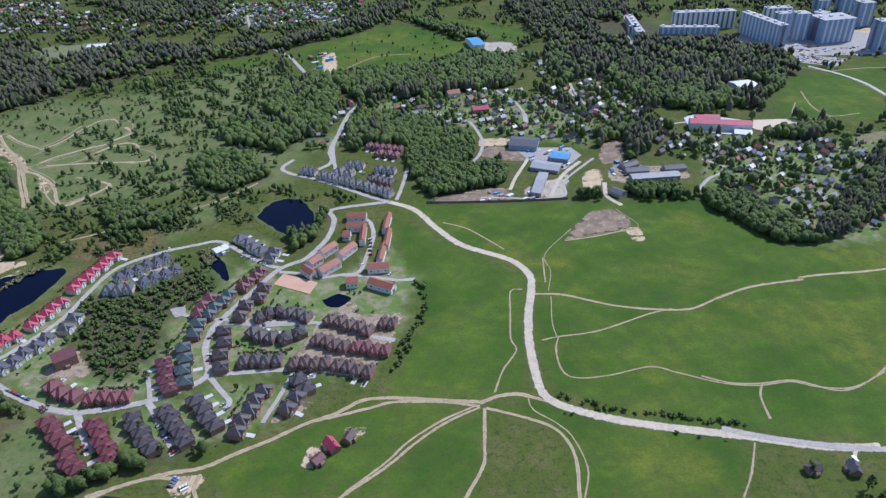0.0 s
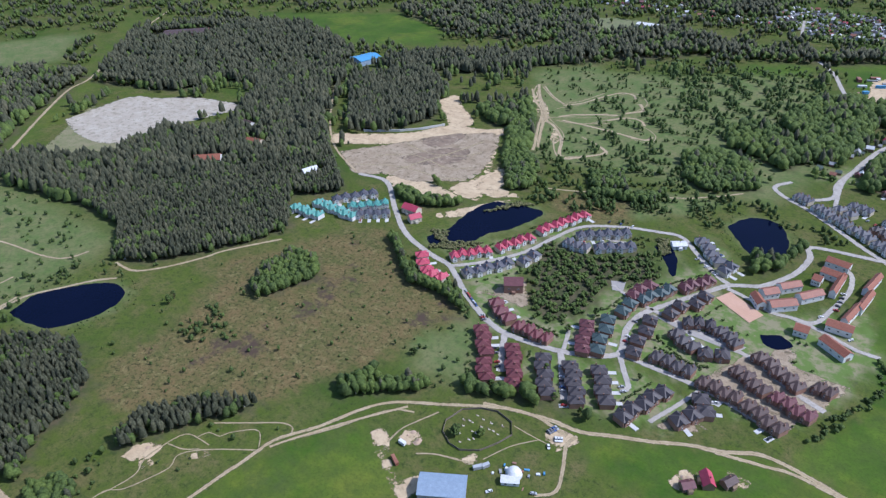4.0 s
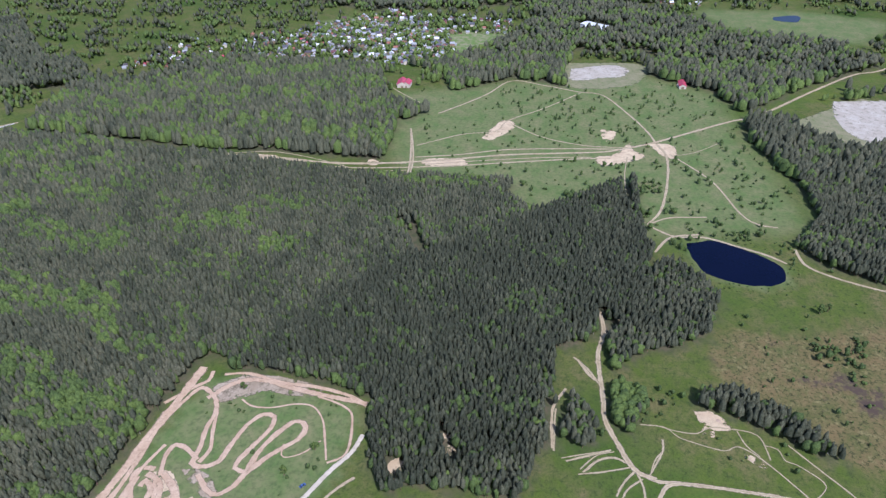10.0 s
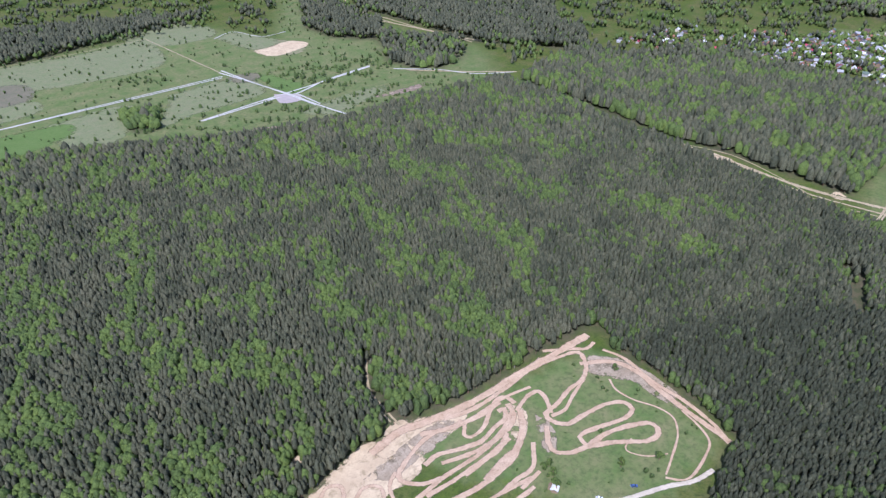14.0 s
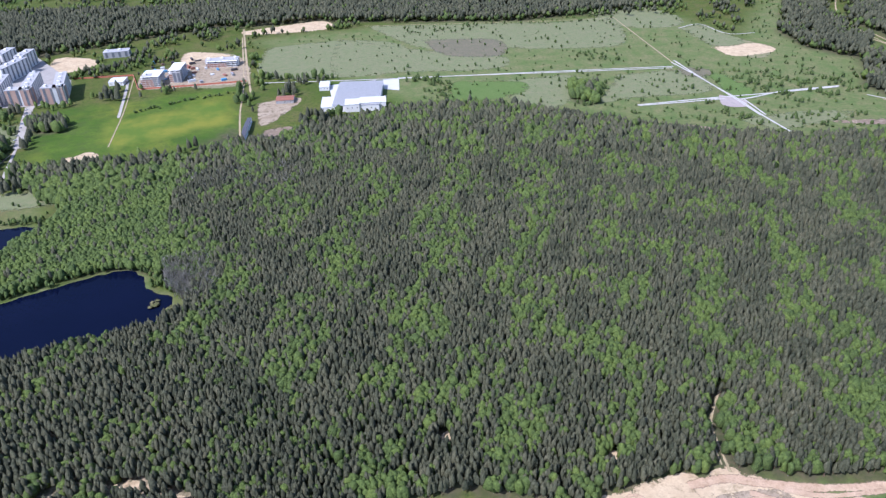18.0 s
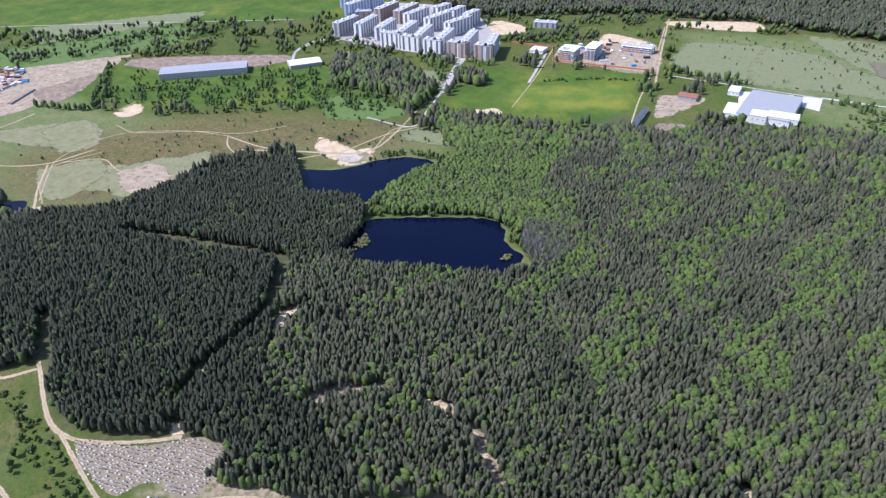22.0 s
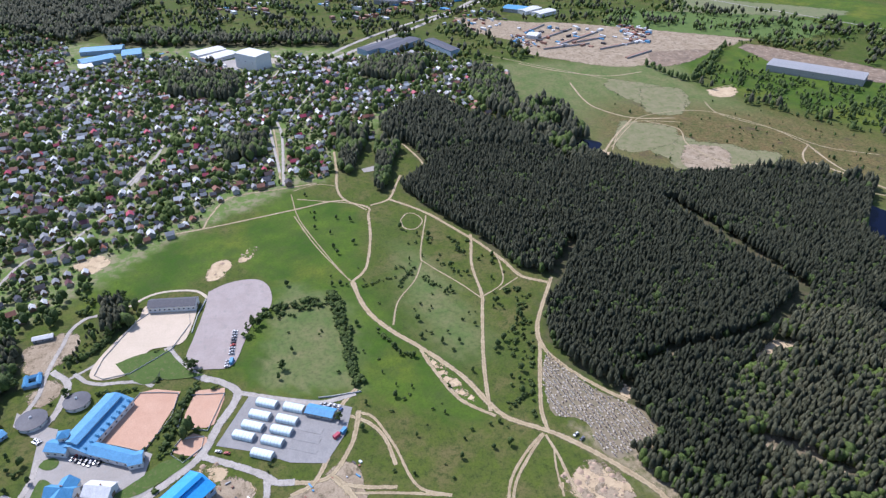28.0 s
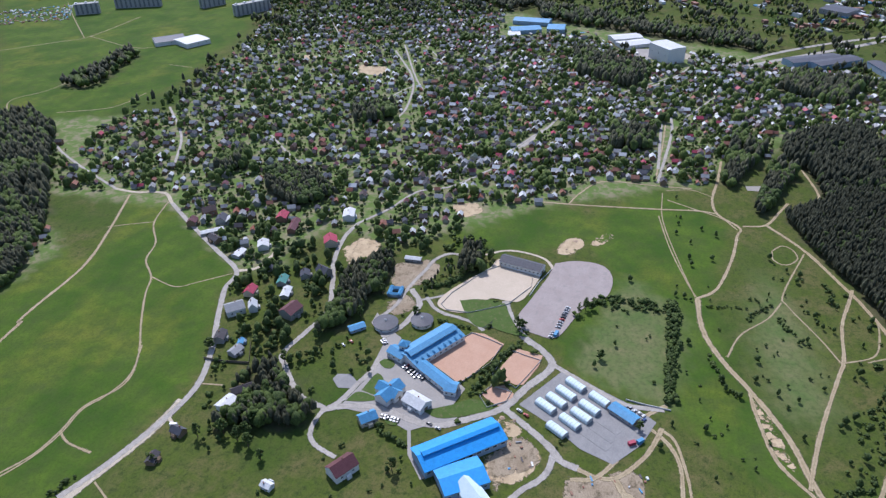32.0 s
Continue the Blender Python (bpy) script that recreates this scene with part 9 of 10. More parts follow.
f = [(0, 1 + k, 1 + (k + 1) % 16) for k in range(16)] + [(1 + 16 * r + k, 17 + 16 * r + k, 17 + 16 * r + (k + 1) % 16, 1 + 16 * r + (k + 1) % 16) for r in range(4) for k in range(16)]
part("shell", Shape().hull(v, f), CAR_PAINT["white"], dome)
part("base_ring", Shape().drum(0, 0, 5.4, -0.3, 0.5, sides=16), FENCE_PALE, dome)
part("entrance", Shape().barrel(-6.5, -4, -1.2, 1.2, 0, 1.4, 1.0, 6), CAR_PAINT["white"], dome)
barn(-166.2, 239.7, 35, 11, 5.5, 2.8, 1.2, "pale", "white", "pavilion", "white roofed pavilion beside the dome", 2)


# ---- heaps ----
def heap(x, y, r, tall, material, label):
    """A tipped mound with a broken slope."""
    n = 14
    v, f = [(0, 0, tall)], []
    for ring in (0.35, 0.7, 1.0):
        v += [(r * ring * math.cos(k * 6.283 / n) * rng.uniform(0.85, 1.15), r * ring * math.sin(k * 6.283 / n) * rng.uniform(0.85, 1.15),
               tall * (1 - ring) * rng.uniform(0.8, 1.15) - (0.2 if ring == 1 else 0)) for k in range(n)]
    f = [(0, 1 + k, 1 + (k + 1) % n) for k in range(n)] + [(1 + n * q + k, 1 + n + n * q + k, 1 + n + n * q + (k + 1) % n, 1 + n * q + (k + 1) % n) for q in range(2) for k in range(n)]
    me = mesh_of("sand_mound", v, f, [material])
    me.shade_smooth()
    tagged(new("sand_mound", me), label, "mound", "mounds of sand").matrix_basis = spot(x, y, rng.random() * 360)


DRY_SAND = surface("heaped_sand", (0.44, 0.325, 0.225), (0.35, 0.25, 0.17), 0.6, 5.0, 0.95, 0.08)
HEAPS = [[(276, -149), (273, -152), (271, -156), (267, -159), (263, -162), (259, -165), (270, -129), (267, -132), (264, -134), (260, -136), (256, -139), (252, -140), (268, -145), (263, -148), (259, -152), (255, -156), (251, -160), (247, -163), (252, -152), (248, -156)], [(329, 80), (331, 85), (557, 91), (571, 83), (582, 64), (302, 82), (299, 63), (292, 70)],
         [(-240, 228), (-235, 228), (-244, 229)], [(-90, 312), (-85, 314), (-80, 307)], [(-364, 107), (-238, 225), (-234, 227)]]
for group in HEAPS:
    for x, y in group:
        heap(x + rng.uniform(-3.5, 3.5), y + rng.uniform(-3.5, 3.5), rng.uniform(0.9, 2.8), rng.uniform(0.4, 1.3), DRY_SAND, "tipped mound of pale sand on rough grass")


# ---- single trees ----
def tree(x, y, tall, wide, label, tint=0.25):
    """A tree of its own: trunk, limbs, and a crown of many clumps."""
    t = thing("tree", label, "tree", "single trees", spot(x, y, rng.random() * 360))
    a = np.arange(6) * math.pi / 3
    rings = [(0.0, 0.35), (tall * 0.3, 0.25), (tall * 0.7, 0.12)]
    v = [(math.cos(k) * r, math.sin(k) * r, z - 0.3) for z, r in rings for k in a]
    s = Shape().hull(v, [(i + 6 * q, (i + 1) % 6 + 6 * q, (i + 1) % 6 + 6 + 6 * q, i + 6 + 6 * q) for q in range(2) for i in range(6)])
    for k in range(4):
        d = Matrix.Rotation(k * 1.6, 4, "Z") @ Matrix.Rotation(0.8, 4, "X")
        limb = Shape().drum(0, 0, 0.1, 0, wide * 0.8, sides=5, r1=0.04).moved(Matrix.Translation((0, 0, tall * (0.3 + 0.08 * k))) @ d)
        s.hull(limb.v, limb.f)
    part("trunk", s, BARK, t)
    pieces = []
    for k in range(34):
        g, h = rng.random() * 6.28, rng.random()
        out = wide * math.sqrt(rng.random()) * math.sin(math.pi * (0.15 + 0.8 * h)) * 0.85
        pieces.append((*blob((math.cos(g) * out, math.sin(g) * out, tall * (0.28 + 0.70 * h)), wide * (0.22 + 0.16 * rng.random()), int(rng.integers(1 << 30)), 0.85), 0))
    v, tri, m, shift = joined(pieces)
    part("crown", triangles_mesh("crown", v, tri, [BROAD], m, tint + shift * 1.2), None, t)


for x, y in [(262, 245), (273, 245), (256, 247), (254, 238), (279, 243), (258, 258), (300, 249), (251, 275), (329, 320), (397, 250), (410, 246), (388, 251), (516, 172), (531, 174), (505, 176), (404, 228), (335, 258), (247, 224), (265, 141), (418, 186)]:
    tree(x + rng.normal(0, 1), y + rng.normal(0, 1), rng.uniform(9, 15), rng.uniform(3, 5), "broad-leaved tree with dense dark green crown", rng.uniform(0.0, 0.4))
for x, y in [(469, 56), (462, 60), (471, 51), (429, 103), (424, 100), (431, 99), (412, 35), (537, 164), (521, 151), (483, 167), (492, 162), (438, 224), (459, 233), (350, -1)]:
    tree(x, y, rng.uniform(7, 12), rng.uniform(2.5, 4), "single leafy tree near the riding centre", rng.uniform(0.0, 0.4))
for x, y in [(-232, -192), (-237, -192), (-233, -185), (-229, -179), (-338, -220), (-351, -122), (-293, -150), (-270, -162)]:
    tree(x, y, rng.uniform(6, 10), rng.uniform(2.5, 3.5), "young green tree on the motocross ground", rng.uniform(0.2, 0.7))
for x, y in [(-218, 249), (-217, 247), (-204, 258), (-185, 316), (-171, 323), (-503, 210), (-499, 203), (-294, 289)]:
    tree(x, y, rng.uniform(6, 10), rng.uniform(2.5, 4), "single leafy tree on open grass", rng.uniform(0.1, 0.5))
for x, y in [(224, 293), (223, 288), (-159, 317), (-164, 316), (-206, 337), (-219, 387), (-213, 419), (-228, 300), (-150, 373)]:
    tree(x, y, rng.uniform(5, 9), rng.uniform(2.2, 3.4), "single leafy tree beside the houses", rng.uniform(0.0, 0.4))


# ---- storage yards and parking lots far off ----
CLUTTER = [ROOFS["grey"], ROOFS["pale"], ROOFS["rust"], ROOFS["blue"], ROOFS["dark"], WALLS["brick"], CAR_PAINT["white"]]


def clutter(poly, gap, chance, size, label, name="stored_goods"):
    """Stacks, sheds and vehicles too small to tell apart."""
    v, f, idx = [], [], []
    for x, y in grid_points(poly, gap, 0.35):
        if rng.random() > chance:
            continue
        l, w, t = size * rng.uniform(0.4, 1.6), size * rng.uniform(0.3, 0.7), size * rng.uniform(0.15, 0.5)
        s = Shape().box(-l / 2, l / 2, -w / 2, w / 2, -0.3, t).moved(spot(x, y, 30 + 90 * (rng.random() < 0.3) + rng.normal(0, 6)))
        n = len(v)
        v += s.v
        f += [tuple(i + n for i in g) for g in s.f]
        idx += [int(rng.integers(len(CLUTTER)))] * 6
    tagged(new(name, mesh_of(name, v, f, CLUTTER, idx)), label, name.replace("_", " "), kind="stuff")


clutter([(1449, -298), (1429, -437), (1314, -425), (1272, -357), (1334, -296)], 16, 0.6, 8, "stacked goods and small sheds on the far storage yard")
clutter([(1275, -413), (1218, -660), (1113, -618), (1095, -505), (1163, -398)], 20, 0.4, 9, "building materials on a far bare yard")
clutter([(1231, -399), (1205, -444), (1137, -425), (1164, -393)], 8, 0.8, 6, "dense stacks of goods on the far yard")
clutter([(1234, -611), (1215, -670), (1098, -610), (1125, -581)], 10, 0.7, 8, "sheds and machines on the far yard")
clutter([(1627, -81), (1548, -319), (1425, -223), (1372, -105)], 22, 0.5, 14, "far industrial sheds beside the highway", "far_sheds")
clutter([(1635, 196), (1615, -31), (1496, -2), (1491, 131)], 22, 0.4, 14, "far sheds beyond the trees", "far_sheds")
clutter([(1818, -226), (1641, -505), (1433, -323), (1528, -213)], 20, 0.55, 15, "far industrial sheds and yards", "far_sheds")
clutter([(1194, -125), (1149, -273), (1106, -253), (1144, -128)], 12, 0.6, 6, "parked vehicles beside the factory", "parked_vehicles")
clutter([(784, -1010), (655, -1012), (746, -1081), (792, -1037)], 6, 0.6, 4, "many parked cars beside the apartment blocks", "parked_vehicles")
clutter([(574, 1128), (648, 1092), (613, 1057), (570, 1078)], 6, 0.7, 4, "many parked cars on a far lot", "parked_vehicles")
clutter([(576, 1176), (739, 1146), (714, 1102), (568, 1113)], 9, 0.4, 5, "vehicles and kiosks below the towers", "parked_vehicles")
clutter([(442, -1230), (284, -1214), (249, -1088), (319, -1073), (406, -1086)], 14, 0.4, 8, "materials and cabins on the building site")
clutter([(86, 782), (157, 778), (166, 756), (141, 719), (115, 721)], 9, 0.45, 5, "machines and stacks on the farm yard")
clutter([(194, 731), (215, 738), (213, 701), (190, 695)], 7, 0.6, 5, "junk and machines beside the cowshed")
clutter([(41, 669), (132, 664), (129, 649), (40, 649)], 9, 0.4, 5, "sheds and junk along the fence")
clutter([(-195, 236), (-166, 261), (-146, 259), (-154, 242), (-182, 228)], 6, 0.35, 2.5, "scattered boxes and gear round the dome")
clutter([(289, 50), (291, 33), (304, 21), (316, -1), (301, 4), (282, 34)], 5, 0.4, 2.5, "rubble and scrap on the dirt yard", "rubble")
clutter([(337, 1), (310, -11), (297, -9), (299, 1)], 5, 0.5, 2.2, "rubble and scrap beside the dirt track", "rubble")
clutter([(317, 83), (315, 59), (296, 58), (285, 77)], 5, 0.3, 2.5, "timber and machines on the sandy lot", "rubble")
clutter([(1286, 345), (1311, 200), (1175, 81), (1177, 188)], 12, 0.35, 7, "sheds and vehicles behind the blue halls", "far_sheds")
clutter([(1148, 1463), (1233, 1338), (1130, 1238), (1054, 1356)], 8, 0.5, 5, "parked cars by the far flats", "parked_vehicles")
clutter([(-222, 1191), (-174, 1187), (-163, 1095), (-199, 1098)], 14, 0.5, 9, "small far houses on a plot", "far_sheds")
clutter([(-1173, 290), (-1147, 361), (-1097, 383), (-1132, 297)], 18, 0.3, 9, "far houses among woods", "far_sheds")
clutter([(-1033, -427), (-1012, -171), (-988, -168), (-1008, -418)], 30, 0.3, 9, "far houses at the meadow edge", "far_sheds")


# ---- building site beside the flats ----
FENCE_RED = surface("red_hoarding", (0.42, 0.13, 0.08), (0.50, 0.18, 0.11), 0.5, 4.0, 0.8, 0.0)
fence([(526, -1136), (434, -1140), (405, -1069), (329, -1075), (244, -1085)], 2.4, FENCE_RED, "long orange-red hoarding round a building site", False, 0.6)


def bare_frame(x, y, turn, length, width, floors, label):
    """An unfinished block: slabs on columns, with brick infill started."""
    h = thing("unfinished_block", label, "building", m=spot(x, y, turn))
    a, b = length / 2, width / 2
    for k in range(floors + 1):
        part("slab", Shape().box(-a, a, -b, b, k * 3.1 - 0.1, k * 3.1 + 0.2), FLAT_WALLS["white"], h)
    for k in range(int(length / 6) + 1):
        u = min(-a + k * 6 + 0.4, a - 0.4)
        for v in (-b + 0.4, 0, b - 0.4):
            part("column", Shape().box(u - 0.25, u + 0.25, v - 0.25, v + 0.25, 0, floors * 3.1), FLAT_WALLS["grey"], h)
    part("infill_wall", Shape().box(-a + 0.5, a * 0.3, -b + 0.3, -b + 0.6, 0, floors * 2.2), WALLS["brick"], h)


bare_frame(388.3, -1097.3, -179, 27.9, 35.6, 5, "unfinished concrete block of flats with brick infill")
bare_frame(355.2, -1118.9, -179, 18.7, 42.8, 6, "tall unfinished concrete frame on a building site")
bare_frame(297.5, -1176.3, -180, 50.8, 19.8, 3, "low unfinished concrete frame behind the site")
for row in ([(1232, -431), (1274, -483)], [(1184, -445), (1231, -521)], [(1142, -464), (1198, -559)], [(1148, -498), (1161, -557)], [(1096, -518), (1117, -598)], [(1036, -539), (1063, -596)], [(1124, -427), (1133, -515)]):
    (ax, ay), (bx, by) = row
    w = thing("storage_bay", "long low concrete bay wall on a storage yard", "wall", "storage bay walls", spot((ax + bx) / 2, (ay + by) / 2, math.degrees(math.atan2(by - ay, bx - ax))))
    half = math.dist((ax, ay), (bx, by)) / 2
    part("wall", Shape().box(-half, half, -0.5, 0.5, -0.4, 2.8), WALLS["grey"], w)
    part("stacked_goods", Shape().box(-half * 0.9, half * 0.85, 0.8, 7.5, -0.3, 1.5), WALLS["cream" if ax > bx else "brick"], w)


# ---- shrubs, hedges and single trees ----
shrubs([(-641, 988), (-501, 1052), (-283, 1180), (-183, 737), (-285, 685), (-468, 656)], 8, 0.40, 0.55)
shrubs([(-277, 1148), (-78, 1302), (128, 1284), (163, 1085), (-64, 997), (-182, 1005)], 9, 0.25, 0.5)
shrubs([(-397, 585), (-274, 611), (-207, 695), (-73, 662), (-130, 640), (-205, 608), (-315, 571)], 5, 0.55, 0.5)
shrubs([(-19, 647), (69, 642), (73, 681), (-19, 685)], 7, 0.5, 0.6)
shrubs([(-339, 410), (-257, 349), (-232, 291), (-278, 293)], 11, 0.25, 0.4)
shrubs([(-234, 296), (-162, 316), (-89, 344), (-36, 369), (-61, 382), (-114, 355), (-171, 321), (-245, 305)], 7, 0.35, 0.3)
shrubs([(-1058, -115), (-1022, 23), (-998, 189), (-710, 234), (-598, 168), (-622, 83), (-711, -113)], 10, 0.40, 0.45)
shrubs([(-679, -15), (-662, 104), (-603, 206), (-536, 191), (-529, 143), (-595, 88)], 7, 0.55, 0.5)
shrubs([(-501, 139), (-530, 285), (-452, 420), (-305, 355), (-315, 243), (-339, 181), (-429, 108)], 9, 0.22, 0.32)
shrubs([(-476, 182), (-470, 229), (-413, 226), (-411, 199), (-446, 184)], 5, 0.6, 0.5)
shrubs([(-400, 43), (-363, 146), (-309, 182), (-305, 162), (-343, 78), (-343, 47)], 7, 0.45, 0.4)
shrubs([(-309, 291), (-313, 369), (-236, 301), (-257, 269)], 7, 0.45, 0.35)
shrubs([(-379, 405), (-347, 441), (-316, 572), (-297, 547), (-329, 456), (-352, 399)], 5, 0.4, 0.3)
shrubs([(-369, 1), (-334, 44), (-296, 40), (-321, -6)], 8, 0.7, 0.6)
shrubs([(-956, -277), (-1036, -105), (-1098, 69), (-1013, 198), (-632, 234), (-599, 76), (-623, -2), (-688, -164)], 11, 0.30, 0.42)
shrubs([(-686, -14), (-727, 101), (-599, 76), (-600, -2)], 6, 0.6, 0.5)
shrubs([(-577, 192), (-566, 356), (-510, 363), (-528, 289)], 7, 0.6, 0.6)
shrubs([(-231, -271), (-351, -250), (-338, -129), (-287, -130), (-222, -174), (-180, -249)], 8, 0.35, 0.32)
shrubs([(-937, -1773), (-728, -734), (-551, -750), (-355, -806)], 11, 0.40, 0.5)
shrubs([(278, -1325), (-545, -1365), (-735, -714), (-397, -786), (-9, -953)], 14, 0.35, 0.45)
shrubs([(793, -1010), (555, -1014), (439, -731), (512, -580)], 9, 0.45, 0.5)
shrubs([(-174, -1053), (-548, -1034), (-431, -763), (-229, -904)], 11, 0.4, 0.5)
shrubs([(957, -473), (725, -656), (408, -703), (552, -593), (686, -364)], 10, 0.25, 0.35)
shrubs([(1020, -738), (551, -993), (449, -790), (869, -622)], 8, 0.5, 0.55)
shrubs([(469, -780), (270, -772), (106, -798), (226, -656), (356, -638)], 7, 0.6, 0.6)
shrubs([(716, 5), (463, -196), (321, -126), (496, -12)], 6, 0.10, 0.4)
shrubs([(531, 32), (374, -19), (201, -191), (299, -131), (407, -68)], 6, 0.12, 0.4)
shrubs([(340, -102), (388, -171), (466, -192), (312, -138)], 6, 0.35, 0.42)
shrubs([(480, 69), (496, -25), (376, -20), (386, 44)], 13, 0.12, 0.4)
shrubs([(369, -23), (328, -98), (275, -62), (294, -2)], 6, 0.22, 0.36)
shrubs([(600, -82), (524, -165), (473, -180), (332, -127), (409, -121), (479, -91)], 6, 0.25, 0.45)
shrubs([(613, 283), (569, 188), (510, 156), (450, 200), (461, 241)], 7, 0.6, 0.7)
shrubs([(411, 364), (452, 296), (369, 240), (272, 231), (238, 270)], 6.5, 0.5, 0.55)
shrubs([(358, 274), (378, 215), (336, 177), (301, 213)], 7, 0.5, 0.5)
shrubs([(291, 208), (311, 149), (257, 105), (231, 182)], 9, 0.35, 0.45)
shrubs([(242, 338), (271, 205), (233, 176), (189, 304)], 12, 0.25, 0.4)
shrubs([(-308, 436), (-180, 460), (-179, 392), (-259, 354)], 8, 0.3, 0.4)
shrubs([(-188, 476), (-42, 503), (-37, 387), (-162, 391)], 8, 0.3, 0.35)


shrubs([(-5, -1360), (-418, -1416), (-409, -1347), (-196, -1349), (-22, -1285)], 9, 0.8, 0.55)
shrubs([(-285, -1167), (-364, -1160), (-354, -1095), (-289, -1105)], 8, 0.9, 0.6)
shrubs([(-249, -1022), (-311, -1017), (-268, -902), (-232, -919)], 8, 0.9, 0.6)
shrubs([(6, -1070), (-71, -1061), (-70, -971), (-5, -955), (10, -983)], 7, 0.95, 0.6)
shrubs([(-531, -1025), (-683, -979), (-653, -901), (-530, -911), (-494, -948)], 8, 0.9, 0.6)
shrubs([(-428, -844), (-597, -841), (-673, -773), (-556, -775), (-429, -811)], 9, 0.8, 0.5)
shrubs([(972, -643), (791, -832), (531, -910), (486, -781), (653, -693), (844, -576)], 8, 0.9, 0.6)
shrubs([(1343, -724), (1067, -1109), (1033, -1074), (992, -831), (1095, -701), (1099, -863), (1322, -712)], 9, 0.5, 0.5)
shrubs([(-375, 589), (-216, 700), (-183, 680), (-268, 590), (-325, 546)], 5, 0.7, 0.45)
shrubs([(-467, 669), (-232, 798), (-199, 689), (-328, 551), (-401, 540)], 6, 0.75, 0.6)
shrubs([(513, 448), (524, 335), (458, 276), (332, 268), (335, 301), (426, 374)], 6, 0.85, 0.8)
shrubs([(-476, 1104), (-277, 1148), (-202, 1031), (-145, 978), (-169, 817), (-266, 805), (-422, 951)], 7, 0.7, 0.7)
shrubs([(-483, 849), (-352, 914), (-287, 781), (-389, 730)], 7, 0.6, 0.55)
shrubs([(-292, 557), (-261, 573), (-200, 524), (-195, 495), (-263, 548)], 5, 0.7, 0.45)


def hedge(points, tall=0.5, gap=2.6, loose=1.2, kind="bush", tint=0.25):
    """A line of bushes or trees along a way."""
    line = curve_through(points, gap)
    line = line + rng.normal(0, loose, line.shape)
    s = tall * (0.7 + 0.6 * rng.random(len(line)))
    k = 1.9 if kind == "bush" else 1.0
    plant(kind, line, s * k, s * k * 1.1, np.clip(tint + 0.2 * rng.normal(size=len(line)), 0, 1))


hedge([(477, 41), (481, 18), (493, -12)], 0.6, 4, 2)
hedge([(496, -12), (448, -15), (414, -15), (384, -17)], 0.75, 3, 2)
hedge([(500, -11), (450, -16), (408, -17), (377, -16)], 0.6, 3, 1.5)
hedge([(456, 64), (477, 60), (487, 37), (495, 4)], 0.8, 3, 2)
hedge([(350, 102), (367, 98), (387, 92)], 0.9, 3, 1, "broad")
hedge([(353, 126), (389, 102)], 0.4, 2.5, 0.5)
hedge([(444, 198), (455, 169), (501, 150), (537, 167)], 1.0, 5, 3, "broad", 0.1)
hedge([(-13, 650), (58, 649), (129, 649)], 0.4, 3, 1)
hedge([(129, 649), (188, 646), (255, 643), (269, 651)], 0.95, 5, 2, "broad", 0.15)
hedge([(75, 360), (119, 343), (155, 336), (198, 328)], 0.45, 2.6, 1.2)
hedge([(80, 343), (134, 326), (182, 315)], 0.35, 3, 1.0)
hedge([(-20, 502), (-17, 461), (-32, 412), (-37, 393)], 0.6, 3, 2)
hedge([(-158, 316), (-196, 310), (-218, 300), (-230, 287)], 0.8, 4, 2, "broad", 0.2)
hedge([(204, -824), (232, -947), (253, -1074)], 0.9, 5, 1, "broad", 0.2)
hedge([(377, -967), (319, -1006), (256, -1033)], 0.7, 5, 2)
hedge([(252, -1102), (102, -1076)], 0.8, 5, 3, "broad", 0.2)
hedge([(926, -594), (1030, -701)], 0.9, 5, 2, "broad", 0.2)
hedge([(1025, -543), (912, -586), (1043, -716), (1079, -760)], 0.9, 5, 2, "broad", 0.2)
hedge([(-394, 379), (-351, 367), (-316, 365), (-291, 351)], 0.7, 3, 1.5)
hedge([(-560, 346), (-511, 392), (-454, 423)], 0.9, 4, 3, "broad", 0.3)
hedge([(366, 249), (403, 253), (442, 268), (482, 294)], 0.9, 5, 2, "broad", 0.2)
hedge([(350, 115), (369, 108), (391, 104), (413, 95)], 0.62, 1.8, 0.9, "bush", 0.12)
hedge([(317, 146), (328, 127), (338, 114), (339, 98)], 0.5, 2.2, 0.9, "bush", 0.12)
hedge([(457, 160), (453, 145), (458, 122)], 0.3, 2.2, 0.9, "bush", 0.12)
hedge([(449, 113), (431, 104), (423, 92)], 0.45, 2.4, 0.9, "bush", 0.12)
hedge([(340, 196), (326, 193), (316, 196)], 0.45, 2.6, 0.9, "bush", 0.12)
hedge([(383, 255), (399, 254), (417, 250)], 0.8, 3.0, 0.9, "bush", 0.12)
hedge([(302, 158), (294, 163), (291, 151), (287, 142)], 0.6, 3.0, 0.9, "bush", 0.12)
hedge([(422, 188), (414, 195), (397, 194)], 0.45, 2.6, 0.9, "bush", 0.12)
hedge([(443, 195), (463, 189), (480, 184), (494, 175)], 0.42, 4.0, 2.0, "pine", 0.35)
hedge([(453, -164), (419, -150), (382, -136)], 0.42, 2.0, 3.5, "bush", 0.12)
hedge([(409, -159), (371, -146), (342, -137), (320, -130)], 0.45, 2.4, 0.8, "bush", 0.12)
hedge([(498, -31), (506, -48), (511, -66)], 0.4, 2.4, 0.8, "bush", 0.12)
hedge([(437, -13), (408, -16), (378, -18)], 0.4, 2.4, 0.8, "bush", 0.12)
hedge([(464, -144), (464, -159), (465, -167)], 0.55, 2.2, 2.0, "bush", 0.12)
hedge([(564, -126), (549, -135)], 0.4, 2.0, 1.2, "bush", 0.12)
hedge([(520, -76), (508, -84)], 0.4, 2.0, 1.2, "bush", 0.12)
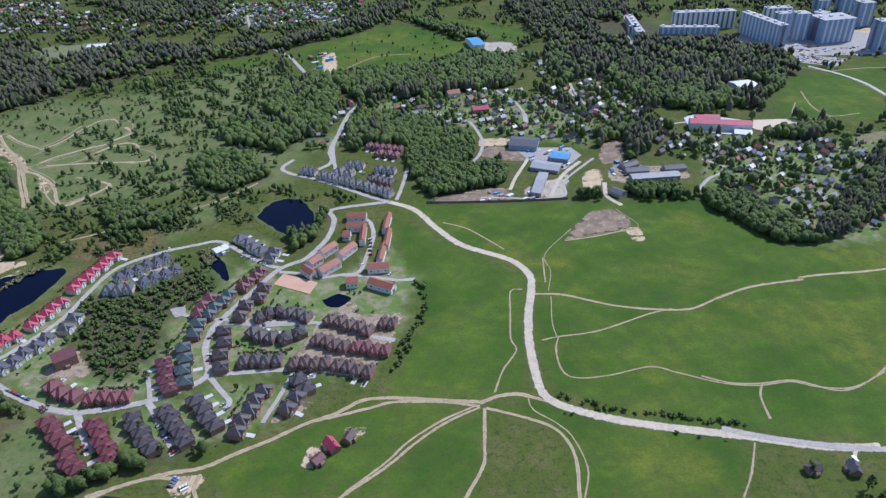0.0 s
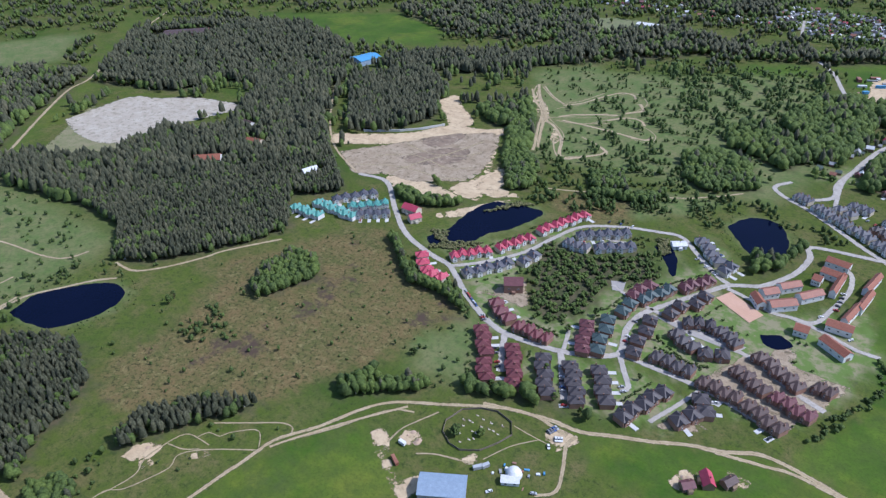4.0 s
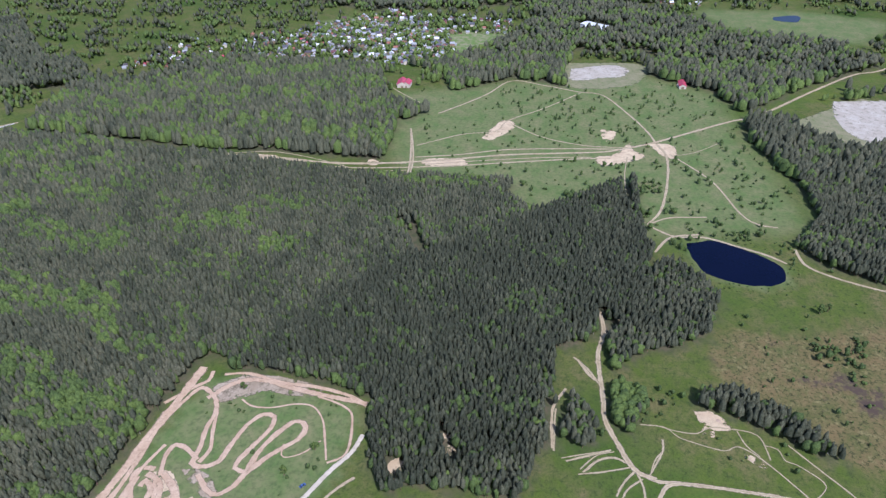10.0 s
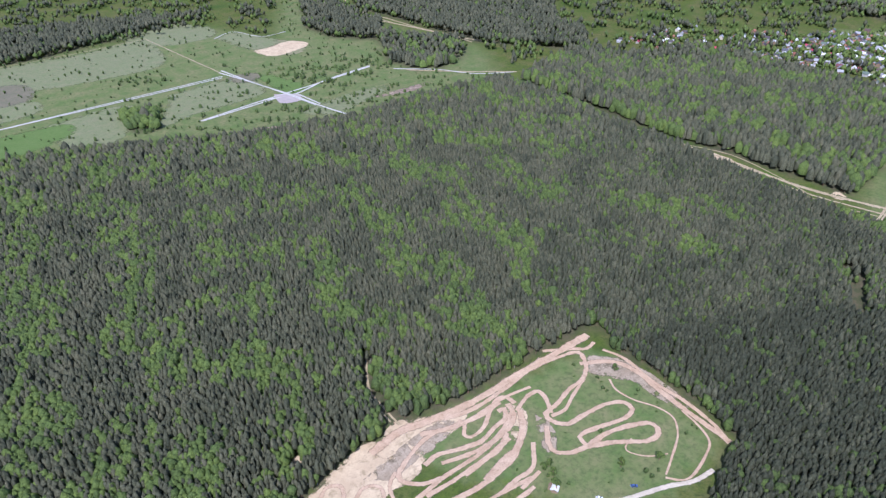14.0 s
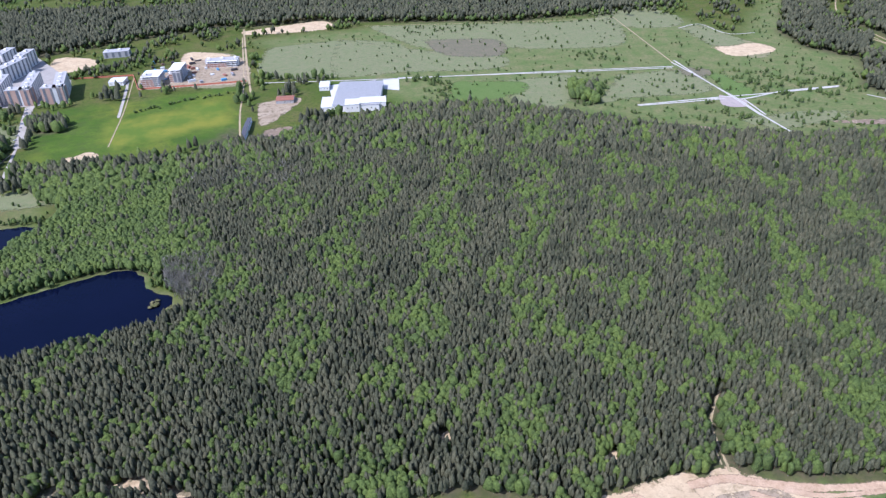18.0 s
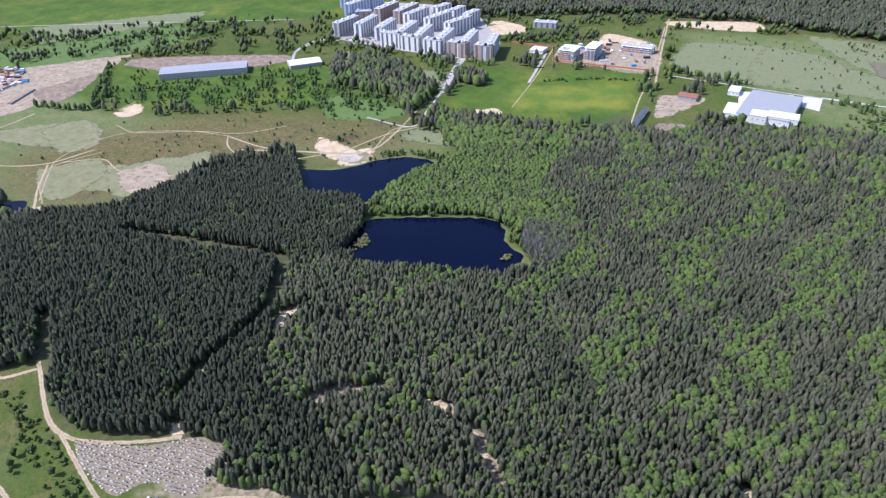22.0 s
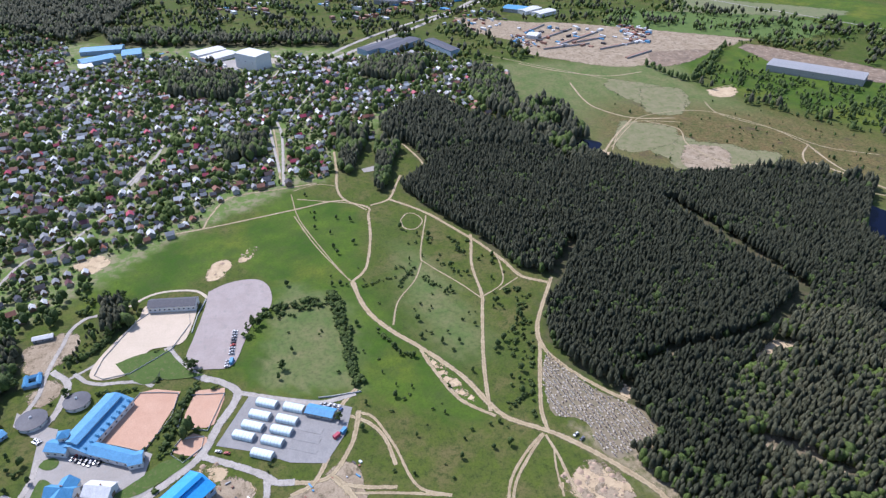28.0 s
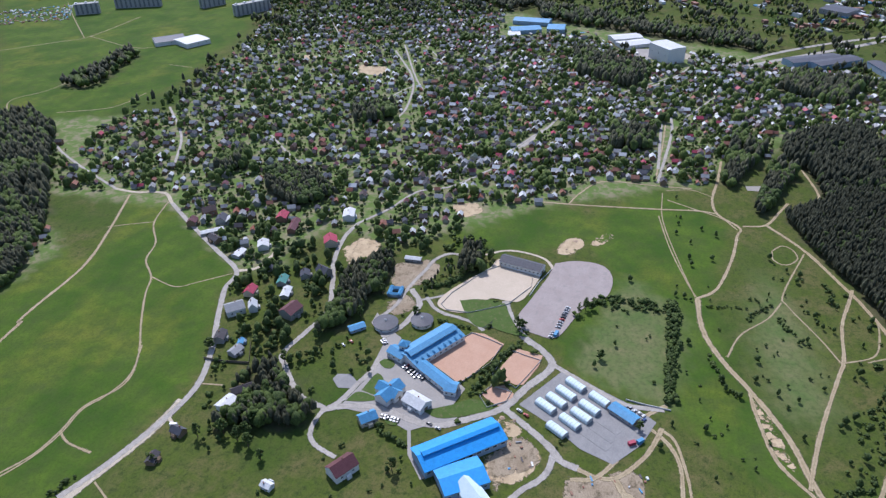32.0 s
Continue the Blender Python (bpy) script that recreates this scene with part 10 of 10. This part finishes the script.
hedge([(337, -117), (338, -126), (339, -135)], 0.5, 2.0, 2.5, "bush", 0.12)
for row, tall in (([(491, 51), (488, 23), (485, -19)], 0.5), ([(502, -8), (462, -10), (420, -14), (377, -16)], 0.62), ([(467, 61), (479, 58), (485, 44)], 0.6),
                  ([(359, 95), (378, 86), (419, 81)], 0.55), ([(326, 143), (336, 130), (351, 105)], 0.5), ([(311, 123), (327, 103), (334, 93)], 0.5),
                  ([(467, 215), (465, 178), (512, 160)], 0.7), ([(419, 168), (416, 144), (428, 110)], 0.5), ([(445, -40), (413, -52), (402, -60)], 0.45),
                  ([(605, -126), (576, -138), (541, -147)], 0.5), ([(523, -89), (513, -79), (495, -68)], 0.45), ([(329, 46), (309, 47), (286, 50)], 0.4)):
    hedge(row, tall, 2.4, 0.8)
bay = grid_points([(228, -553), (191, -566), (167, -511), (188, -488), (217, -517)], 3.0)
plant("bare", bay, 0.8 + 0.6 * rng.random(len(bay)), np.ones(len(bay)) * 1.3, rng.random(len(bay)))
glade = grid_points([(256, -753), (161, -765), (91, -719), (149, -685), (238, -702)], 5.0)
plant("bare", glade, 0.9 + 0.5 * rng.random(len(glade)), np.ones(len(glade)) * 1.2, rng.random(len(glade)))

# trees that crowd the banks of the two lakes, and the ponds' fringes
def bank(points, out, tall, gap, tint, kind="broad"):
    """Trees along a shore, set back from the water."""
    line = curve_through(points + points[:1], gap)[:-1]
    side = np.gradient(line, axis=0)
    side = np.column_stack((-side[:, 1], side[:, 0])) / np.maximum(np.hypot(*side.T), 1e-6)[:, None]
    if inside(line[:1] + side[:1] * 3, points)[0]:
        side = -side
    for step in (0.0, 4.0, 8.0):
        at = line + side * (out + step) + rng.normal(0, 1.4, line.shape)
        at = at[rng.random(len(at)) < 0.8]
        size = tall * (0.6 + 0.5 * rng.random(len(at)))
        plant(kind, at, size, size * 1.15, np.clip(tint + 0.2 * rng.normal(size=len(at)), 0, 1))


bank([(363, -425), (366, -452), (375, -484), (372, -500), (333, -524), (270, -553), (247, -543), (233, -520), (207, -506), (192, -490), (203, -474), (238, -454), (280, -437), (308, -433), (331, -431)], 6.0, 0.7, 3.2, 0.5)
bank([(442, -626), (407, -647), (361, -639), (386, -624), (389, -593), (397, -547), (404, -525)], 6.0, 0.6, 3.6, 0.4)
bank([(-189, 625), (-180, 654), (-158, 663), (-136, 640), (-129, 599), (-145, 586), (-167, 601)], 4.0, 0.3, 3.0, 0.5, "bush")
bank([(-593, 109), (-602, 134), (-588, 164), (-568, 186), (-544, 187), (-532, 167), (-534, 145), (-544, 121), (-570, 111)], 4.0, 0.45, 4.0, 0.3, "bush")
# reed beds in the lakes
reeds = []
for blot in ([(212, -487), (202, -495), (199, -482), (207, -480)], [(225, -497), (220, -503), (216, -494), (222, -491)], [(362, -452), (362, -475), (349, -461), (351, -443)], [(-410, 439), (-395, 444), (-382, 428), (-394, 425)], [(-392, 410), (-384, 430), (-355, 449), (-365, 425)],
             [(-397, 492), (-377, 538), (-361, 543), (-381, 512)], [(-230, 559), (-222, 568), (-210, 543), (-215, 535)], [(381, -629), (356, -638), (367, -617)]):
    r = grid_points(blot, 2.2, 0.6)
    reeds.append(r[rng.random(len(r)) < 0.75])
reeds = np.vstack(reeds)
plant("reed", reeds, 0.5 + 0.4 * rng.random(len(reeds)), 0.9 + 0.6 * rng.random(len(reeds)), rng.random(len(reeds)))


# ---- trees are grown last but for the ground ----
rng = np.random.default_rng(21)
# the far country beyond the named woods: a loose patchwork of copses
dots = grid_points([(-2000, -2000), (2000, -2000), (2000, 2000), (-2000, 2000)], 8.0)
reach = np.hypot(*dots.T)
open_land = np.maximum.reduce([covers[k][cells(dots)] for k in ("lush", "dry", "garden", "yellow", "bog")])
dots = dots[(reach > 820) & (reach < 1980) & (open_land < 0.25) & ~wooded[cells(dots)] & ~taken[cells(dots)]]
lumps = waves(dots, 130, 41) * 0.7 + waves(dots, 45, 42) * 0.3
pick = rng.random(len(dots)) < np.clip((lumps - 0.52) * 3.4, 0.03, 0.92)
dots = dots[pick]
s = np.clip(rng.normal(0.95, 0.25, len(dots)), 0.4, 1.6)
leaf = rng.random(len(dots)) < 0.25 + 0.6 * waves(dots, 170, 43)
plant("broad", dots[leaf], s[leaf], s[leaf] * 1.25, 0.25 + rng.random(leaf.sum()) * 0.7)
plant("pine", dots[~leaf], s[~leaf] * 0.85, s[~leaf] * 1.25, 0.2 + rng.random((~leaf).sum()) * 0.6)
for kind, words in (("pine", "dark green pines with bare reddish stems"), ("broad", "fresh green broad-leaved spring trees"),
                    ("bush", "low green bushes on rough grass"), ("bare", "pale leafless dead birches by the water"), ("reed", "dry tan reeds in shallow lake water")):
    rows = np.vstack(planted[kind]) if planted[kind] else np.zeros((0, 5))
    if not len(rows):
        continue
    rows = rows[~taken[cells(rows[:, :2])]] if kind not in ("bare", "reed") else rows
    far = np.hypot(rows[:, 0], rows[:, 1])
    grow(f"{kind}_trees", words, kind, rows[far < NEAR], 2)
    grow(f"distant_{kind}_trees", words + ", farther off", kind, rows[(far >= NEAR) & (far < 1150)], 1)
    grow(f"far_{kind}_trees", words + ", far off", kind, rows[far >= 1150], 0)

# ---- the ground, one sheet to the horizon ----
covers["floor"] = np.maximum(covers["floor"], soften(wooded.astype(np.float32), 7))
radii = np.concatenate(([0.0], np.geomspace(120, 2000, 170), [2300, 2800, 3500, 4800]))
ANGLES = 520
ang = np.arange(ANGLES) * 2 * math.pi / ANGLES
flat = np.column_stack(((radii[:, None] * np.cos(ang)).ravel(), (radii[:, None] * np.sin(ang)).ravel()))
i, j = np.meshgrid(np.arange(len(radii) - 1), np.arange(ANGLES), indexing="ij")
a, b = (i * ANGLES + j).ravel(), (i * ANGLES + (j + 1) % ANGLES).ravel()
tris = np.vstack((np.column_stack((a, a + ANGLES, b + ANGLES)), np.column_stack((a, b + ANGLES, b))))
ground = triangles_mesh("ground", lifted(flat), tris[tris[:, 0] >= 0], [GROUND], np.zeros(len(tris), int))
wobble = flat + np.column_stack((waves(flat, 17, 31), waves(flat, 17, 32))) * 10 - 5
at = cells(wobble)
for name, keys in (("cover_a", ("bog", "lush", "dry", "floor")), ("cover_b", ("yellow", "garden", "worn", None))):
    data = np.column_stack([covers[k][at] if k else np.ones(len(flat)) for k in keys])
    ground.attributes.new(name, "FLOAT_COLOR", "POINT").data.foreach_set("color", data.astype(np.float32).ravel())
ground.shade_smooth()
tagged(new("ground", ground), "grassy rolling land with meadows, bog and woodland floor", "ground", kind="structure")
